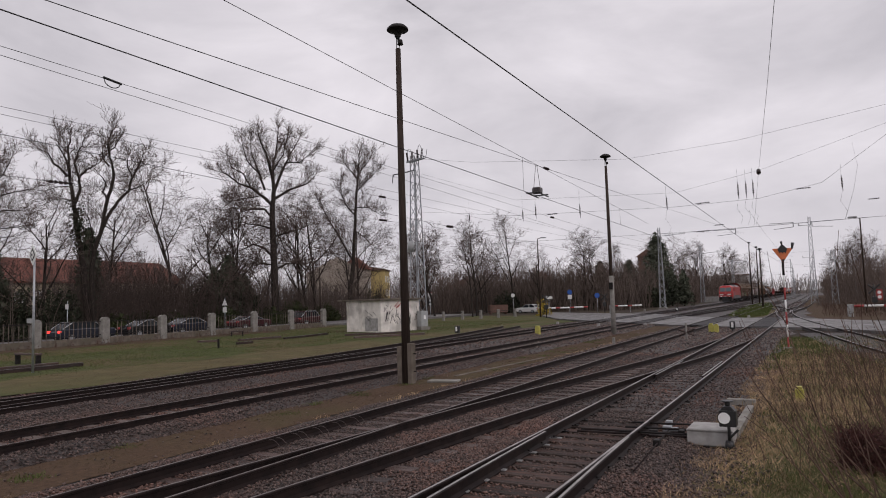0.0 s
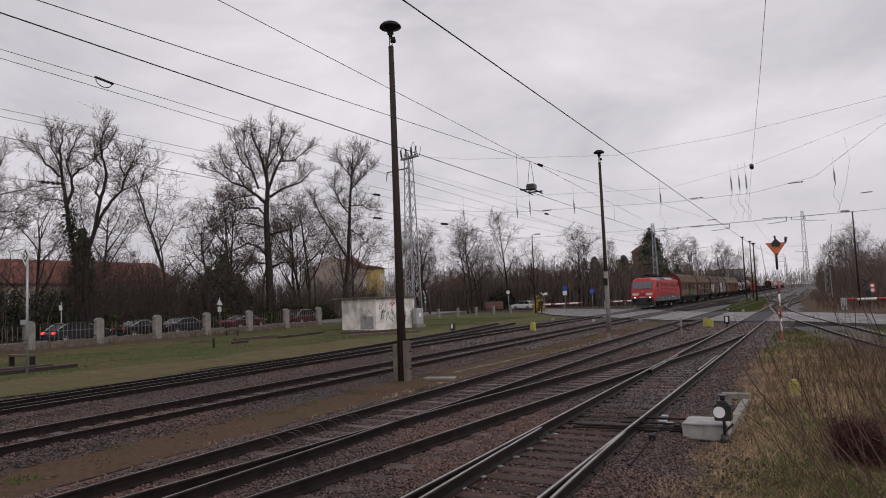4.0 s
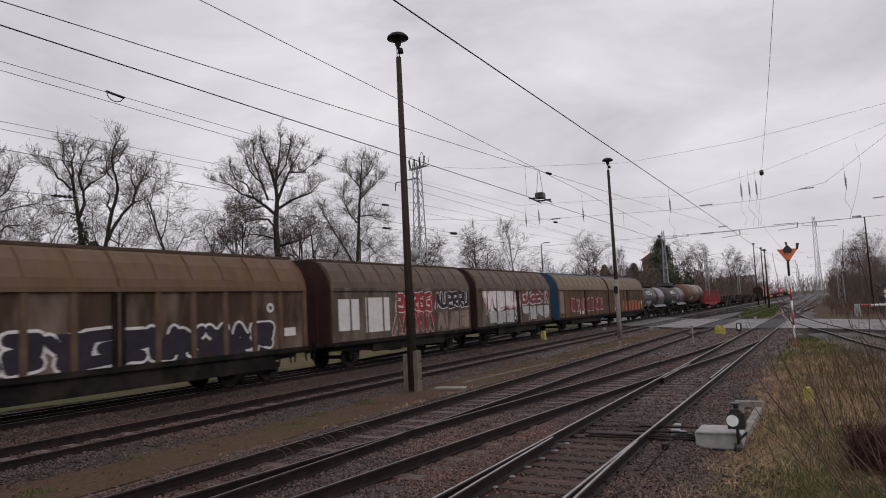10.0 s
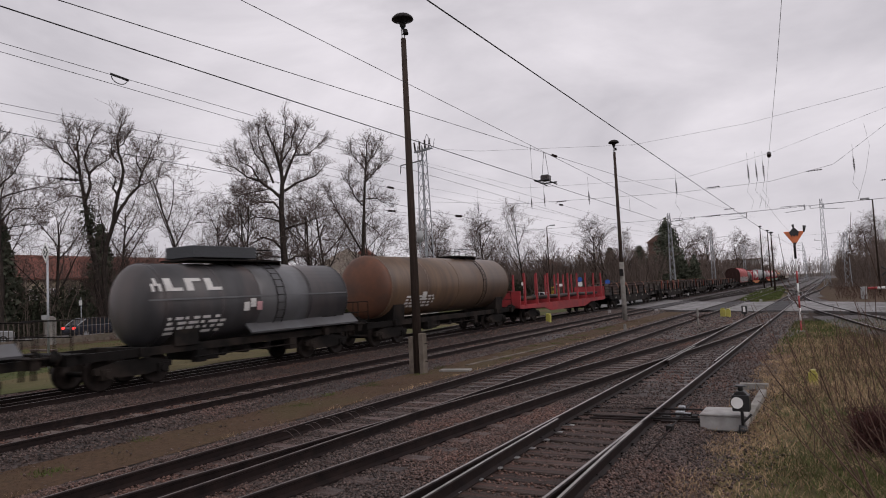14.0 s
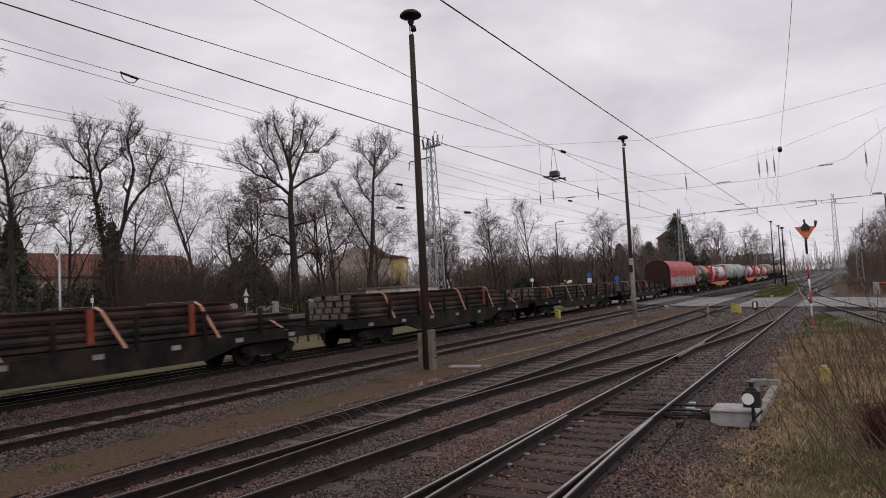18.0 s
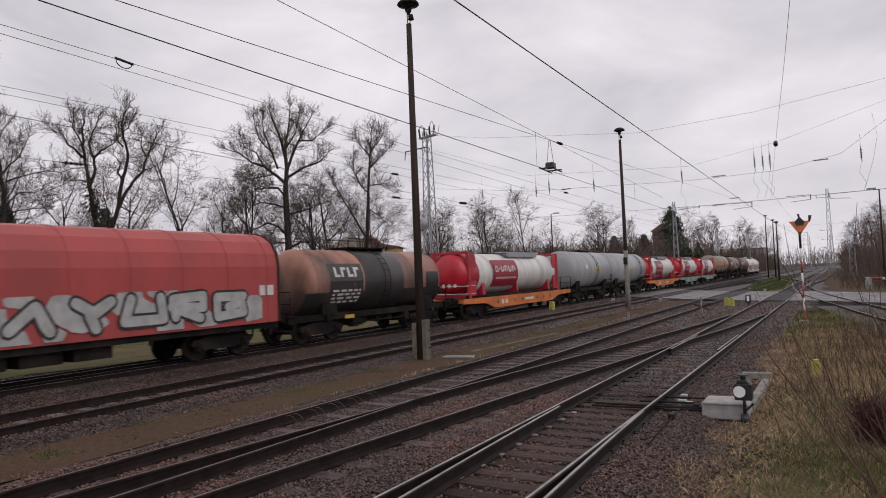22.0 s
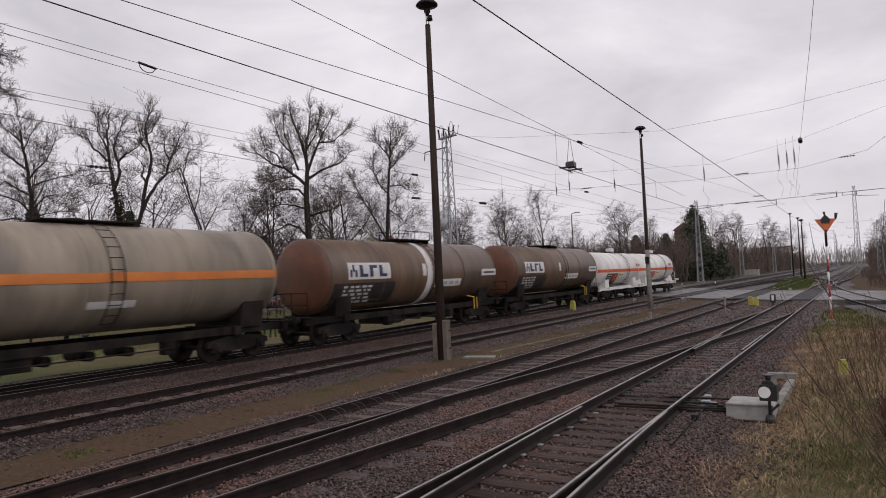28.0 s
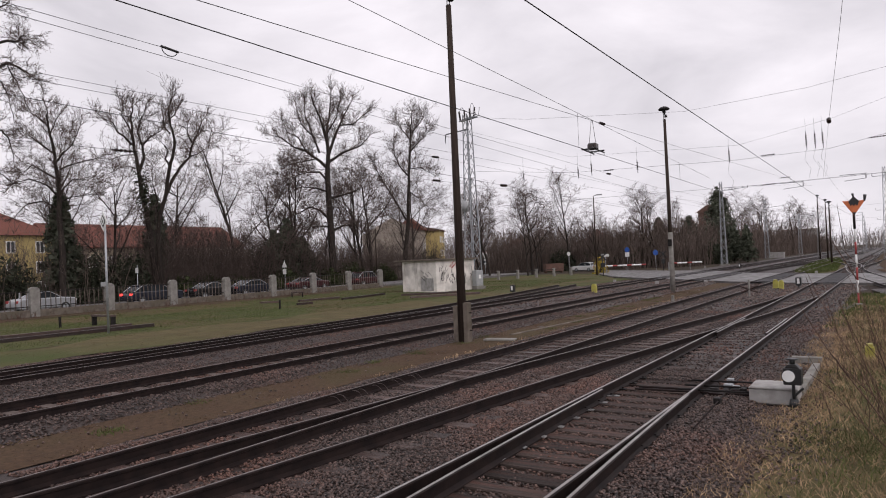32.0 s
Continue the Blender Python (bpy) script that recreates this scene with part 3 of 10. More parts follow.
for a in ((-31.2, 13.0, -31.0, 20.2), (-33.6, 10.5, -32.6, 20.0), (-35.9, 39.6, -36.8, 45.9), (-40.8, 35.6, -39.8, 36.7), (-35.3, 34.2, -35.0, 35.4), (-38.4, 37.4, -37.9, 41.4), (-30.0, 40.5, -27.0, 45.5), (-33.5, 44.0, -30.0, 47.0)):
    baulk(*a, "dark weathered timber baulk lying in the grass")


# ---- loose stones of the ballast ----
def stones(name, n, region, size, label, keep=None, material=M_stone):
    x0, x1, y0, y1 = region
    x, y = rng.uniform(x0, x1, n), rng.uniform(y0, y1, n)
    if keep is not None:
        k = keep(x, y)
        x, y = x[k], y[k]
        n = len(x)
    base = np.array([(1.2, 0, 0.3), (-1.2, 0, -0.2), (0.2, 1.2, 0), (-0.2, -1.2, 0.2), (0.3, 0.2, 1.2), (-0.3, 0, -1.2)], float)
    tri = np.array([(0, 2, 4), (2, 1, 4), (1, 3, 4), (3, 0, 4), (2, 0, 5), (1, 2, 5), (3, 1, 5), (0, 3, 5)])
    s = rng.uniform(0.55, 1.25, (n, 1, 3)) * size * np.array([1, 1, 0.75])
    v = base[None] * s * rng.uniform(0.6, 1.1, (n, 6, 3))
    a, b = rng.uniform(0, 6.28, n), rng.uniform(-0.7, 0.7, n)
    ca, sa, cb, sb = np.cos(a), np.sin(a), np.cos(b), np.sin(b)
    vx, vy, vz = v[..., 0], v[..., 1], v[..., 2]
    vy, vz = vy * cb[:, None] - vz * sb[:, None], vy * sb[:, None] + vz * cb[:, None]
    vx, vy = vx * ca[:, None] - vy * sa[:, None], vx * sa[:, None] + vy * ca[:, None]
    z = np.where(x > -1.5, -0.195, bed_height(x, y)) + rng.uniform(-0.5, 1.0, n) * size
    v = np.stack([vx + x[:, None], vy + y[:, None], vz + z[:, None]], -1).reshape(-1, 3)
    f = (tri[None] + (np.arange(n) * 6)[:, None, None]).reshape(-1, 3)
    return tagged(new(name, raw(name, v, f, material)), label, "ballast", kind="stuff")


def clear_rails(x, y):
    k = np.ones(len(x), bool)
    d = np.array([cx(v) for v in y])
    nr = np.array([near_route(v) for v in y])
    for c in (TRACK_A, TRACK_B, TRACK_C, TRACK_E, d, nr):
        for o in (-GAUGE, GAUGE):
            k &= np.abs(x - c - o) > 0.105
    return k


def keep_near(x, y):
    k = clear_rails(x, y)
    path = (x > -11.72 + 0.22 * wob(y, y, 0.7, 2)) & (x < -9.93 + 0.20 * wob(y, y, 0.9, 1))
    k &= ~path | (rng.uniform(0, 1, len(x)) < 0.015)
    for c, some in ((TRACK_C, 0.22), (TRACK_E, 0.25), (TRACK_B, 0.22), (TRACK_A, 0.6)):
        ys = np.array(sorted(t for q, t in TIES if abs(q - c) < 0.2))
        i = np.clip(np.searchsorted(ys, y), 1, len(ys) - 1)
        near = np.minimum(np.abs(y - ys[i]), np.abs(y - ys[i - 1])) < 0.13
        on = (np.abs(x - c) < (0.8 if c != TRACK_C else 1.05)) & near
        k &= ~on | (rng.uniform(0, 1, len(x)) < some)
        k &= (np.abs(x - c) > 0.8) | (rng.uniform(0, 1, len(x)) < np.where(y < 13.5, 0.45 if c == TRACK_E else 0.75, 0.85))
    return k


stones("near_stones", 115000, (-10.2, -1.5, 4.2, 15), 0.026, "grey and rust-red crushed stone", keep_near)
stones("verge_stones", 9000, (-1.75, -0.4, 4.2, 26), 0.026, "crushed stone spilled into the verge", lambda x, y: rng.uniform(0, 1, len(x)) < np.clip((-0.55 - x) / 1.1, 0, 1) ** 1.3)
stones("middle_stones", 90000, (-22.4, -1.6, 9, 30), 0.031, "grey crushed stone of the track bed", keep_near)
stones("left_stones", 40000, (-22.4, -9.9, 3, 12), 0.031, "grey crushed stone between the far tracks", keep_near)
stones("far_stones", 16000, (-22.4, -1.7, 28, 66), 0.05, "grey crushed stone near the crossing", keep_near)
# pale stones thicken with distance, painting in the grazing sky reflection
stones("sky_paled_stones", 26000, (-22.4, -1.7, 24, 66), 0.046, "crushed stone near the crossing, paled for grazing sky sheen", lambda x, y: keep_near(x, y) & (rng.uniform(0, 1, len(x)) < np.clip((y - 24) / 14, 0, 1)), M_skystone)


# ---- grass blades ----
def blades(name, x, y, z, h, w, lean, material, label, category="grass", windy=0.0):
    n = len(x)
    a = rng.uniform(0, 6.28, n)
    l = rng.normal(0, lean, (n, 2)) + np.array([-windy, 0])
    dx, dy = np.cos(a) * w, np.sin(a) * w
    p0 = np.stack([x - dx, y - dy, z], -1)
    p1 = np.stack([x + dx, y + dy, z], -1)
    mid = np.stack([x + l[:, 0] * 0.35 * h, y + l[:, 1] * 0.35 * h, z + 0.6 * h], -1)
    p2 = mid + np.stack([-dx * 0.7, -dy * 0.7, dx * 0], -1)
    p3 = mid + np.stack([dx * 0.7, dy * 0.7, dx * 0], -1)
    p4 = np.stack([x + l[:, 0] * h, y + l[:, 1] * h, z + h], -1)
    v = np.stack([p0, p1, p2, p3, p4], 1).reshape(-1, 3)
    b = (np.arange(n) * 5)[:, None, None]
    f = (np.array([(0, 1, 3), (0, 3, 2), (2, 3, 4)])[None] + b).reshape(-1, 3)
    return tagged(new(name, raw(name, v, f, material)), label, category, kind="stuff")


def clumped(n, x0, x1, y0, y1, k, spread):
    c = np.stack([rng.uniform(x0, x1, k), rng.uniform(y0, y1, k)], -1)
    i = rng.integers(0, k, n)
    p = c[i] + rng.normal(0, spread, (n, 2))
    q = (p[:, 0] > x0) & (p[:, 0] < x1) & (p[:, 1] > y0) & (p[:, 1] < y1)
    return p[q, 0], p[q, 1]


x, y = clumped(75000, -45.5, -27.5, 4, 74, 1500, 0.75)
blades("lawn_grass", x, y, lawn_height(x, y), rng.uniform(0.02, 0.06, len(x)), 0.011, 0.9, M_grass, "short green lawn grass")
x, y = clumped(7000, -47.2, -22.8, 4, 58, 600, 0.6)
blades("lawn_straw", x, y, lawn_height(x, y), rng.uniform(0.02, 0.06, len(x)), 0.009, 0.9, M_litter, "withered tufts on the lawn")
verge_z = lambda x, y: -0.20 + np.clip((x + 1.6) / 9, 0, 1.4) * 0.07 + 0.025 * wob(x, y, 0.9)
x, y = clumped(76000, -1.45, 5.5, 7.0, 30, 800, 0.42)
blades("verge_straw", x, y, verge_z(x, y), rng.uniform(0.04, 0.20, len(x)) * np.where(y < 12.3, 0.55, 0.9), 0.0036, 1.3, M_straw, "long withered yellow-brown grass")
x, y = clumped(52000, -1.2, 5.0, 6.5, 24, 150, 0.5)
blades("verge_grass", x, y, verge_z(x, y), rng.uniform(0.04, 0.13, len(x)), 0.0045, 0.9, M_grass, "green grass between withered tufts")
x, y = clumped(9000, -2.0, -0.9, 6.0, 30, 260, 0.16)
blades("verge_fringe", x, y, np.full(len(x), -0.205), rng.uniform(0.03, 0.10, len(x)), 0.0036, 1.3, M_straw, "withered grass creeping over the ballast edge")
x, y = clumped(30000, -1.9, 9, 24, 41, 300, 0.6)
blades("verge_far_grass", x, y, verge_z(x, y), rng.uniform(0.05, 0.16, len(x)), 0.010, 0.5, M_grass, "green and brown verge grass")
x, y = clumped(9000, -2.0, 9, 14, 38, 330, 0.45)
blades("verge_far_straw", x, y, verge_z(x, y), rng.uniform(0.06, 0.22, len(x)), 0.006, 0.6, M_straw, "withered stalks on the verge")
x, y = clumped(3500, -10.2, -9.2, 3, 40, 130, 0.12)
blades("path_straw", x, y, np.full(len(x), -0.225), rng.uniform(0.03, 0.08, len(x)), 0.006, 0.8, M_straw, "thin withered grass beside the path")
y = rng.uniform(73, 150, 9000)
x = -6.5 - (y - 72) * 0.042 + rng.uniform(-2.1, 1.9, 9000) * np.clip((y - 71) / 7, 0.2, 1) * np.clip((178 - y) / 60, 0, 1)
blades("island_grass", x, y, np.full(len(x), -0.2), rng.uniform(0.1, 0.3, len(x)), 0.03, 0.4, M_grass, "green grass of the far island")
x, y = clumped(14000, -12.3, -10.1, 4, 46, 420, 0.22)
blades("path_moss", x, y, np.full(len(x), -0.222), rng.uniform(0.008, 0.028, len(x)), 0.006, 1.2, M_litter, "short withered growth on the path")
x, y = clumped(2600, -12.2, -10.3, 6, 40, 26, 0.16)
blades("path_grass", x, y, np.full(len(x), -0.222), rng.uniform(0.02, 0.06, len(x)), 0.007, 0.9, M_grass, "green tufts on the path")

# ---- trees ----
def tree_segments(seed, height, r0, bare, spread, limbs=9, detail=1.0, droop=0.0, fork=False, levels=4):
    """Grows a bare tree: a list of (p0, p1, r0, r1). bare: share of the height without limbs."""
    r = random.Random(seed)
    segs = []

    def grow(p, d, rad, length, level):
        n = 5 if level < 2 else (4 if level < 3 else 3)
        step = length / n
        pts = [p]
        rr = [rad]
        for i in range(n):
            k = 0.16 if level < 2 else 0.28
            d = (d + Vector((r.uniform(-k, k), r.uniform(-k, k), r.uniform(-k, k) + (0.10 if level < 3 else 0.04) - droop * (level >= 3)))).normalized()
            p = p + d * step
            pts.append(p)
            rr.append(rad * (1 - 0.72 * (i + 1) / n))
        for i in range(n):
            segs.append((pts[i], pts[i + 1], rr[i], rr[i + 1], level))
        if level >= levels:
            return
        kids = {0: limbs, 1: 7, 2: 6, 3: 5}[level]
        kids = max(2, int(kids * (detail if level else 1) + r.random()))
        for k in range(kids):
            t = r.uniform(0.25, 1.0) if level else (bare + (1 - bare) * (k + 0.5) / kids)
            i = min(n - 1, int(t * n))
            q = pts[i].lerp(pts[i + 1], t * n - i)
            a = r.uniform(0, 6.283) if level else k * 2.4 + r.uniform(-0.5, 0.5)
            side = Vector((math.cos(a), math.sin(a), 0))
            out = r.uniform(0.7, 1.15) if level else spread * (1.15 - 0.55 * t)
            up = d if level else Vector((0, 0, 1))
            nd = (up * r.uniform(0.55, 0.9) + (side - up * side.dot(up)).normalized() * out).normalized()
            ln = {0: height * 0.46 * (1.2 - 0.62 * t) * min(1.3, 0.6 + spread * 0.5), 1: length * 0.52, 2: length * 0.55, 3: length * 0.62}[level] * r.uniform(0.75, 1.2)
            grow(q, nd, max(0.012, min(rr[i] * 0.62, rad * {0: 0.46, 1: 0.42, 2: 0.45, 3: 0.55}[level])), ln, level + 1)

    if fork:
        grow(Vector((0, 0, -0.3)), Vector((0.03, -0.07, 1)).normalized(), r0, height, 0)
        grow(Vector((0.3, 2.2, -0.3)), Vector((-0.03, 0.09, 1)).normalized(), r0 * 0.9, height * 0.96, 0)
    else:
        grow(Vector((0, 0, -0.3)), Vector((0, 0, 1)), r0, height, 0)
    return segs


def tubes_mesh(name, segs, material, sides, least=0.014):
    p0 = np.array([s[0] for s in segs], float)
    p1 = np.array([s[1] for s in segs], float)
    ra = np.maximum(np.array([s[2] for s in segs]), least)
    rb = np.maximum(np.array([s[3] for s in segs]), least * 0.8)
    d = p1 - p0
    d /= np.linalg.norm(d, axis=1, keepdims=True) + 1e-9
    ref = np.where(np.abs(d[:, 2:3]) < 0.9, np.array([[0, 0, 1.0]]), np.array([[1.0, 0, 0]]))
    u = np.cross(d, ref)
    u /= np.linalg.norm(u, axis=1, keepdims=True)
    w = np.cross(d, u)
    ang = np.arange(sides) * 2 * np.pi / sides
    ring = np.cos(ang)[None, :, None] * u[:, None] + np.sin(ang)[None, :, None] * w[:, None]
    v = np.concatenate([p0[:, None] + ring * ra[:, None, None], p1[:, None] + ring * rb[:, None, None]], 1)
    n = len(segs)
    i = np.arange(sides)
    j = (i + 1) % sides
    f = np.stack([i, j, j + sides, i + sides], -1)
    f = (f[None] + (np.arange(n) * 2 * sides)[:, None, None]).reshape(-1, 4)
    return raw(name, v.reshape(-1, 3), f, material, True)


_trees = {}


def tree(kind, x, y, label, scale=1.0, turn=0.0, z=GROUND, sx=1.0):
    """kind: the arguments of tree_segments; alike trees share their meshes."""
    if kind not in _trees:
        segs = tree_segments(*kind)
        _trees[kind] = (tubes_mesh("trunk", [s for s in segs if s[4] <= 1], M_bark, 7), tubes_mesh("crown", [s for s in segs if s[4] >= 2], M_twigs, 3, 0.014))
    t = thing("tree", label, "tree", group="bare trees", m=pose(x, y, z, 0, 0, turn))
    for nm, me in zip(("trunk", "crown"), _trees[kind]):
        ob = new(nm, me)
        ob.parent = t
        ob.scale = (scale * sx, scale * sx, scale)
    return t


def leaves(name, pts, size, material, label, category, kind="", flat=0.0):
    n = len(pts)
    a = rng.normal(0, 1, (n, 3, 3))
    a /= np.linalg.norm(a, axis=2, keepdims=True)
    v = pts[:, None] + a * (size * rng.uniform(0.5, 1.3, (n, 1, 1)))
    return raw(name, v.reshape(-1, 3), np.arange(n * 3).reshape(-1, 3), material)


def conifer(x, y, h, w, label, seed):
    r = np.random.default_rng(seed)
    n = int(2600 + h * 260)
    t = r.uniform(0.08, 1, n) ** 0.8
    whorl = np.round(t * h * 1.4) / (h * 1.4)
    t = whorl + r.uniform(-0.02, 0.02, n)
    a = r.uniform(0, 6.283, n)
    lob = 0.66 + 0.34 * np.sin(a * 3 + whorl * 47 + 2 * np.sin(whorl * 19)) + r.uniform(-0.12, 0.12, n)
    rad = w * np.clip(1.02 - t, 0.01, 1) ** 0.62 * r.uniform(0.25, 1, n) ** 0.5 * lob
    p = np.stack([rad * np.cos(a), rad * np.sin(a), t * h - rad * 0.22], -1)
    th = thing("conifer", label, "tree", group="dark conifers", m=pose(x, y, GROUND))
    ob = new("foliage", leaves("foliage", p, 0.36, M_fir, "", ""))
    ob.parent = th
    bm = bmesh.new()
    tube(bm, (0, 0, -0.3), (0, 0, h * 0.95), 0.22, 0.03, 8)
    part("trunk", bm, M_bark, th)
    return th


def shrub(x, y, w, h, material, label, n=900, name="shrub"):
    a, b = rng.uniform(0, 6.283, n), np.arccos(rng.uniform(-0.2, 1, n))
    q = rng.uniform(0.35, 1, n) ** 0.5 * (0.8 + 0.2 * np.sin(a * 3 + b * 5))
    p = np.stack([np.cos(a) * np.sin(b) * w * q, np.sin(a) * np.sin(b) * w * q, 0.1 + np.maximum(0, np.cos(b)) * h * q], -1)
    th = thing(name, label, "shrub", group="shrubs behind the fence", m=pose(x, y, GROUND))
    ob = new("foliage", leaves("foliage", p, 0.15 + 0.03 * w, material, "", ""))
    ob.parent = th
    segs = [(Vector((0, 0, -0.1)), Vector((math.cos(k * 1.3) * w * 0.5, math.sin(k * 1.3) * w * 0.5, h * 0.7)), 0.05, 0.02, 0) for k in range(7)]
    for g in segs:
        ob = new("stem", tubes_mesh("stem", [g], M_bark, 4))
        ob.parent = th
    return th


def limb_tree(seed, stems, x, y, turn, label, twig=1.0, reach=1.0, wide=1.0, tall=1.0, lift=0.10):
    """A tree with drawn main stems: each a run of (sideways, height) with a thickness at both ends and the share left bare."""
    r = random.Random(seed)
    heavy, light = [], []

    def sprig(p, d, rad, length, level):
        n = 4 if level < 3 else 3
        for i in range(n):
            k = 0.44
            d = (d + Vector((r.uniform(-k, k), r.uniform(-k, k), r.uniform(-k, k) + lift))).normalized()
            q = p + d * length / n
            light.append((p, q, rad * (1 - 0.7 * i / n), rad * (1 - 0.7 * (i + 1) / n), level))
            if level < 4:
                for _ in range(2 if level == 2 else r.choice((0, 1, 2))):
                    a = Vector((r.uniform(-1, 1), r.uniform(-1, 1), r.uniform(-0.5, 0.8)))
                    sprig(q, (d * 0.8 + a * 0.75).normalized(), rad * 0.55, length * r.uniform(0.38, 0.62), level + 1)
            p = q

    for k, (pts, r0, r1, bare) in enumerate(stems):
        pts = [(u * wide, z * tall) for u, z in pts]
        depth, drift = 0.0, r.uniform(-0.25, 0.25) if k else 0.0
        fine = [pts[0]]
        for a, b in zip(pts, pts[1:]):
            for m in (1, 2, 3):
                fine.append((a[0] + (b[0] - a[0]) * m / 3, a[1] + (b[1] - a[1]) * m / 3))
        line = []
        for m, (u, z) in enumerate(fine):
            line.append(Vector((u + r.uniform(-0.07, 0.07), depth, z)))
            if m + 1 < len(fine):
                depth += drift * math.hypot(fine[m + 1][0] - u, fine[m + 1][1] - z)
        n = len(line) - 1
        g = 0.74 if k else 0.88
        for m in range(n):
            ra, rb = (g * (r0 + (r1 - r0) * (m + i) / n) for i in (0, 1))
            heavy.append((line[m], line[m + 1], ra, rb, 0))
            if (m + 1) / n > bare:
                d = (line[m + 1] - line[m]).normalized()
                for _ in range(int(3.2 * twig + r.random())):
                    a = Vector((r.uniform(-1, 1), r.uniform(-1, 1), r.uniform(-0.35, 0.9)))
                    sprig(line[m].lerp(line[m + 1], r.random()), (d * 0.5 + a).normalized(), min(0.032, rb * 0.42), r.uniform(1.0, 2.9) * reach, 2)
        for _ in range(3):
            sprig(line[-1], ((line[-1] - line[-2]).normalized() + Vector((r.uniform(-0.5, 0.5), r.uniform(-0.5, 0.5), 0))).normalized(), min(0.036, r1 * 0.7), r.uniform(1.2, 2.4) * reach, 2)
    t = thing("tree", label, "tree", group="bare trees", m=pose(x, y, GROUND, 0, 0, turn))
    for nm, segs, m, n, least in (("trunk", heavy, M_bark, 8, 0.03), ("crown", light, M_twigs, 3, 0.0115)):
        ob = new(nm, tubes_mesh(nm, segs, m, n, least))
        ob.parent = t
    return t


SLIM = (47, 17.0, 0.22, 0.25, 0.62, 9, 0.85)
MIDT = (53, 14.5, 0.24, 0.22, 0.90, 9, 0.9)
ROUND = (61, 14.0, 0.26, 0.25, 0.95, 8, 0.92)
twin = limb_tree(3, [
    ([(-0.5, -0.4), (-0.65, 2.3), (-0.89, 6.67), (-1.2, 8.87), (-1.57, 11.08), (-1.84, 13.84), (-2.21, 16.05), (-2.32, 17.72), (-2.39, 19.4), (-2.21, 20.65)], 0.38, 0.07, 0.66),
    ([(-2.41, 16.6), (-2.99, 17.39), (-3.62, 17.9), (-4.06, 18.81), (-4.86, 19.19)], 0.19, 0.05, 0.2),
    ([(-1.84, 13.84), (-1.37, 15.26), (-1.44, 16.66), (-0.81, 17.55), (0.28, 18.36)], 0.24, 0.06, 0.3),
    ([(-1.44, 16.66), (-1.84, 18.04), (-1.42, 19.48), (-0.94, 20.77)], 0.14, 0.05, 0.1),
    ([(-2.32, 17.44), (-2.67, 18.7), (-3.26, 19.88), (-3.09, 21.02)], 0.12, 0.04, 0.1),
    ([(-0.1, -0.4), (-0.16, 2.3), (-0.3, 6.67), (0.02, 8.89), (0.64, 11.42), (1.12, 14.26), (1.51, 15.7), (1.5, 16.85), (1.19, 17.97), (1.02, 19.4), (1.37, 20.58)], 0.36, 0.07, 0.72),
    ([(0.64, 11.42), (1.23, 12.85), (2.08, 14.3), (3.1, 15.51), (3.3, 16.96), (3.92, 18.17), (4.39, 19.49)], 0.25, 0.06, 0.35),
    ([(1.12, 14.26), (0.71, 15.2), (0.85, 16.24), (0.39, 17.0)], 0.15, 0.04, 0.2),
    ([(1.19, 17.97), (0.57, 18.96), (0.66, 20.23)], 0.13, 0.04, 0.1),
    ([(1.02, 19.22), (1.68, 19.97), (2.08, 20.82)], 0.11, 0.04, 0.1),
    ([(3.3, 16.96), (2.82, 18.09), (3.03, 19.15)], 0.11, 0.04, 0.1),
    ([(3.1, 15.51), (4.09, 15.97), (4.93, 16.78)], 0.10, 0.03, 0.1),
    ([(-1.94, 14.12), (-2.81, 14.35), (-3.66, 14.2), (-4.59, 13.61)], 0.09, 0.03, 0.2),
    ([(-2.2, 15.61), (-3.21, 15.55), (-4.38, 15.1), (-5.17, 15.22)], 0.08, 0.03, 0.2),
    ([(0.74, 11.7), (1.75, 11.16), (2.87, 10.51), (3.61, 8.92)], 0.08, 0.03, 0.2),
    ([(-0.47, 8.33), (-0.24, 10.55), (-0.66, 12.66), (-0.58, 14.46)], 0.10, 0.03, 0.4)],
    -62, 41.6, 56.1, "two tall bare trunks with gnarled crowns growing close together", 0.5, 0.66, 1.0, 0.95)
q = rng.normal(0, 1, (1500, 3))
ivy = new("ivy", leaves("ivy", np.stack([-1.5 + 0.42 * q[:, 0] - 0.12 * q[:, 2], 0.42 * q[:, 1], 10.8 + 1.35 * q[:, 2]], -1), 0.17, M_ever, "", ""))
ivy.parent = twin
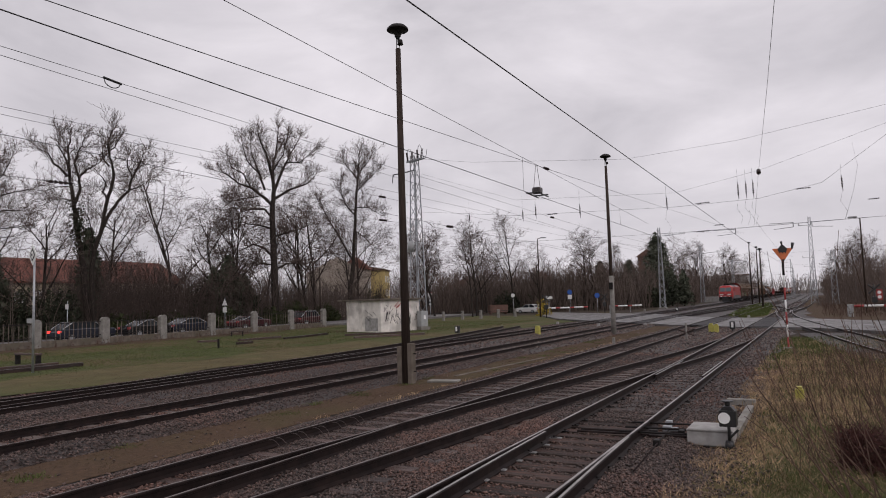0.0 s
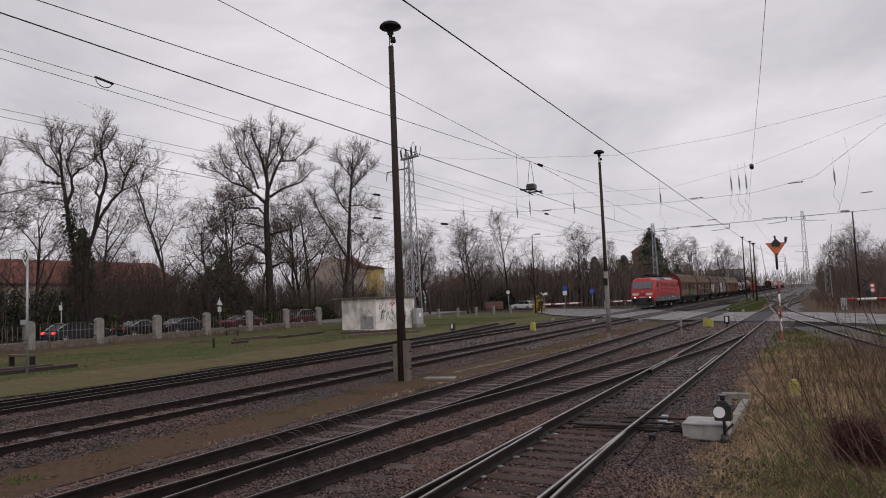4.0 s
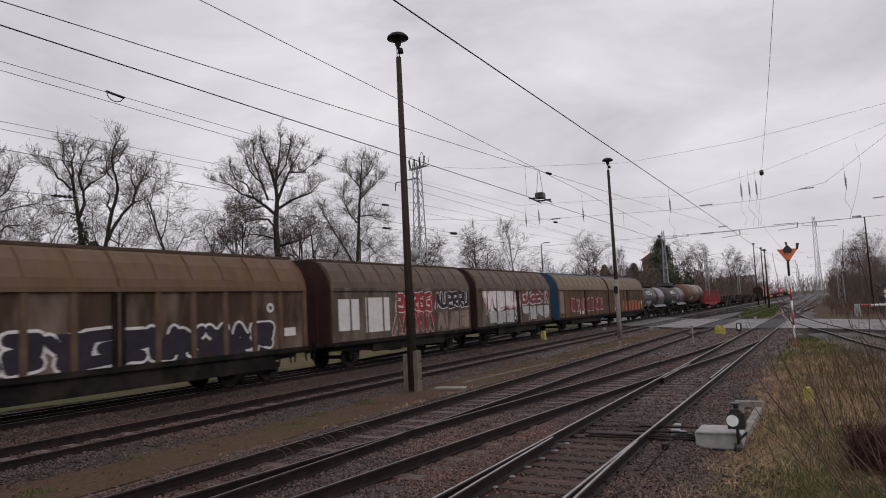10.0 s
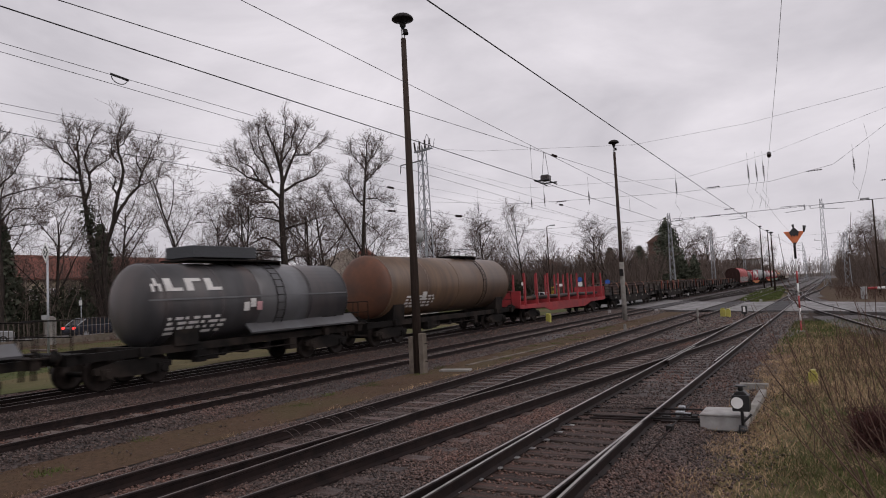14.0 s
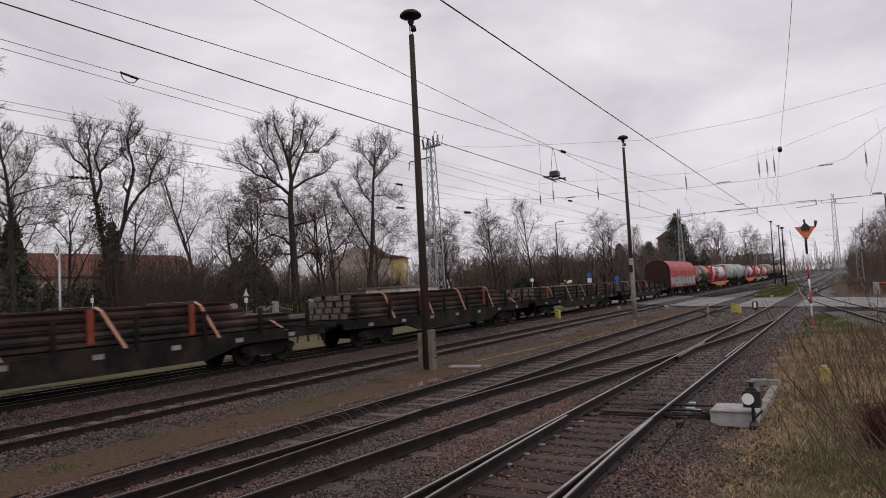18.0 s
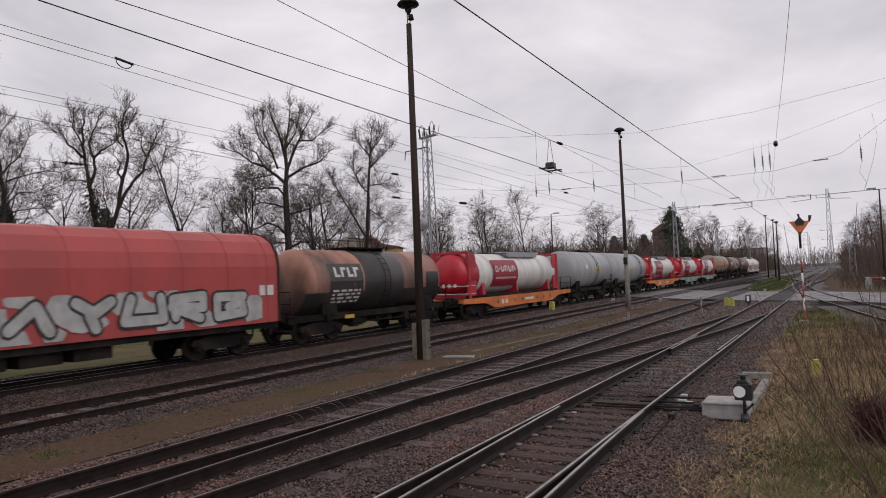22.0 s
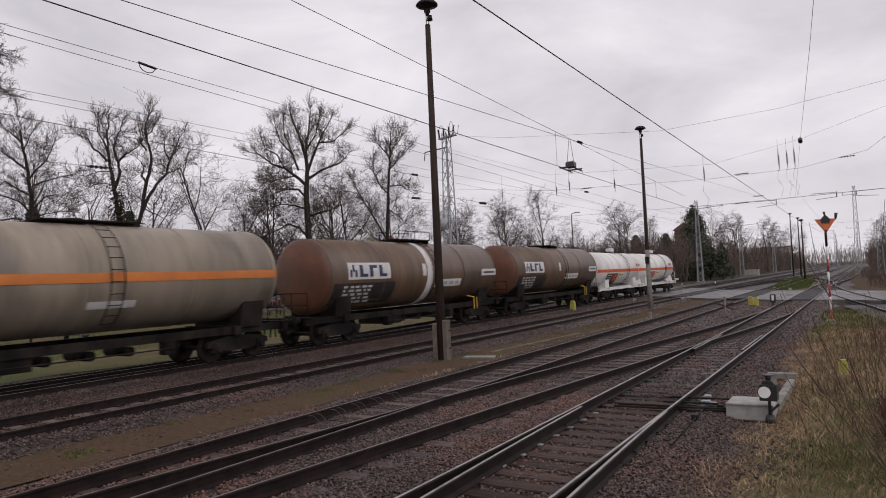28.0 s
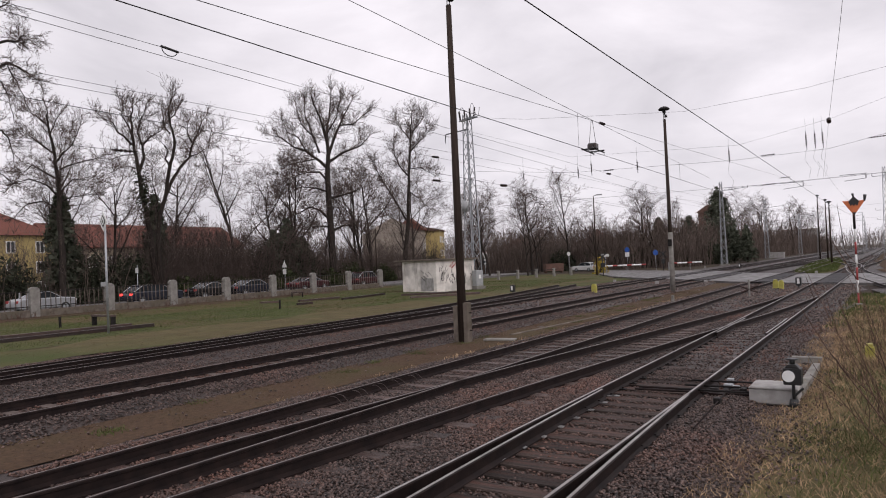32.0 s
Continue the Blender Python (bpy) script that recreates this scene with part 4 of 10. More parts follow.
limb_tree(7, [
    ([(0.0, -0.4), (-0.06, 5.85), (-0.16, 9.55), (-0.27, 13.27), (-0.24, 16.63), (-0.01, 18.52), (-0.35, 20.78), (-0.9, 23.03), (-1.47, 24.53), (-2.17, 26.41)], 0.60, 0.06, 0.62),
    ([(-0.08, 18.14), (0.66, 20.04), (1.63, 22.33), (2.38, 23.88), (3.52, 25.99)], 0.30, 0.05, 0.25),
    ([(-0.15, 18.52), (-0.19, 21.53), (0.34, 24.59), (0.59, 27.27)], 0.26, 0.05, 0.25),
    ([(-0.46, 16.63), (-1.67, 17.75), (-3.09, 18.85), (-4.85, 19.57), (-6.46, 20.88), (-7.85, 21.37)], 0.30, 0.05, 0.2),
    ([(-1.23, 18.5), (-2.0, 20.74), (-3.63, 22.59), (-4.33, 25.2)], 0.20, 0.05, 0.2),
    ([(0.2, 17.39), (1.96, 18.54), (4.54, 19.49), (5.83, 20.89)], 0.26, 0.05, 0.2),
    ([(1.63, 22.33), (3.47, 22.38), (5.35, 23.81)], 0.15, 0.04, 0.15),
    ([(0.0, 12.15), (1.16, 12.52), (2.62, 12.89), (4.98, 13.87)], 0.22, 0.04, 0.2),
    ([(-0.33, 14.61), (-1.32, 15.88), (-3.11, 15.87), (-4.52, 15.49), (-6.07, 14.16)], 0.22, 0.04, 0.25),
    ([(-0.35, 13.12), (-1.7, 13.64), (-3.83, 14.01), (-6.07, 13.13)], 0.18, 0.04, 0.25),
    ([(-0.17, 9.18), (-1.37, 10.52), (-2.79, 11.05), (-4.2, 10.33), (-6.09, 9.47)], 0.24, 0.05, 0.3),
    ([(-0.25, 8.29), (-1.74, 8.46), (-3.16, 8.12), (-4.22, 7.04)], 0.16, 0.04, 0.3),
    ([(0.1, 7.7), (1.48, 8.41), (3.29, 8.39), (4.88, 6.87)], 0.22, 0.05, 0.3),
    ([(-3.09, 18.85), (-4.14, 20.7), (-5.55, 21.42), (-6.24, 23.05)], 0.14, 0.04, 0.1),
    ([(-0.35, 20.78), (1.28, 23.47), (1.9, 26.16)], 0.15, 0.04, 0.1),
    ([(-1.67, 17.75), (-3.81, 17.35), (-5.92, 16.96), (-6.97, 16.07)], 0.14, 0.04, 0.15),
    ([(-2.0, 20.74), (-3.05, 23.58), (-3.04, 25.85)], 0.13, 0.04, 0.1)],
    -62, 66.9, 42.8, "large bare oak with a broad rounded crown", 1.3, 0.74, 0.95, 0.965)
limb_tree(12, [
    ([(-0.68, -0.4), (-0.62, 4.35), (-0.13, 7.78), (0.13, 12.11), (0.47, 16.46), (0.81, 20.85), (1.04, 23.5), (1.26, 25.99)], 0.46, 0.06, 0.50),
    ([(-0.18, 9.34), (-1.92, 12.58), (-3.99, 16.08), (-5.23, 18.71)], 0.24, 0.05, 0.35),
    ([(0.25, 13.84), (1.94, 12.51), (3.38, 11.18)], 0.12, 0.04, 0.20),
    ([(0.46, 16.03), (-0.97, 17.79), (-1.63, 19.55), (-1.77, 21.31)], 0.16, 0.04, 0.20),
    ([(0.8, 19.97), (2.57, 21.72), (3.81, 23.05)], 0.15, 0.04, 0.15),
    ([(0.83, 21.73), (-0.43, 23.51), (-1.27, 24.84)], 0.14, 0.04, 0.10),
    ([(0.93, 22.62), (2.45, 24.38), (3.08, 25.72)], 0.13, 0.04, 0.10),
    ([(0.49, 17.34), (2.3, 17.32), (4.36, 15.97)], 0.12, 0.04, 0.20)],
    -62, 84.0, 36.4, "tall bare tree with a slender crown", 1.5, 0.8)
tree(SLIM, -66, 54.3, "slim bare tree behind the street", 1.05, 30)
tree(SLIM, -64, 62.0, "slim bare tree among undergrowth", 0.86, 130)
limb_tree(21, [
    ([(0.0, -0.4), (-0.03, 2.14), (0.00, 4.93), (-0.06, 7.59), (-0.06, 10.26), (-0.14, 12.04), (-0.36, 13.56), (-0.60, 15.33), (-0.78, 16.84), (-0.86, 17.98)], 0.36, 0.05, 0.42),
    ([(-0.29, 13.05), (0.35, 13.97), (1.15, 14.78), (1.64, 16.23)], 0.13, 0.03, 0.2),
    ([(-0.02, 12.43), (0.77, 12.84), (1.90, 13.26), (3.29, 13.71)], 0.12, 0.03, 0.25),
    ([(-0.42, 13.94), (-1.27, 14.54), (-2.01, 15.25), (-2.63, 15.72)], 0.13, 0.03, 0.2),
    ([(-0.71, 15.58), (-0.24, 16.63), (0.23, 17.68)], 0.1, 0.03, 0.1),
    ([(-0.11, 11.53), (-1.01, 12.02), (-2.07, 12.74), (-3.16, 11.46)], 0.14, 0.03, 0.25),
    ([(-0.06, 10.01), (-1.04, 11.01), (-2.31, 11.48), (-3.58, 10.96)], 0.13, 0.03, 0.25),
    ([(-0.06, 10.26), (0.95, 11.56), (2.31, 11.59)], 0.11, 0.03, 0.25),
    ([(-0.73, 16.34), (-1.53, 17.05), (-2.06, 17.51)], 0.09, 0.03, 0.1),
    ([(-0.08, 9.50), (0.91, 10.02), (2.50, 10.29)], 0.1, 0.03, 0.25),
    ([(-0.07, 8.86), (-1.29, 9.62), (-2.58, 9.36), (-3.44, 8.37)], 0.11, 0.03, 0.25)],
    -62, 31.7, 62.9, "tall bare tree with fine twigs", 0.45, 0.6)
limb_tree(33, [
    ([(0.0, -0.4), (-0.05, 2.52), (0.05, 6.84), (-0.03, 10.98), (0.23, 15.16), (0.47, 18.32), (0.89, 21.55), (1.11, 23.71)], 0.5, 0.08, 0.6),
    ([(0.23, 15.16), (1.33, 18.01), (2.59, 19.14), (3.30, 18.91), (3.93, 18.45), (4.5, 18.12)], 0.22, 0.03, 0.4),
    ([(0.47, 18.32), (1.55, 20.17), (2.63, 20.76), (3.35, 20.76), (3.69, 21.36), (4.1, 21.03)], 0.2, 0.03, 0.4),
    ([(0.07, 11.82), (1.05, 13.55), (2.11, 13.84), (2.62, 13.02), (2.85, 11.32)], 0.16, 0.03, 0.4),
    ([(2.59, 19.14), (3.01, 18.01), (3.44, 16.98), (3.86, 15.50)], 0.08, 0.02, 0.1),
    ([(1.33, 18.01), (2.20, 17.69), (2.70, 16.46), (3.02, 14.77)], 0.1, 0.02, 0.2),
    ([(0.04, 10.15), (0.99, 11.03), (2.03, 10.65), (2.73, 10.04)], 0.12, 0.03, 0.3),
    ([(0.47, 18.32), (-0.67, 19.83), (-1.65, 20.10)], 0.2, 0.04, 0.2),
    ([(0.23, 15.16), (-1.06, 17.09), (-2.19, 17.16)], 0.2, 0.04, 0.2),
    ([(0.89, 21.55), (1.79, 22.98), (2.69, 23.58)], 0.14, 0.03, 0.2)],
    -56, 22.1, 68.4, "large bare tree with hanging twigs", 0.8, 0.5, 1.0, 1.0, -0.06)
tree(SLIM, -66, 34.6, "slim bare sapling before the houses", 0.62, 70)
tree(MIDT, -70, 47.0, "bare tree behind the street", 0.95, 10)
tree(SLIM, -68, 71.5, "slim bare tree beside the oak", 0.85, 250)
tree(MIDT, -66, 76.5, "bare tree between taller ones", 1.0, 80)
tree(SLIM, -72, 36.0, "slim bare tree before the houses", 0.95, 300)
tree(MIDT, -60, 15.0, "bare tree before the houses", 1.1, 33)
tree(ROUND, -64, 58.5, "round-crowned bare tree among undergrowth", 0.86, 15)
tree(MIDT, -63, 62.5, "bare tree beside the oak", 0.95, 115)
tree(MIDT, -64, 75.5, "twiggy bare tree behind the oak", 1.0, 205)
tree(ROUND, -66, 79.5, "round-crowned bare tree between taller ones", 1.1, 300)
tree(MIDT, -66, 90.5, "twiggy bare tree near the hut", 1.05, 60)
tree(ROUND, -62, 36.5, "twiggy bare tree beside the twin trunks", 0.8, 250)
for i, (x, y, k, s) in enumerate(((-48.5, 98.7, ROUND, 1.05), (-43.2, 101.2, SLIM, 0.95), (-50.5, 88.5, MIDT, 0.95), (-54.0, 92.0, ROUND, 0.95), (-46.0, 92.0, SLIM, 0.78), (-38.0, 124.0, ROUND, 1.0), (-36.5, 127.0, MIDT, 0.98), (-58.0, 98.0, MIDT, 0.9), (-35.0, 131.0, SLIM, 0.75), (-62.0, 103.0, ROUND, 0.85), (-52, 108, SLIM, 0.85), (-66, 90, MIDT, 1.0), (-45.0, 118.0, MIDT, 0.8), (-56, 118, ROUND, 0.85))):
    tree(k, x, y, "bare tree beside the crossing road", s * 0.82, i * 77)
for i, (x, y, h, w) in enumerate(((-30.7, 152, 15.4, 6.6), (-36.4, 150.7, 10.2, 4.2), (-42.4, 149, 10.0, 4.0), (-27.5, 150, 7.5, 2.8), (-24.5, 147, 7.0, 2.4))):
    conifer(x, y, h, w, "dark green conifer near the crossing", i)
for i, (x, y, k, s) in enumerate(((-33, 172, MIDT, 0.9), (-37, 186, ROUND, 1.0), (-31, 205, ROUND, 0.95), (-34, 232, MIDT, 1.0), (-29, 262, ROUND, 1.05), (-31, 300, ROUND, 1.1), (-28, 345, MIDT, 1.1), (8, 176, ROUND, 0.8), (12, 198, MIDT, 0.9), (9, 235, ROUND, 0.95), (7, 285, ROUND, 1.0), (5, 340, MIDT, 1.1))):
    tree(k, x, y, "bare tree along the far line", s, i * 63)
for i, (x, y, h, w) in enumerate(((-64, 32.7, 10.4, 2.6), (-65, 43.0, 10.6, 2.3), (-63.5, 60.3, 8.6, 3.2), (-64, 63.2, 6.6, 2.6), (-63, 57.6, 7.0, 2.4))):
    conifer(x, y, h, w, "dark evergreen conifer behind the fence", 20 + i)
for i, (x, y, w, h, m) in enumerate((
        (-64, 25.0, 2.6, 6.5, M_ever), (-63, 28.2, 2.2, 5.0, M_ever), (-62, 36.9, 1.5, 5.2, M_ever), (-62.5, 34.8, 2.0, 5.6, M_ever), (-62, 38.8, 1.6, 5.2, M_ever),
        (-63, 55.5, 2.4, 6.4, M_ever), (-63, 58.5, 3.0, 7.4, M_ever), (-63, 62.0, 2.6, 6.6, M_ever), (-66, 67.0, 2.2, 4.6, M_ever),
        (-62, 47.0, 2.2, 2.6, M_ivy), (-62, 51.0, 2.4, 2.4, M_ivy), (-60.5, 57.0, 2.2, 2.8, M_ivy), (-62, 70.5, 2.6, 3.4, M_ivy), (-62, 77.0, 2.4, 3.0, M_ivy), (-61, 65.0, 2.0, 2.6, M_ivy), (-61, 43.5, 1.8, 2.4, M_ivy),
        (-70, 80, 2.6, 5.0, M_ever), (-48, 127, 4.0, 5.0, M_ever), (-42, 131, 4.0, 5.0, M_ever), (-37, 140, 4.0, 5.5, M_ever), (-30, 141, 3.6, 5.0, M_ever), (-52, 119, 3.5, 4.5, M_ever), (-66, 95, 3.0, 5.0, M_ever))):
    shrub(x, y, w, h, m, "dark evergreen shrub behind the fence" if m is M_ever else "mossy green shrub behind the fence", 3400)
shrub(-35.2, 93.5, 1.3, 2.6, M_forsy, "yellow blossoming shrub beside the crossing", 700)


# brushwood and far woods
def brush(name, n, region, h0, h1, material, label, fat=0.02, kinks=3, clump=None):
    x0, x1, y0, y1 = region
    segs = []
    r = random.Random(int(abs(x0) * 7 + y0))
    for _ in range(n):
        p = Vector((r.uniform(x0, x1), r.uniform(y0, y1), GROUND - 0.1))
        h = r.uniform(h0, h1)
        d = Vector((r.uniform(-0.25, 0.25), r.uniform(-0.25, 0.25), 1)).normalized()
        rad = fat * (h / h1)
        for k in range(kinks):
            q = p + d * h / kinks
            segs.append((p, q, rad * (1 - 0.28 * k), rad * (0.72 - 0.28 * k), 2))
            for _ in range(5 if k else 1):
                e = (d * 0.7 + Vector((r.uniform(-1, 1), r.uniform(-1, 1), r.uniform(-0.3, 0.6))) * 0.8).normalized()
                o = p.lerp(q, r.uniform(0.3, 1.0))
                segs.append((o, o + e * h * r.uniform(0.10, 0.30) * (1.15 - 0.2 * k), rad * 0.34, rad * 0.10, 3))
            d = (d + Vector((r.uniform(-0.3, 0.3), r.uniform(-0.3, 0.3), 0.1))).normalized()
            p = q
    return tagged(new(name, tubes_mesh(name, segs, material, 3, 0.01)), label, "brushwood", kind="stuff")


brush("street_brushwood", 2200, (-86, -60.5, 12, 100), 2.0, 8.0, M_wood, "brown leafless brushwood behind the street", 0.04)
brush("street_thicket", 1500, (-68, -60.5, 40, 64), 3.0, 8.5, M_twigs, "dark brown leafless thicket behind the street", 0.035)
brush("oak_thicket", 900, (-72, -60.5, 64, 96), 2.0, 6.5, M_twigs, "dark brown leafless thicket under the oak", 0.035)
brush("bank_scrub", 1100, (0.2, 14, 68, 112), 0.2, 0.9, M_twig, "low brown scrub beside the crossing", 0.03)
brush("bank_scrub", 700, (-0.6, 9, 108, 165), 0.3, 1.6, M_wood, "low brown scrub below the masts", 0.03)
brush("fence_weeds", 420, (-47.0, -45.6, 10, 60), 0.15, 0.7, M_twig, "dry weeds along the fence foot", 0.02)
brush("crossing_brushwood", 2200, (-75, -29, 118, 150), 3.0, 9.0, M_wood, "brown leafless thicket beyond the crossing", 0.115)
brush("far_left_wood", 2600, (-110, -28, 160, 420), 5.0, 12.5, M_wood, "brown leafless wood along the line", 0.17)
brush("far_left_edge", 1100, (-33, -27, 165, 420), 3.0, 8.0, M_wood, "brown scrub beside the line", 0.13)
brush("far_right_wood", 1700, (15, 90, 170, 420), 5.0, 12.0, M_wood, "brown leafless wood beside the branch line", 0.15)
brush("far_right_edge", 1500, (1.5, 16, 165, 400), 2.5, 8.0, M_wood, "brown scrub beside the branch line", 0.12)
brush("right_scrub", 1700, (5.5, 42, 80, 125), 2.2, 7.6, M_wood, "brown leafless scrub near the crossing", 0.05)
brush("right_thicket", 1900, (4.0, 50, 134, 175), 3.5, 9.5, M_wood, "brown leafless thicket beside the branch line", 0.06)
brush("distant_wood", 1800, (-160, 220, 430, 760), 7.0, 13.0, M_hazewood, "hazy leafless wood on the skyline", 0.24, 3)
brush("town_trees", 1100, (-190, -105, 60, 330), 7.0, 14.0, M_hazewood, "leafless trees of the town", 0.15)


# ---- bush before the camera on the verge ----
def near_bush():
    r = random.Random(5)
    th = thing("bush", "leafless brown bush with long whippy shoots", "bush", m=pose(0.9, 8.9, -0.15))
    for n in range(120):
        segs = []
        p = Vector((r.uniform(-1.0, 2.9), r.uniform(-1.3, 1.2), -0.05))
        h = r.uniform(1.4, 2.75)
        d = Vector((r.gauss(-0.42, 0.25), r.gauss(0.0, 0.2), 1)).normalized()
        rad = r.uniform(0.006, 0.0115)
        for k in range(7):
            q = p + d * h / 7
            segs.append((p, q, rad * (1 - 0.12 * k), rad * (1 - 0.12 * (k + 1)), 2))
            if k > 2 and r.random() < 0.45:
                e = (d + Vector((r.uniform(-0.5, 0.5), r.uniform(-0.5, 0.5), r.uniform(0, 0.3)))).normalized()
                m = q + e * h * r.uniform(0.10, 0.26)
                segs.append((q, m, rad * 0.5, rad * 0.3, 3))
            d = (d + Vector((r.uniform(-0.05, 0.07), r.uniform(-0.06, 0.06), 0.03))).normalized()
            p = q
        ob = new("shoot", tubes_mesh("shoot", segs, M_twig, 4, 0.002))
        ob.parent = th
    segs = []
    for _ in range(1500):
        p = Vector((abs(r.gauss(0, 0.55)) - 0.35, r.gauss(0, 0.30), r.uniform(-0.1, 0.42)))
        d = Vector((r.uniform(-1, 1), r.uniform(-1, 1), r.uniform(-0.2, 0.7))).normalized()
        segs.append((p, p + d * r.uniform(0.10, 0.34), 0.007, 0.003, 3))
    th2 = thing("bramble_heap", "dark red bramble heap in the grass", "bramble", m=pose(0.45, 11.3, -0.12))
    ob = new("tangled_stem", tubes_mesh("tangled_stem", segs, M_redtwig, 3, 0.002))
    ob.parent = th2
    tagged(ob, kind="stuff")
    segs = []
    for _ in range(2600):
        x, y = r.gauss(1.4, 1.6), r.uniform(10.5, 30)
        if x < -1.1:
            continue
        p = Vector((x, y, -0.18))
        h = r.uniform(0.2, 0.6)
        d = Vector((r.gauss(-0.12, 0.25), r.gauss(0, 0.25), 1)).normalized()
        m = p + d * h * 0.6
        segs.append((p, m, 0.005, 0.004, 2))
        segs.append((m, m + (d + Vector((r.uniform(-0.4, 0.4), r.uniform(-0.4, 0.4), 0))).normalized() * h * 0.4, 0.004, 0.002, 2))
    tagged(new("verge_stalks", tubes_mesh("verge_stalks", segs, M_twig, 3, 0.002)), "brown dead stalks on the verge", "weeds", kind="stuff")


near_bush()


# ---- lamp poles beside the tracks ----
def lamp_pole(x, y, h, footing, label):
    t = thing("lamp_pole", label, "lamp post", group="mushroom lamps beside the tracks", m=pose(x, y, GROUND))
    bm = bmesh.new()
    tube(bm, (0, 0, -0.3), (0, 0, h - 0.75), 0.15, 0.085, 14)
    part("pole", bm, M_pole, t, "tarred wooden pole")
    bm = bmesh.new()
    for dx in (-0.05, 0.05):
        tube(bm, (dx, 0, h - 0.8), (dx, 0, h - 0.28), 0.016, 0.016, 6)
    for z in (0.72, 0.6, 0.48, 0.36):
        tube(bm, (-0.05, 0, h - z), (0.05, 0, h - z), 0.012, 0.012, 5)
    tube(bm, (0.09, 0, h - 0.62), (0.09, 0, h - 0.46), 0.10, 0.07, 10)
    part("bracket", bm, M_dark, t)
    bm = bmesh.new()
    n = 22
    rings = [[(r * math.cos(2 * math.pi * i / n), r * math.sin(2 * math.pi * i / n), z) for i in range(n)] for z, r in ((h - 0.34, 0.10), (h - 0.20, 0.11), (h - 0.13, 0.34), (h - 0.11, 0.36), (h - 0.06, 0.345), (h + 0.03, 0.25), (h + 0.08, 0.12), (h + 0.09, 0.005))]
    loft(bm, rings)
    part("shade", bm, M_dark, t, "dark mushroom-shaped shade")
    bm = bmesh.new()
    tube(bm, (0, 0, h - 0.44), (0, 0, h - 0.14), 0.05, 0.13, 12)
    part("lamp_glass", bm, M_glass, t)
    if footing:
        bm = bmesh.new()
        box(bm, -0.27, -0.11, -0.13, 0.13, -0.3, 1.18)
        box(bm, 0.11, 0.27, -0.13, 0.13, -0.3, 1.28)
        part("footing", bm, M_plinth, t, "weathered concrete pole footing", 0.015)
        for z in (0.4, 0.95):
            bm = bmesh.new()
            tube(bm, (-0.36, 0, z), (0.36, 0, z), 0.018, 0.018, 6)
            part("bolt", bm, M_dark, t)
    return t


lamp_pole(-11.6, 18.4, 11.62, True, "tall tarred lamp pole on concrete footing beside the path")
p2 = lamp_pole(-12.02, 44.75, 12.0, False, "tall lamp pole with white lower half near the crossing")
bm = bmesh.new()
tube(bm, (0, 0, -0.2), (0, 0, 3.9), 0.165, 0.145, 14)
part("white_sleeve", bm, M_conc, p2, "pale painted lower half")
bm = bmesh.new()
box(bm, -0.12, 0.12, -0.24, -0.12, 3.0, 3.45)
part("switch_box", bm, M_dark, p2)
for x, y, h in ((-12.0, 150, 12.5), (-10.4, 146, 11.3), (-7.6, 113, 9.0)):
    lamp_pole(x, y, h, False, "dark mushroom lamp pole beyond the crossing")
bm = bmesh.new()
box(bm, -0.5, 0.5, -0.2, 0.2, 0, 0.06)
slab = solo("cable_slab", bm, M_conc, "pale concrete cable slab on the path", "slab", bevel=0.01)
slab.matrix_basis = pose(-10.6, 19.0, -0.22, 0, 0, 12)
bm = bmesh.new()
box(bm, -3.6, 3.6, -0.07, 0.07, 0, 0.05)
kerb = solo("cable_trough", bm, M_plinth, "thin concrete cable trough edge in the path", "trough", bevel=0.01)
kerb.matrix_basis = pose(-10.7, 24.0, -0.235, 0, 0, 86)


def arm_lamp(x, y, h, reach, label, turn=0.0):
    t = thing("street_lamp", label, "street lamp", group="street lamps", m=pose(x, y, GROUND, 0, 0, turn))
    bm = bmesh.new()
    tube(bm, (0, 0, -0.2), (0, 0, h), 0.11, 0.06, 10)
    part("pole", bm, M_pole, t)
    bm = bmesh.new()
    tube(bm, (0, 0, h), (reach, 0, h + 0.15), 0.035, 0.03, 6)
    part("arm", bm, M_dark, t)
    bm = bmesh.new()
    box(bm, reach - 0.15, reach + 0.65, -0.14, 0.14, h + 0.08, h + 0.24)
    part("lantern_head", bm, M_fabr, t, "flat lantern head", 0.03)


arm_lamp(-33.2, 86.9, 10.6, 0.5, "dark street lamp at the crossing", 20)
arm_lamp(4.0, 80, 9.6, -0.9, "dark street lamp beside the branch line", 0)
arm_lamp(-58.8, 72.0, 7.6, -0.8, "grey street lamp behind the fence", 0)
arm_lamp(-58.8, 100.0, 7.0, 0.8, "grey street lamp near the crossing", 0)


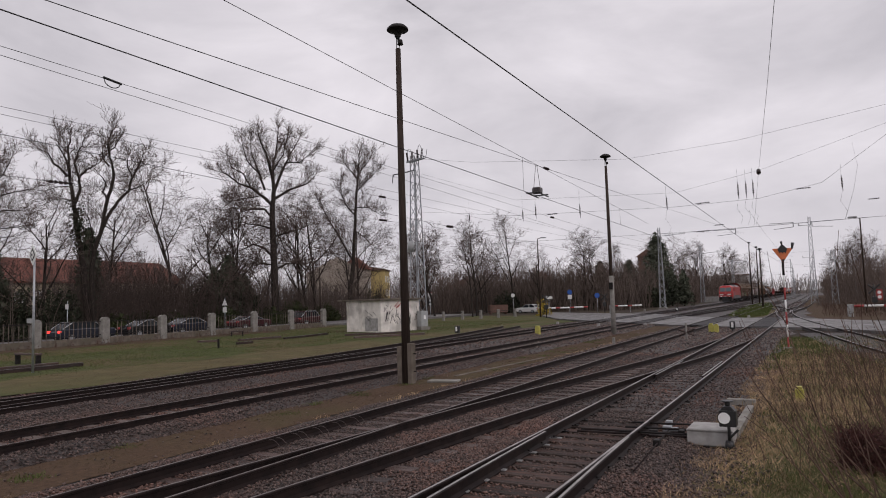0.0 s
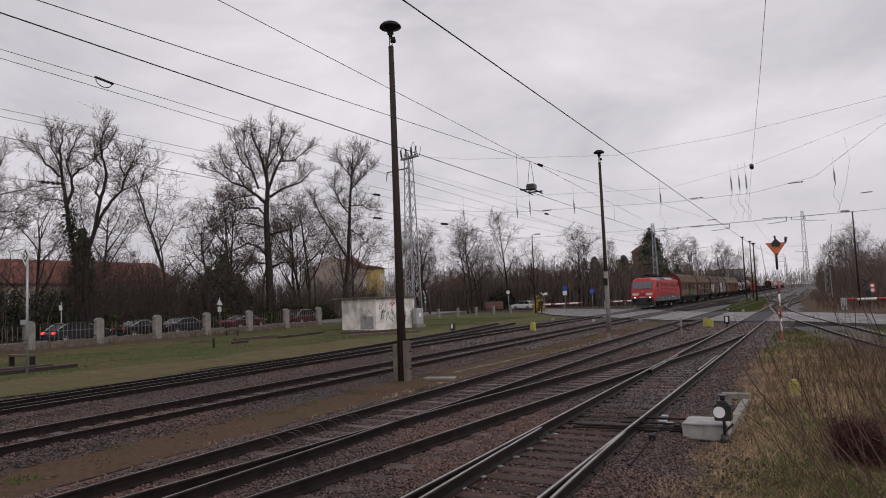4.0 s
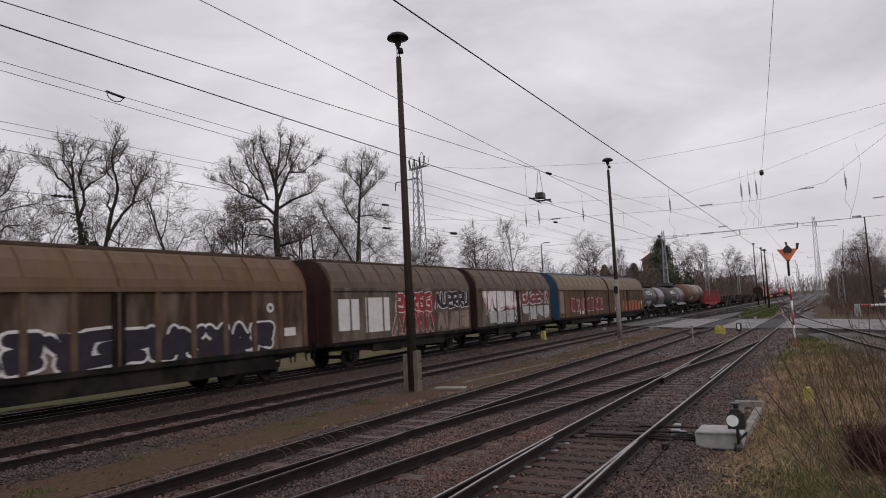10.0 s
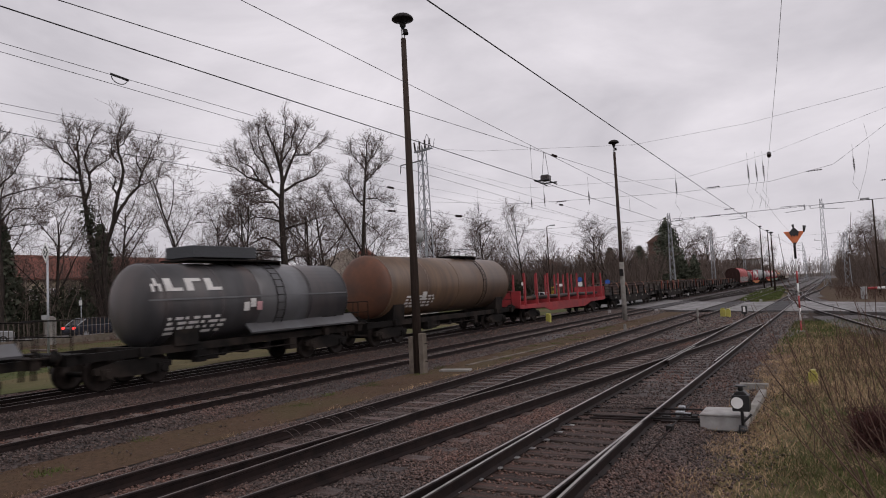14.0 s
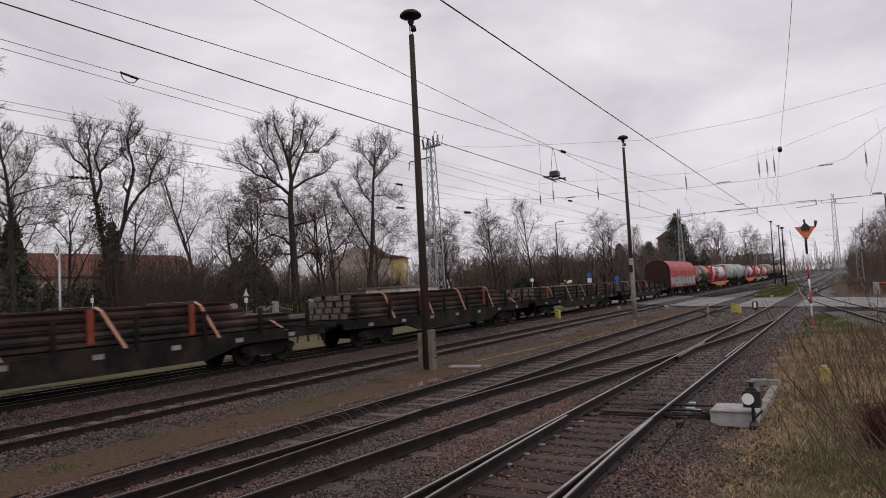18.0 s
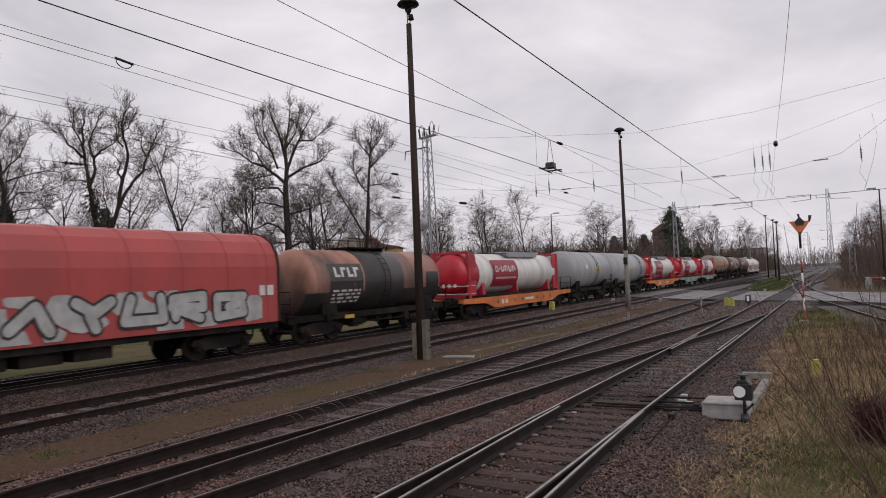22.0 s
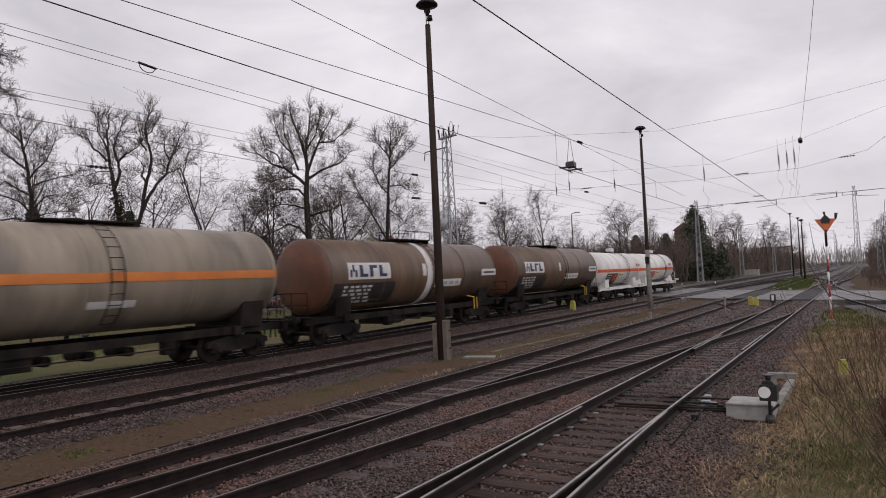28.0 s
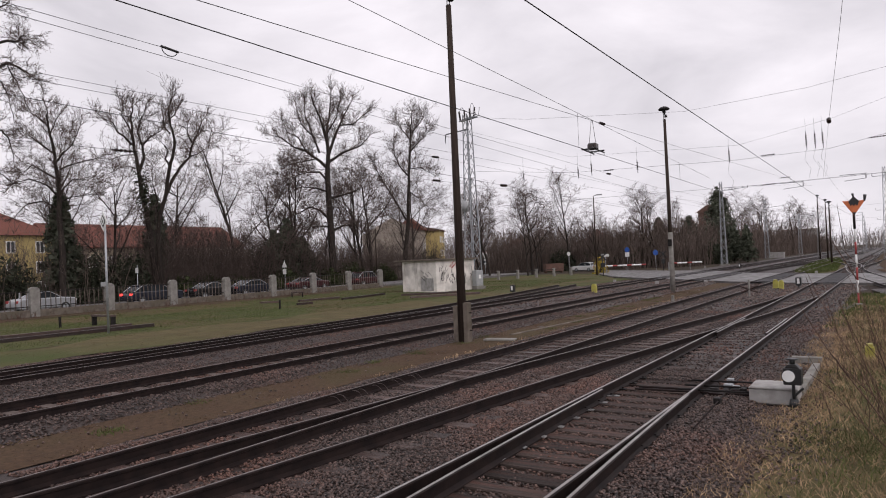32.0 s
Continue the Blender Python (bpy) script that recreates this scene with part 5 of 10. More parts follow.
# ---- lattice masts and overhead line ----
def lattice_mast(x, y, h, w0, w1, label, arms=(), turn=0.0):
    t = thing("catenary_mast", label, "lattice mast", group="lattice masts of the overhead line", m=pose(x, y, GROUND, 0, 0, turn))
    cs = ((-1, -1), (1, -1), (1, 1), (-1, 1))
    for a, b in cs:
        bm = bmesh.new()
        tube(bm, (a * w0, b * w0, -0.2), (a * w1, b * w1, h), 0.06, 0.045, 4)
        part("mast_leg", bm, M_mast, t)
    bm = bmesh.new()
    n = max(6, int(h / 1.1))
    for k in range(n):
        za, zb = h * k / n, h * (k + 1) / n
        wa, wb = w0 + (w1 - w0) * k / n, w0 + (w1 - w0) * (k + 1) / n
        for i in range(4):
            a, b = cs[i], cs[(i + 1) % 4]
            if k % 2:
                a, b = b, a
            tube(bm, (a[0] * wa, a[1] * wa, za), (b[0] * wb, b[1] * wb, zb), 0.036, 0.036, 4, False)
    part("lattice_bracing", bm, M_mast, t, "zigzag lattice bracing")
    bm = bmesh.new()
    box(bm, -w0 - 0.2, w0 + 0.2, -w0 - 0.2, w0 + 0.2, -0.3, 0.25)
    part("footing", bm, M_conc, t, bevel=0.02)
    for z, x0, x1 in arms:
        bm = bmesh.new()
        tube(bm, (x0, 0, z), (x1, 0, z + (0.25 if abs(x1) > 2 else 0)), 0.05, 0.04, 6)
        part("cross_arm", bm, M_mast, t)
        for xx in (x0, x1):
            bm = bmesh.new()
            for k in range(4):
                tube(bm, (xx, 0, z + 0.05 + k * 0.12), (xx, 0, z + 0.13 + k * 0.12), 0.05, 0.09, 8)
            part("insulator", bm, M_ins, t, "brown ribbed insulator")
    return t


mast_a = lattice_mast(-32.8, 54.4, 16.4, 0.56, 0.27, "tall grey lattice mast behind the white hut", (), -20)
bm = bmesh.new()
box(bm, -1.15, 1.15, -0.07, 0.07, 15.9, 16.05)
box(bm, -1.15, 1.15, 0.20, 0.30, 15.9, 16.05)
part("cross_arm", bm, M_mast, mast_a, "short double cross arm at the mast head")
for xx, lean in ((-1.0, -0.18), (-0.35, 0.0), (0.45, 0.0), (1.0, 0.22)):
    bm = bmesh.new()
    for k in range(6):
        z = 16.05 + k * 0.14
        tube(bm, (xx + lean * k * 0.14, 0, z), (xx + lean * (k + 1) * 0.14, 0, z + 0.11), 0.06, 0.11, 8)
    part("insulator", bm, M_ins, mast_a, "brown ribbed insulator")
bm = bmesh.new()
tube(bm, (0.0, 0, 15.0), (-3.0, -0.3, 15.0), 0.06, 0.05, 6)
tube(bm, (-3.0, -0.3, 15.0), (-3.15, -0.3, 14.2), 0.05, 0.04, 6)
part("bracket_arm", bm, M_dark, mast_a, "dark bracket arm with a hanging end")
for x0, x1, dz in ((-1.15, -0.35, 0.5), (0.45, 1.15, 0.6), (1.15, 1.9, -0.9)):
    bm = bmesh.new()
    pts = [Vector((x0 + (x1 - x0) * k / 6, 0, 16.7 + dz * math.sin(k / 6 * math.pi))) for k in range(7)]
    for u, v in zip(pts, pts[1:]):
        tube(bm, u, v, 0.022, 0.022, 5, False)
    part("jumper_wire", bm, M_wire, mast_a)
bm = bmesh.new()
tube(bm, (-0.5, -0.3, 7.3), (-0.5, -0.3, 8.3), 0.3, 0.3, 12)
part("transformer_can", bm, M_fabr, mast_a)
lattice_mast(-24.0, 122, 14.2, 0.47, 0.17, "grey lattice mast beyond the crossing", ((12.7, 0.2, 4.2),))
lattice_mast(-26.0, 183, 14.6, 0.5, 0.17, "grey lattice mast along the line", ((12.6, 0.2, 4.2),))
for y in (245, 310, 380, 460):
    lattice_mast(-25.0, y, 13.5, 0.5, 0.17, "grey lattice mast along the line", ((12.2, 0.2, 4.0),))
lattice_mast(-0.9, 143.5, 16.2, 0.55, 0.2, "grey lattice mast beside the branch line", ((14.6, -1.8, 0.2),))
lattice_mast(2.2, 128.5, 9.0, 0.5, 0.24, "short grey lattice mast beside the branch line")
for x, y, h in ((-1.0, 215, 13), (3.0, 250, 12), (-2.0, 300, 13), (4, 350, 12), (-7.0, 230, 11), (-9.5, 330, 12), (-4.5, 410, 12), (8, 190, 11), (12, 260, 12)):
    lattice_mast(x, y, h, 0.5, 0.2, "distant grey mast along the line", ((h - 1.5, -2.6, 0.2),))


OHL = thing("overhead_line", "overhead line of thin wires and dark insulators above the tracks", "overhead line")


def wire(name, pts, r=0.012, label=""):
    bm = bmesh.new()
    r = r * 0.64 if r > 0.0095 else r
    pts = [Vector(p) for p in pts]
    rings = []
    for k, p in enumerate(pts):
        d = pts[min(k + 1, len(pts) - 1)] - pts[max(k - 1, 0)]
        q = d.to_track_quat('Z', 'Y')
        rings.append([p + q @ Vector((r * math.cos(1.2566 * i), r * math.sin(1.2566 * i), 0)) for i in range(5)])
    vs = loft(bm, rings)
    bm.faces.new(vs[0])
    bm.faces.new(vs[-1][::-1])
    return part(name, bm, M_wire, OHL, label)


def sagging(a, b, sag, n=14):
    a, b = Vector(a), Vector(b)
    return [a.lerp(b, k / n) - Vector((0, 0, sag * 4 * (k / n) * (1 - k / n))) for k in range(n + 1)]


def droppers(x, top, zc, step=2):
    for k in range(1, len(top) - 1, step):
        p = Vector(top[k])
        bm = bmesh.new()
        tube(bm, p, (x, p.y, zc(p.y)), 0.005, 0.005, 4, False)
        part("dropper", bm, M_wire, OHL)


def catenary(x, zc, zm, spans, r=0.010):
    for (y0, y1) in spans:
        top = sagging((x, y0, zm), (x, y1, zm), 1.0)
        wire("carrier_wire", top, r)
        wire("contact_wire", [(x, y0, zc), (x, y1, zc)], r * 1.1)
        droppers(x, top, lambda y: zc, 3)


catenary(TRACK_A, 5.75, 7.75, ((122, 183), (183, 245), (245, 310)))
catenary(TRACK_B, 5.75, 7.70, ((122, 183), (183, 245)))
# main track: two carriers and a rising contact wire
wire("carrier_wire", [(TRACK_A, -30, 7.63), (TRACK_A, 48, 8.10), (TRACK_A, 122, 7.75)], 0.0065)
wire("carrier_wire", [(TRACK_A, -30, 7.82), (TRACK_A, 48, 7.51), (TRACK_A, 122, 7.70)], 0.0065)
wire("contact_wire", [(TRACK_A, -30, 5.75), (TRACK_A, 2, 5.84), (TRACK_A, 28, 6.43), (TRACK_A, 48, 6.6), (TRACK_A, 122, 5.75)], 0.011)
# second track
top = [(TRACK_B, -30, 8.16), (TRACK_B, 9, 7.57), (TRACK_B, 48, 6.99), (TRACK_B, 122, 7.70)]
wire("carrier_wire", top, 0.010)
wire("carrier_wire", [(TRACK_B, -30, 8.35), (TRACK_B, 9, 7.37), (TRACK_B, 48, 6.40), (TRACK_B, 122, 7.60)], 0.010)
wire("contact_wire", [(TRACK_B, -30, 6.5), (TRACK_B, 48, 5.13), (TRACK_B, 122, 5.75)], 0.011)
# third track
wire("contact_wire", [(TRACK_C, -30, 6.04), (TRACK_C, 48, 5.58), (TRACK_C, 122, 5.6)], 0.014)
low = [(TRACK_C, y, 7.49 - 0.033 * y) for y in (-30, -16, -4, 6, 14, 20, 26, 32, 38)]
wire("carrier_wire", low, 0.0065)
droppers(TRACK_C, low[4:], lambda y: 5.86 - 0.006 * y, 2)
wire("anchor_wire", [(-10.0, -30, 5.72), (-10.0, 40, 8.38), (-9.3, 110, 11.0), (-14, 122, 12.5), (-24, 122, 12.8)], 0.013, "thick anchor wire")
wire("contact_wire", [(TRACK_E, -30, 5.84), (TRACK_E, 48, 5.30), (TRACK_E + 0.3, 122, 5.55)], 0.014)
wire("carrier_wire", sagging((TRACK_E, 48, 7.6), (TRACK_E + 0.4, 122, 7.8), 1.0), 0.010)
wire("feeder_wire", [(0.1, 4, 7.6), (-0.40, 14, 7.80), (-0.98, 22, 8.37), (-2.29, 37, 8.28), (-3.44, 48, 6.59)], 0.006, "thin feeder wire")
bm = bmesh.new()
tube(bm, (-2.28, 36.9, 8.2), (-2.30, 37.1, 8.36), 0.10, 0.10, 10)
part("wire_ball", bm, M_ins, OHL, "dark ball on the feeder wire")
# span wires across the tracks near the crossing
YS = 48.0
lattice_mast(13.5, YS, 16.6, 0.66, 0.34, "grey lattice mast carrying the span wires")
wire("span_wire", [(-32.8, 54.4, 15.9), (-23.6, YS, 13.3), (-11.55, YS, 11.98), (-4.1, YS, 12.28), (4.41, YS, 13.32), (13.5, YS, 14.9)], 0.008)
wire("span_wire", [(-32.8, 54.4, 14.6), (-20, YS, 9.9), (-8.26, YS, 9.22), (-2.89, YS, 10.15), (4.32, YS, 12.23), (13.5, YS, 15.4)], 0.010)
wire("span_wire", [(-32.8, 54.4, 10.8), (-20, YS, 8.7), (-8.33, YS, 8.25), (-3.03, YS, 8.32), (0.54, YS, 8.95), (4.27, YS, 11.61), (13.5, YS, 15.0)], 0.009)
wire("span_wire", [(-32.8, 54.4, 7.2), (-24, YS, 6.7), (-6.56, YS, 6.45), (13.5, YS, 6.7)], 0.008)
for y in (122, 183, 245):
    wire("span_wire", [(-24.5, y, 8.2), (3.0, y, 8.4)], 0.012)


def insulator(x, y, z0, z1, lean=0.0):
    bm = bmesh.new()
    tube(bm, (x, y, z1), (x + lean, y, z0), 0.020, 0.020, 6)
    rod = part("rod_insulator", bm, M_wire, OHL, "dark hanging rod insulator")
    bm = bmesh.new()
    for k in range(6):
        z = z0 + (z1 - z0) * (0.25 + k * 0.1)
        tube(bm, (x + lean * 0.5, y, z), (x + lean * 0.5, y, z + (z1 - z0) * 0.05), 0.07, 0.04, 8)
    part("sheds", bm, M_ins, rod)


for x, z0, z1 in ((-4.28, 8.40, 9.55), (-3.80, 8.45, 9.55), (-3.38, 8.4, 9.6), (-8.83, 8.1, 9.1), (1.60, 8.3, 9.3), (-24.0, 8.4, 9.2), (-19.45, 8.2, 9.1), (-18.4, 8.3, 9.4), (-14.97, 8.1, 9.1)):
    insulator(x, YS, z0, z1, 0.04)
    wire("jumper", [(x, YS, z1), (x, YS, z1 + 0.7 + 0.02 * abs(x))], 0.006)
for x, z in ((-4.28, 8.4), (-3.80, 8.45), (-3.38, 8.4), (-8.83, 8.1), (1.60, 8.3)):
    wire("jumper", [(x, YS, z), (x - 0.12, YS + 0.1, z - 0.6), (x + 0.2, YS + 0.2, z - 1.2), (x + 0.05, YS, z - 1.75)], 0.010)
wire("jumper", [(2.3, YS, 11.2), (2.5, YS, 9.8), (2.2, YS, 8.3), (1.7, YS, 6.7)], 0.010)
for x, y, z, l in ((-10.0, 27.6, 7.91, 0.3), (-6.49, 48, 8.35, 0.45), (-0.53, 48, 8.7, 0.45), (-17.08, 48, 8.55, 0.4), (-13.75, 25.6, 5.52, 0.3), (-18.75, 27.9, 6.43, 0.35), (-18.75, 27.9, 7.60, 0.3), (-6.56, 48, 6.45, 0.45), (-13.75, 38.6, 7.13, 0.3), (-18.75, 11.5, 6.05, 0.4), (-7.2, 62, 8.1, 0.4), (4.0, 60, 9.0, 0.4)):
    bm = bmesh.new()
    d = Vector((1, 0.1, 0.03)).normalized() if y >= 48 else Vector((0.02, 1, 0.03)).normalized()
    c = Vector((x, y, z))
    tube(bm, c - d * l, c + d * l, 0.02, 0.02, 6)
    for k in range(5):
        q = c + d * (k - 2) * l * 0.35
        tube(bm, q, q + d * 0.06, 0.06, 0.04, 8)
    part("line_insulator", bm, M_ins, OHL, "dark insulator set in a wire")
# section insulator and clamp
bm = bmesh.new()
X, Y, Z = TRACK_C, 21.2, 5.80
for s in (-0.18, 0.18):
    tube(bm, (X + s, Y - 0.55, Z), (X + s, Y + 0.55, Z - 0.05), 0.022, 0.022, 6)
for d in (-0.35, 0.35):
    tube(bm, (X - 0.25, Y + d, Z), (X + 0.25, Y + d, Z), 0.025, 0.025, 6)
sec = part("section_insulator", bm, M_wire, OHL, "dark section insulator")
bm = bmesh.new()
box(bm, X - 0.15, X + 0.15, Y - 0.14, Y + 0.14, Z + 0.01, Z + 0.22)
part("insulator_body", bm, M_ins, sec, "", 0.04)
bm = bmesh.new()
tube(bm, (X, Y - 0.35, Z + 0.05), (X, Y - 0.05, Z + 0.98), 0.008, 0.008, 4)
tube(bm, (X, Y + 0.35, Z + 0.05), (X, Y + 0.05, Z + 0.98), 0.008, 0.008, 4)
part("hanger", bm, M_wire, sec)
bm = bmesh.new()
tube(bm, (TRACK_B, 9.4, 7.58), (TRACK_B, 9.85, 7.54), 0.03, 0.03, 8)
cl = part("wire_clamp", bm, M_wire, OHL, "dark looped clamp")
bm = bmesh.new()
for k in range(10):
    a0, a1 = math.pi * k / 10, math.pi * (k + 1) / 10
    tube(bm, (TRACK_B, 9.62 - 0.2 * math.cos(a0), 7.54 - 0.14 * math.sin(a0)), (TRACK_B, 9.62 - 0.2 * math.cos(a1), 7.54 - 0.14 * math.sin(a1)), 0.011, 0.011, 5, False)
part("clamp_loop", bm, M_wire, cl)
for x, y, z, s in ((-23.4, 122, 12.7, 1), (-7.4, 60, 7.25, 1), (-3.2, 60, 7.45, 1), (1.5, 60, 7.4, -1), (-5.5, 122, 7.0, 1)):
    bm = bmesh.new()
    tube(bm, (x, y, z + 0.22), (x + s * 1.7, y, z + 0.2), 0.025, 0.025, 6)
    tube(bm, (x + s * 1.7, y, z + 0.25), (x + s * 1.7, y, z - 0.15), 0.035, 0.035, 6)
    tube(bm, (x + s * 1.7, y, z - 0.15), (x + s * 0.3, y, z - 0.25), 0.022, 0.022, 6)
    part("registration_arm", bm, M_mast, OHL, "grey registration arm")
wire("span_wire", [(-10, 60, 7.5), (4, 60, 7.65)], 0.007)


# ---- white hut ----
def hut():
    t = thing("hut", "low white plastered hut with graffiti and flat roof", "hut")
    t.matrix_basis = pose(-33.3, 48.95, GROUND, 0, 0, 77.0)
    # local: x runs back along the right wall, y to the left along the front wall
    a, b, h = 4.7, 4.55, 2.80
    walls = (("wall", 0.0, a, 0.0, 0.2), ("wall", 0.0, 0.2, 0.2, b), ("wall", 0.2, a, b - 0.2, b), ("wall", a - 0.2, a, 0.2, b - 0.2))
    for nm, x0, x1, y0, y1 in walls:
        bm = bmesh.new()
        box(bm, x0, x1, y0, y1, -0.2, h)
        part(nm, bm, M_wall, t)
    bm = bmesh.new()
    box(bm, -0.35, a + 0.35, -0.30, b + 0.95, h, h + 0.15)
    part("roof", bm, M_plinth, t, "flat brown roof slab with a wide overhang", 0.02)
    bm = bmesh.new()
    box(bm, -0.03, 0.0, 2.95, 4.15, -0.05, 2.35)
    part("door", bm, M_wall, t, "whitewashed panelled door", 0.01)
    for yy in (0.12, 2.35, 2.75, 4.43):
        bm = bmesh.new()
        box(bm, -0.07, 0.0, yy - 0.12, yy + 0.12, -0.1, h - 0.003)
        part("pilaster", bm, M_wall, t, "", 0.01)
    bm = bmesh.new()
    box(bm, -0.02, 0.0, 0.45, 2.1, 0.15, 1.25)
    part("plaster_patch", bm, M_concl, t, "bare grey plaster patch")
    r = random.Random(9)
    bm = bmesh.new()
    for k in range(26):
        x, z = r.uniform(0.5, 4.3), r.uniform(0.9, 2.0)
        pts = [(x + r.uniform(-0.25, 0.25), z + r.uniform(-0.45, 0.45)) for _ in range(4)]
        for p, q in zip(pts, pts[1:]):
            tube(bm, (p[0], -0.003, p[1]), (q[0], -0.003, q[1]), 0.02, 0.02, 4, False)
    part("graffiti", bm, M_tag, t, "black sprayed scribbles")
    bm = bmesh.new()
    for k in range(8):
        x, z = r.uniform(1.6, 2.6), r.uniform(2.1, 2.6)
        tube(bm, (x - 0.2, -0.003, z - 0.15), (x + 0.2, -0.003, z + 0.15), 0.025, 0.025, 4, False)
    part("graffiti", bm, M_redtag, t, "red sprayed scribbles")
    bm = bmesh.new()
    for k in range(7):
        y, z = r.uniform(0.5, 2.2), r.uniform(1.0, 1.9)
        tube(bm, (-0.06, y - 0.2, z - 0.12), (-0.06, y + 0.2, z + 0.18), 0.02, 0.02, 4, False)
    part("graffiti", bm, M_tag, t, "black sprayed scribbles")
    c = thing("switch_cabinet", "grey steel switch cabinet beside the hut", "cabinet", m=pose(-31.75, 53.3, GROUND, 0, 0, 70))
    bm = bmesh.new()
    box(bm, -0.4, 0.4, -0.3, 0.3, 0.35, 1.75)
    part("cabinet_body", bm, M_fabr, c, "", 0.02)
    bm = bmesh.new()
    box(bm, -0.42, 0.42, -0.32, 0.32, 0.0, 0.35)
    part("plinth", bm, M_conc, c)
    bm = bmesh.new()
    box(bm, -0.34, 0.34, -0.325, -0.302, 0.45, 1.68)
    d = part("cabinet_door", bm, M_fabr, c, "", 0.006)
    bm = bmesh.new()
    box(bm, -0.12, 0.12, -0.33, -0.322, 1.0, 1.35)
    part("notice", bm, M_white, d)


hut()


# ---- fence along the street ----
def fence():
    t = thing("fence", "old railing fence with concrete posts and plinth", "fence")
    bm = bmesh.new()
    n = 10
    prof = [(-0.30, -0.3), (0.30, -0.3), (0.30, 1.95)] + [(0.30 * math.cos(a), 1.95 + 0.22 * math.sin(a)) for a in np.linspace(0.25, math.pi - 0.25, 7)] + [(-0.30, 1.95)]
    prism(bm, prof, -0.2, 0.2, 'X')
    post = finish(bm, "fence_post", M_conc, 0.015)
    bm = bmesh.new()
    box(bm, -0.10, 0.10, -2.30, 2.30, -0.3, 0.66)
    plinth = finish(bm, "plinth_panel", M_plinth, 0.02)
    bm = bmesh.new()
    box(bm, -0.025, 0.025, -2.30, 2.30, 0, 0.05)
    rail_me = finish(bm, "fence_rail", M_dark)
    bm = bmesh.new()
    box(bm, -0.012, 0.012, -0.026, 0.026, 0.62, 1.92)
    bar = finish(bm, "fence_bar", M_slat)
    y = 6.8
    line = []
    while y < 62:
        line.append(y)
        y += 5.17
    for i, y in enumerate(line):
        x = -47.4
        piece("fence_post", post, t, pose(x, y, GROUND, 0, 0, 1))
        if i + 1 < len(line):
            m = y + 2.585
            piece("plinth_panel", plinth, t, pose(x, m, GROUND))
            piece("fence_rail", rail_me, t, pose(x, m, GROUND + 0.85))
            piece("fence_rail", rail_me, t, pose(x, m, GROUND + 1.82))
            r = random.Random(i)
            for k in range(14):
                if r.random() < 0.90:
                    piece("fence_bar", bar, t, pose(x + r.uniform(-0.01, 0.01), y + 0.42 + k * 0.33, GROUND + r.uniform(-0.03, 0.03), 0, 0, 0))


fence()


def stump_fence():
    t = thing("low_fence", "row of short concrete posts with a rail", "fence")
    bm = bmesh.new()
    box(bm, -0.16, 0.16, -0.16, 0.16, -0.2, 1.2)
    me = finish(bm, "short_post", M_conc, 0.02)
    for k in range(8):
        piece("short_post", me, t, pose(-46.5 + k * 1.2, 68.0 + k * 3.1, GROUND))
    bm = bmesh.new()
    tube(bm, (-46.5, 68, 0.75), (-38.1, 89.7, 0.75), 0.04, 0.04, 6)
    part("rail", bm, M_dark, t)


stump_fence()


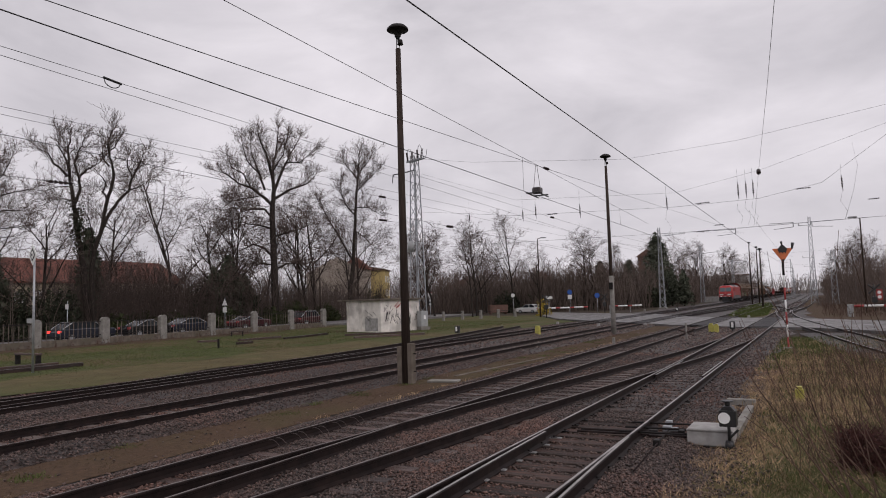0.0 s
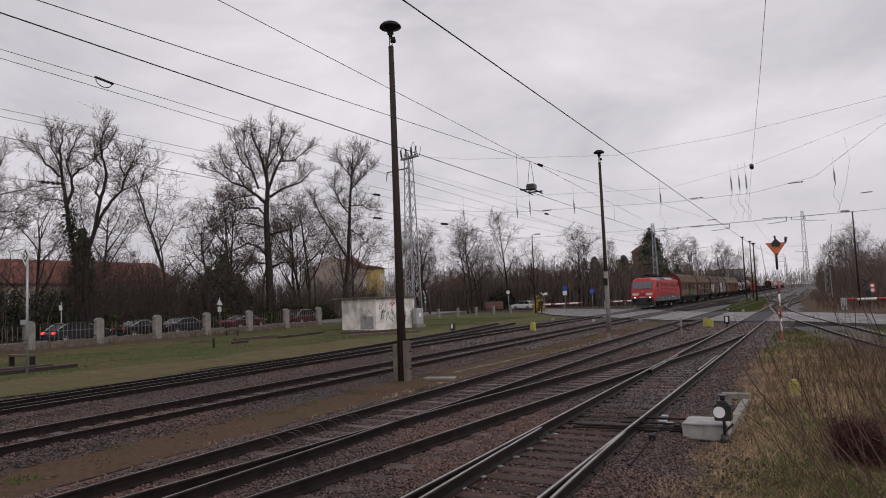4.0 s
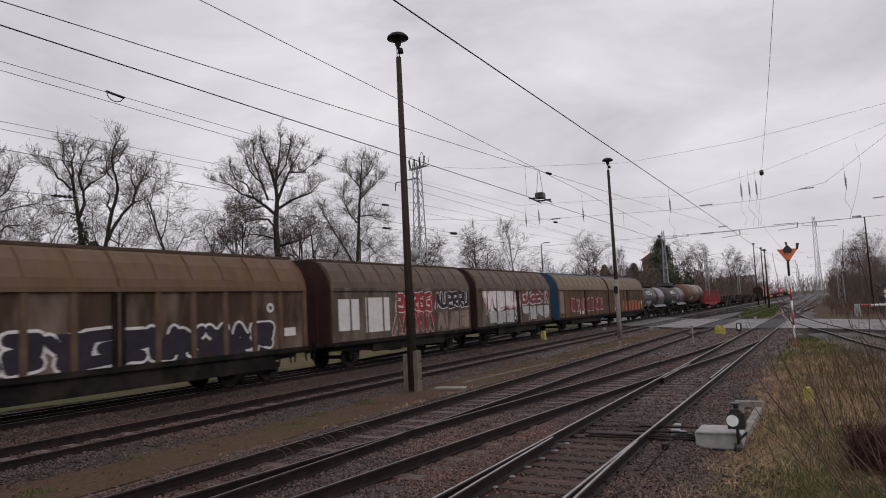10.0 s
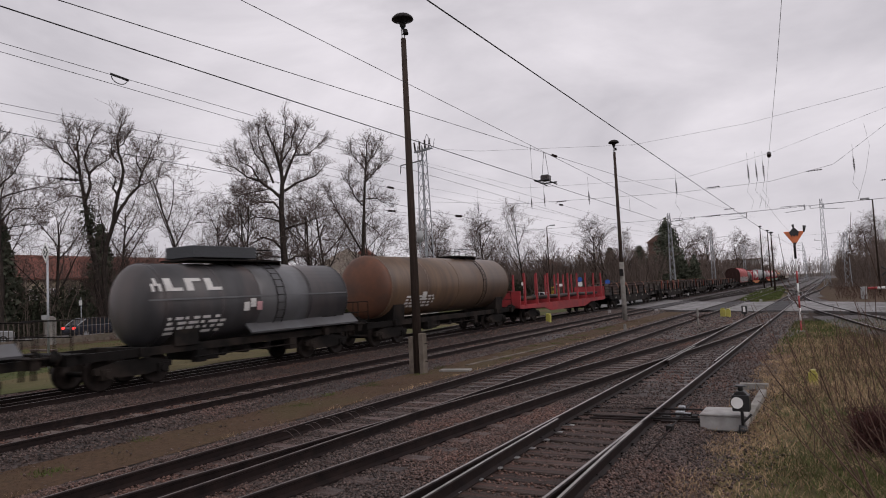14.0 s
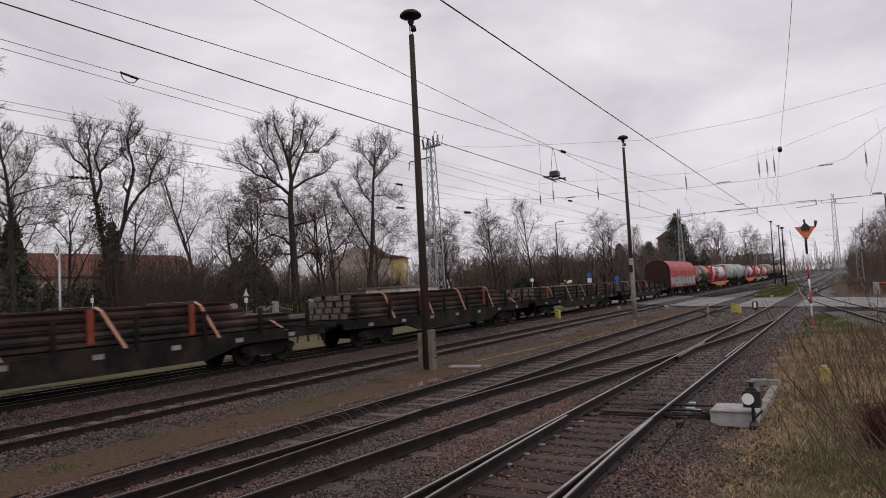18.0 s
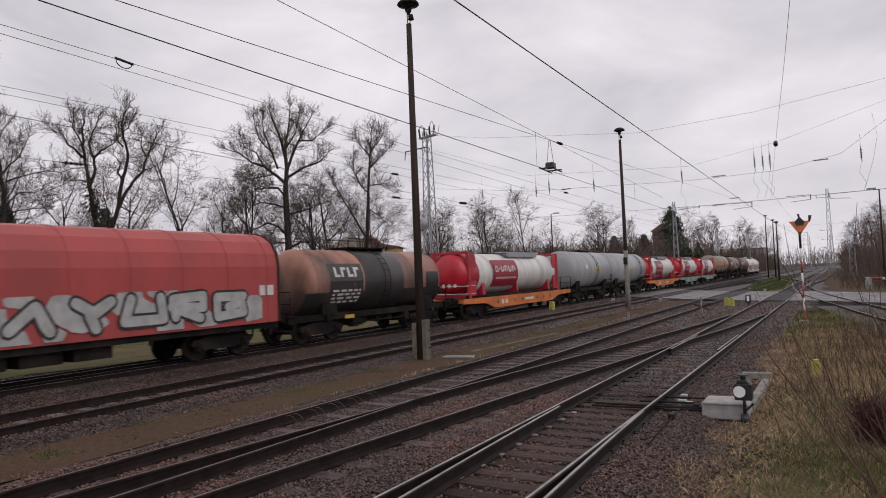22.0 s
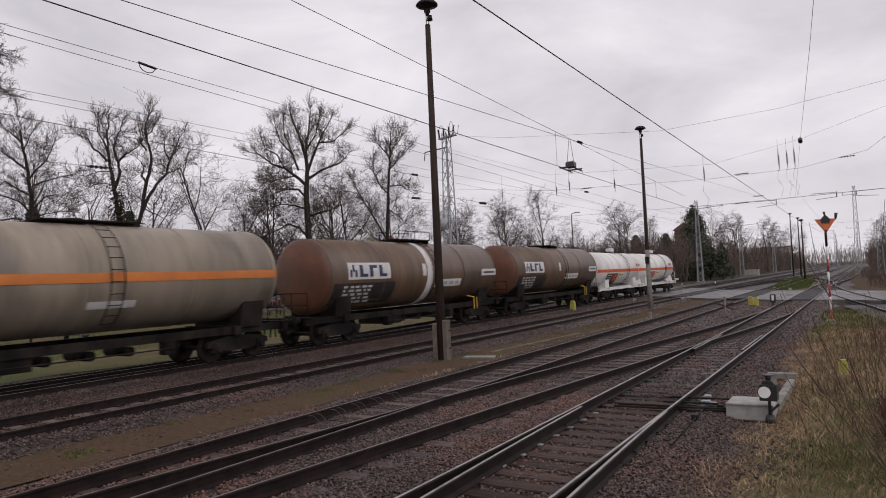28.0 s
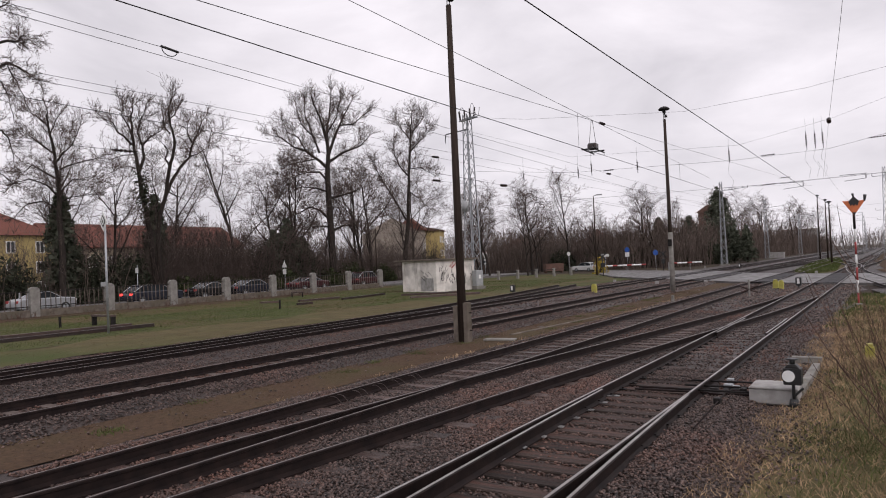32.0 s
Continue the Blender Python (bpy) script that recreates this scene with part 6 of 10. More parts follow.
# ---- cars ----
def car(x, y, turn, paint, label, estate=True, length=4.6, height=1.46, lit=False, z=0.10):
    t = thing("car", label, "car", group="parked cars", m=pose(x, y, z, 0, 0, turn))
    L, H = length, height
    bm = bmesh.new()
    prism(bm, [(0, 0.38), (0.02, 0.78), (0.10, 0.92), (1.05, 1.0), (L - 0.35, 0.98), (L - 0.04, 0.80), (L, 0.42), (L - 0.2, 0.26), (0.2, 0.26)], -0.88, 0.88, 'X')
    part("body", bm, paint, t, "", 0.07)
    bm = bmesh.new()
    roof = [(1.0, 0.98), (1.75, H - 0.06), (2.2, H), (L - 1.0 if estate else L - 1.7, H - 0.03), (L - 0.25 if estate else L - 0.75, 0.98)]
    vs = loft(bm, [[(s, p[0], p[1]) for p in roof] for s in (-0.74, 0.74)], False, False)
    bm.faces.new([v for v in vs[0]])
    bm.faces.new([v for v in vs[1]][::-1])
    cabin = part("glasshouse", bm, M_glass, t, "dark windows")
    bm = bmesh.new()
    prism(bm, [(1.85, H - 0.05), (2.2, H + 0.02), ((L - 1.0 if estate else L - 1.7), H), ((L - 0.9 if estate else L - 1.6), H - 0.07)], -0.73, 0.73, 'X')
    for yy in (2.55, (3.6 if estate else 3.2)):
        for s in (-0.745, 0.745):
            box(bm, s - 0.012, s + 0.012, yy - 0.05, yy + 0.05, 0.95, H - 0.02)
    part("roof", bm, paint, t)
    bm = bmesh.new()
    for s in (-0.75, 0.75):
        tube(bm, (s, 1.05, 1.0), (s, 1.8, H - 0.04), 0.025, 0.025, 6)
        tube(bm, (s, (L - 0.28 if estate else L - 0.8), 0.99), (s, (L - 1.0 if estate else L - 1.7), H - 0.03), 0.03, 0.03, 6)
        tube(bm, (s, 1.8, H - 0.02), (s, (L - 1.0 if estate else L - 1.7), H - 0.01), 0.030, 0.030, 6)
    part("window_trim", bm, M_galv, t, "bright window trim")
    for yy in (0.85, L - 0.9):
        for s in (-0.82, 0.82):
            bm = bmesh.new()
            tube(bm, (s - 0.1, yy, 0.31), (s + 0.1, yy, 0.31), 0.31, 0.31, 18)
            wh = part("wheel", bm, M_black, t)
            bm = bmesh.new()
            tube(bm, (s + 0.095 * (1 if s > 0 else -1), yy, 0.31), (s + 0.11 * (1 if s > 0 else -1), yy, 0.31), 0.2, 0.19, 14)
            part("rim", bm, M_galv, wh)
    for s in (-0.68, 0.68):
        bm = bmesh.new()
        box(bm, s - 0.16, s + 0.16, L - 0.12, L - 0.01, 0.70, 0.88)
        part("tail_light", bm, C_taillit if lit else M_redp, t, "lit red tail light" if lit else "red tail light", 0.01)
        bm = bmesh.new()
        box(bm, s - 0.17, s + 0.17, 0.03, 0.14, 0.66, 0.82)
        part("headlight", bm, M_white, t, "", 0.01)
    return t


C_dark = mat("dark_blue_car", (0.018, 0.021, 0.032), (0.014, 0.016, 0.024), 0.25, 2)
C_black = mat("black_car", (0.012, 0.012, 0.013), (0.010, 0.010, 0.010), 0.22, 2)
C_grey = mat("silver_car", (0.36, 0.37, 0.38), (0.31, 0.32, 0.33), 0.3, 2, metal=0.4)
C_wine = mat("wine_red_car", (0.052, 0.016, 0.018), (0.040, 0.012, 0.014), 0.25, 2)
C_white = mat("white_car", (0.66, 0.66, 0.65), (0.6, 0.6, 0.59), 0.3, 2)
C_taillit = mat("lit_tail_light", (0.9, 0.05, 0.04), (0.9, 0.05, 0.04), 0.3, 2, glow=1.6)
car(-51.0, 35.6, 180, C_dark, "dark estate car with a lit tail light behind the fence", True, 4.7, 1.48, True)
car(-51.0, 41.0, 180, C_black, "black car behind the fence", False, 4.2, 1.42)
car(-51.0, 45.9, 180, C_dark, "dark blue saloon behind the fence", False, 4.7, 1.40)
car(-51.0, 53.4, 180, C_wine, "wine-red car behind the fence", False, 4.6, 1.32)
car(-51.0, 62.5, 180, C_wine, "dark wine-red van-like car behind the fence", True, 4.5, 1.60)
car(-51.0, 26.6, 180, C_grey, "silver car behind the fence", False, 4.1, 1.44)
car(-51.0, 21.4, 180, C_black, "dark car behind the fence", True, 4.3, 1.46)
car(-46.2, 110.5, -100, C_white, "white car waiting near the crossing", True, 4.2, 1.5, False, -0.22)


# ---- signs and small equipment ----
def post_sign(x, y, h, label, plates, r=0.035, material=None, turn=0.0):
    """plates: (shape, z, size, material); shape: disc, square, triangle, diamond or cross."""
    t = thing("sign_post", label, "sign", m=pose(x, y, GROUND, 0, 0, turn))
    bm = bmesh.new()
    tube(bm, (0, 0, -0.2), (0, 0, h), r, r, 8)
    part("post", bm, material or M_galv, t)
    for shape, z, s, m in plates:
        bm = bmesh.new()
        if shape == "disc":
            poly = [(s * math.cos(k * 0.393), z + s * math.sin(k * 0.393)) for k in range(16)]
        elif shape == "square":
            poly = [(-s, z - s), (s, z - s), (s, z + s), (-s, z + s)]
        elif shape == "wide":
            poly = [(-s * 1.5, z - s * 0.5), (s * 1.5, z - s * 0.5), (s * 1.5, z + s * 0.5), (-s * 1.5, z + s * 0.5)]
        elif shape == "triangle":
            poly = [(-s, z - s * 0.6), (s, z - s * 0.6), (0, z + s * 1.1)]
        elif shape == "down":
            poly = [(-s, z + s * 0.62), (0, z - s * 1.05), (s, z + s * 0.62)]
        else:
            poly = [(-s * 0.62, z), (0, z - s), (s * 0.62, z), (0, z + s)]
        prism(bm, poly, -r - 0.03, -r - 0.005)
        part("plate", bm, m, t, "", 0.004)
    return t


# orange warning triangle on a red and white post
t = thing("warning_sign", "orange triangular rail sign on a red and white post", "sign", m=pose(-1.35, 33.5, GROUND, 0, 0, 12))
for k in range(6):
    bm = bmesh.new()
    tube(bm, (0, 0, -0.2 if k == 0 else k * 0.54), (0, 0, (k + 1) * 0.54), 0.038, 0.038, 10)
    part("post_band", bm, M_redp if k % 2 == 0 else M_white, t, "red post band" if k % 2 == 0 else "white post band")
bm = bmesh.new()
tube(bm, (0, 0, 3.24), (0, 0, 4.1), 0.05, 0.05, 10)
part("post_head", bm, M_dark, t, "dark iron top of the post")
bm = bmesh.new()
prism(bm, [(-0.42, 4.43), (0, 3.80), (0.42, 4.43)], -0.10, -0.06)
tri = part("sign_triangle", bm, M_orange, t, "orange triangle pointing down", 0.01)
bm = bmesh.new()
prism(bm, [(-0.20, 4.40), (-0.12, 4.20), (-0.06, 4.28), (0.0, 4.20), (0.06, 4.28), (0.12, 4.20), (0.20, 4.40), (0.04, 4.58), (-0.04, 4.58)], -0.115, -0.102)
part("sign_symbol", bm, M_black, tri, "black symbol")
bm = bmesh.new()
prism(bm, [(-0.085, 3.94), (0, 3.81), (0.085, 3.94)], -0.115, -0.103)
part("sign_tip", bm, M_black, tri)
bm = bmesh.new()
tube(bm, (0.39, -0.08, 4.38), (0.43, -0.08, 4.66), 0.035, 0.07, 8)
tube(bm, (0.0, -0.08, 4.55), (-0.03, -0.08, 4.74), 0.03, 0.05, 8)
part("sign_lamp", bm, M_black, t, "small black lamp")
bm = bmesh.new()
box(bm, -0.16, 0.16, -0.16, 0.16, -0.1, 0.10)
part("stone_base", bm, M_concl, t)

# diamond board on a tall post on the lawn
t = thing("diamond_board", "white diamond board on a tall grey post", "sign", m=pose(-30.0, 17.3, GROUND, 0, 0, 2))
bm = bmesh.new()
tube(bm, (0, 0, -0.2), (0, 0, 5.35), 0.055, 0.045, 10)
part("post", bm, M_galv, t)
for s, m, o in ((0.46, M_white, 0.0), (0.30, M_black, 0.012), (0.19, M_white, 0.024), (0.08, M_black, 0.036)):
    bm = bmesh.new()
    prism(bm, [(-s * 0.62, 5.15), (0, 5.15 - s), (s * 0.62, 5.15), (0, 5.15 + s)], -0.09 - o, -0.06 - o)
    part("diamond", bm, m, t, "white and black nested diamond")
bm = bmesh.new()
box(bm, -0.34, 0.06, -0.09, -0.06, 2.18, 2.38)
part("notice", bm, M_fabr, t, "small white notice")

post_sign(-58.0, 54.5, 3.7, "warning triangle sign on a post behind the fence", (("triangle", 3.1, 0.42, M_white), ("square", 2.35, 0.28, M_white)))
post_sign(-58.2, 36.5, 3.6, "white narrow sign on a post", (("square", 3.1, 0.22, M_white),))
post_sign(-37, 111, 3.7, "round blue sign above a white plate", (("disc", 3.4, 0.42, M_blue), ("square", 2.6, 0.36, M_white)))
post_sign(-29.7, 102, 3.0, "round blue sign at the crossing", (("disc", 2.7, 0.40, M_blue),))
post_sign(-54.8, 94.5, 3.9, "give-way sign on a post", (("down", 3.6, 0.5, M_white),))
post_sign(-41, 96, 3.4, "small round sign beside the road", (("disc", 3.1, 0.3, M_white),))
post_sign(-33.8, 92, 2.8, "white plate on a post", (("wide", 2.6, 0.36, M_white),))
post_sign(-56.2, 97.0, 3.6, "black signal with white discs under a red triangle", (("down", 3.8, 0.42, M_redp), ("square", 2.45, 0.55, M_black)))
post_sign(-56.15, 96.9, 2.9, "pair of white signal discs on a slim post", (("disc", 2.75, 0.2, M_white), ("disc", 2.12, 0.2, M_white)))


def crossbuck(x, y, turn, label):
    t = thing("crossing_signal", label, "crossing signal", group="crossing signals", m=pose(x, y, GROUND, 0, 0, turn))
    bm = bmesh.new()
    tube(bm, (0, 0, -0.2), (0, 0, 2.9), 0.06, 0.06, 8)
    part("post", bm, M_black, t)
    bm = bmesh.new()
    tube(bm, (-0.5, 0, 2.0), (0.5, 0, 2.9), 0.07, 0.07, 4)
    tube(bm, (-0.5, 0, 2.9), (0.5, 0, 2.0), 0.07, 0.07, 4)
    part("cross_board", bm, M_black, t, "dark back of the crossed boards")
    bm = bmesh.new()
    box(bm, -0.25, 0.25, -0.15, 0.15, 1.1, 1.7)
    part("signal_box", bm, M_black, t, "", 0.02)
    return t


crossbuck(-30.7, 82.5, 20, "dark crossing signal beside the road")
crossbuck(-27.5, 98.0, 20, "dark crossing signal beyond the road")
t = crossbuck(4.7, 79.5, 0, "dark crossing signal with white discs")
bm = bmesh.new()
prism(bm, [(0.16, 1.35), (0.68, 1.35), (0.68, 2.40), (0.16, 2.40)], -0.10, -0.06)
board = part("disc_board", bm, M_redp, t, "red board behind the discs")
for z in (1.65, 2.10):
    bm = bmesh.new()
    tube(bm, (0.42, -0.10, z), (0.42, -0.16, z), 0.17, 0.17, 14)
    part("signal_disc", bm, M_white, board, "white round disc")


def barrier(x, y, l, turn, label, z=1.0):
    t = thing("barrier", label, "crossing barrier", group="crossing barriers", m=pose(x, y, GROUND, 0, 0, turn))
    n = max(5, int(l / 0.7))
    for k in range(n):
        bm = bmesh.new()
        tube(bm, (l * k / n, 0, z), (l * (k + 1) / n, 0, z + 0.02), 0.11, 0.11, 8)
        part("barrier_band", bm, M_white if k % 3 else M_redp, t)
    bm = bmesh.new()
    box(bm, -0.55, -0.15, -0.2, 0.2, -0.1, 1.15)
    part("barrier_drive", bm, M_fabr, t, "grey barrier drive cabinet", 0.03)
    bm = bmesh.new()
    tube(bm, (l * 0.6, 0, -0.1), (l * 0.6, 0, z), 0.04, 0.04, 6)
    part("prop", bm, M_galv, t)


barrier(-36.5, 96.0, 7.5, 42, "closed red and white barrier beside the crossing")
barrier(-27.6, 103.0, 4.5, 36, "closed red and white barrier beyond the crossing")
barrier(2.6, 70.0, 9.0, -18, "white and red barrier on the far side")

# points lever with lantern beside the near track
PULL_RODS = (((-1.05, 1.75, 0.16), (-0.89, -2.86, 0.15)), ((-1.05, 1.75, 0.17), (-1.11, 0.47, 0.16)))
t = thing("points_lever", "points lever lantern with white disc and concrete box", "points lever", m=pose(-1.52, 12.5, GROUND))
bm = bmesh.new()
box(bm, -0.60, 0.12, -0.34, 0.30, 0.0, 0.27)
prism(bm, [(-0.62, 0.27), (0.14, 0.27), (0.11, 0.31), (-0.58, 0.31)], -0.36, 0.32)
part("drive_box", bm, M_concl, t, "pale grey drive box", 0.012)
bm = bmesh.new()
tube(bm, (0.08, -0.42, 0.02), (0.08, -0.42, 0.62), 0.028, 0.024, 8)
tube(bm, (0.08, -0.42, 0.0), (0.08, -0.42, 0.16), 0.09, 0.06, 10)
tube(bm, (0.08, -0.42, 0.2), (0.22, -0.40, 0.34), 0.02, 0.02, 6)
part("stand", bm, M_black, t)
bm = bmesh.new()
box(bm, -0.05, 0.21, -0.54, -0.30, 0.40, 0.66)
prism(bm, [(-0.03, 0.66), (0.19, 0.66), (0.14, 0.72), (0.02, 0.72)], -0.52, -0.32)
tube(bm, (0.08, -0.42, 0.72), (0.08, -0.42, 0.79), 0.045, 0.045, 10)
tube(bm, (0.08, -0.42, 0.79), (0.08, -0.42, 0.81), 0.10, 0.085, 12)
lan = part("lantern", bm, M_black, t, "black signal lantern", 0.008)
bm = bmesh.new()
tube(bm, (0.03, -0.545, 0.54), (0.03, -0.56, 0.54), 0.092, 0.092, 22)
part("disc", bm, M_white, lan, "white round disc")
bm = bmesh.new()
tube(bm, (0.03, -0.542, 0.54), (0.03, -0.552, 0.54), 0.104, 0.104, 22)
part("disc_rim", bm, M_black, lan)
bm = bmesh.new()
box(bm, 0.0, 0.14, 0.36, 3.4, 0.02, 0.17)
part("cable_duct", bm, M_conc, t, "pale concrete cable duct", 0.008)
bm = bmesh.new()
box(bm, -0.5, 0.10, 4.3, 4.5, 0.0, 0.15)
part("cross_duct", bm, M_conc, t, "concrete cross duct", 0.008)
bm = bmesh.new()
for y0, z in ((-0.12, 0.12), (0.10, 0.12)):
    tube(bm, (-0.6, y0, z), (-2.55, y0 - 0.1, z), 0.022, 0.022, 6)
box(bm, -1.25, -1.0, -0.28, -0.16, 0.06, 0.14)
box(bm, -0.95, -0.72, 0.02, 0.12, 0.08, 0.16)
part("point_rod", bm, M_rail, t, "rusty rods to the blades")
for a, b in PULL_RODS:
    bm = bmesh.new()
    tube(bm, a, b, 0.011, 0.011, 8)
    part("pull_rod", bm, M_rail, t, "thin rusty pull rod")
for cx0, cy0, wx, wy in ((-1.2, -0.08, 0.07, 0.05), (-0.90, 0.22, 0.06, 0.05), (-1.05, 0.36, 0.08, 0.05), (-0.75, 0.05, 0.05, 0.07), (-1.12, 0.9, 0.06, 0.06), (-0.98, -0.9, 0.05, 0.08)):
    bm = bmesh.new()
    box(bm, cx0 - wx, cx0 + wx, cy0 - wy, cy0 + wy, 0.09, 0.20)
    part("rod_clamp", bm, M_galv if cy0 > 0.2 else M_dark, t, "small metal rod clamp", 0.01)
for y in (-0.30, 0.12, 0.62):
    bm = bmesh.new()
    tube(bm, (-1.75, y, 0.18), (-0.35, y + 0.05, 0.19), 0.018, 0.018, 8)
    part("stretcher_rod", bm, M_dark, t, "dark stretcher rod to the blades")
bm = bmesh.new()
box(bm, -1.3, 0.2, -0.44, -0.36, -0.02, 0.05)
part("bearer", bm, M_dark, t)
bm = bmesh.new()
box(bm, -0.04, 0.04, -1.5, 1.5, 0, 0.05)
o = solo("lying_rail_bar", bm, M_plate, "bright bar lying on the sleepers", "bar")
o.matrix_basis = pose(-3.12, 22.5, -0.13, 0, 0, -1)


def yellow_marker(x, y, s, label):
    t = thing("yellow_marker", label, "track magnet", group="yellow trackside markers", m=pose(x, y, GROUND))
    bm = bmesh.new()
    box(bm, -0.16 * s, 0.16 * s, -0.12 * s, 0.12 * s, 0.0, 0.55 * s)
    part("casing", bm, M_yellow, t, "", 0.02)
    bm = bmesh.new()
    box(bm, -0.10 * s, 0.10 * s, -0.15 * s, 0.15 * s, 0.55 * s, 0.64 * s)
    part("lid", bm, M_yellow, t)


yellow_marker(-17.25, 44.5, 1.05, "yellow trackside box leaning on a short stub")
yellow_marker(-6.3, 47.0, 0.95, "yellow trackside box between the tracks")
yellow_marker(-5.93, 46.6, 0.9, "yellow trackside box between the tracks")
yellow_marker(-0.55, 17.6, 0.60, "yellow marker half hidden in withered grass")
for x, y in ((-23.5, 44.4), (-5.0, 46.9), (-17.4, 98.0)):
    t = thing("dwarf_lantern", "small black and white points lantern", "lantern", group="points lanterns", m=pose(x, y, GROUND))
    bm = bmesh.new()
    box(bm, -0.16, 0.16, -0.14, 0.14, 0.22, 0.72)
    part("lantern_body", bm, M_black, t, "", 0.02)
    bm = bmesh.new()
    box(bm, -0.07, 0.07, -0.16, -0.142, 0.34, 0.66)
    part("white_bar", bm, M_white, t)
    bm = bmesh.new()
    tube(bm, (0, 0, 0), (0, 0, 0.22), 0.05, 0.05, 8)
    part("stand", bm, M_black, t)
# wooden cross barrier
t = thing("timber_stop", "weathered timber cross barrier between tracks", "barrier", m=pose(-6.45, 38.6, GROUND, 0, 0, 15))
for nm, a, b, w in (("upright", (0, 0, -0.1), (0, 0, 0.98), 0.055), ("brace", (-0.42, 0, 0.30), (0.42, 0, 0.66), 0.05), ("brace", (-0.42, 0.06, 0.66), (0.42, 0.06, 0.30), 0.05)):
    bm = bmesh.new()
    tube(bm, a, b, w, w, 4)
    part(nm, bm, M_conc if nm == "upright" else M_sleeper, t)
bm = bmesh.new()
box(bm, -0.06, 0.06, -0.06, 0.06, 0, 0.55)
o = solo("short_post", bm, M_conc, "short concrete post between the tracks", "post", bevel=0.01)
o.matrix_basis = pose(-8.9, 33.0, GROUND)
for x, y in ((-37.0, 18.7), (-33.8, 31.2)):
    bm = bmesh.new()
    box(bm, -0.05, 0.05, -0.05, 0.05, -0.1, 0.62)
    o = solo("stake", bm, M_dark, "short dark stake on the lawn", "stake", group="stakes on the lawn", bevel=0.01)
    o.matrix_basis = pose(x, y, GROUND, 3, 2, 10)
# benches and trestles on the lawn
for x, y, a, l in ((-35.3, 20.1, 0, 2.0), (-43.7, 42.4, 50, 1.1)):
    t = thing("trestle", "low dark trestle standing on the lawn", "trestle", group="trestles on the lawn", m=pose(x, y, GROUND, 0, 0, a))
    bm = bmesh.new()
    box(bm, -l / 2, l / 2, -0.14, 0.14, 0.50, 0.60)
    part("board", bm, M_sleeper, t, "", 0.01)
    for s in (-1, 1):
        bm = bmesh.new()
        box(bm, s * (l / 2 - 0.1) - 0.05, s * (l / 2 - 0.1) + 0.05, -0.12, 0.12, -0.1, 0.50)
        part("leg", bm, M_dark, t)
bm = bmesh.new()
box(bm, -1.6, 1.6, -1.1, 1.1, 0, 1.5)
o = solo("relay_box", bm, M_concl, "pale concrete relay box beside the far line", "relay box", bevel=0.03)
o.matrix_basis = pose(-25.3, 195, GROUND)
for x, y in ((-22.0, 62.0), (-12.6, 56.5), (-16.6, 57.0), (-6.2, 72.5), (-21.0, 74), (-24.5, 110), (-8.1, 77.5), (-9.1, 108.0), (-9.9, 112), (-9.6, 132), (-2.4, 98), (-1.6, 92)):
    bm = bmesh.new()
    box(bm, -0.12, 0.12, -0.1, 0.1, 0, 0.27)
    o = solo("marker_stone", bm, M_concl, "small white marker stone beside the track", "marker stone", group="white marker stones", bevel=0.02)
    o.matrix_basis = pose(x, y, GROUND)
bm = bmesh.new()
box(bm, -1.6, 1.6, -0.8, 0.8, 0.3, 1.6)
box(bm, -1.5, -1.3, -0.6, 0.6, 0, 0.3)
box(bm, 1.3, 1.5, -0.6, 0.6, 0, 0.3)
o = solo("brown_screen", bm, M_brickfar, "brown wooden screen beside the white car", "screen", bevel=0.02)
o.matrix_basis = pose(-49.5, 109.0, GROUND, 0, 0, 40)


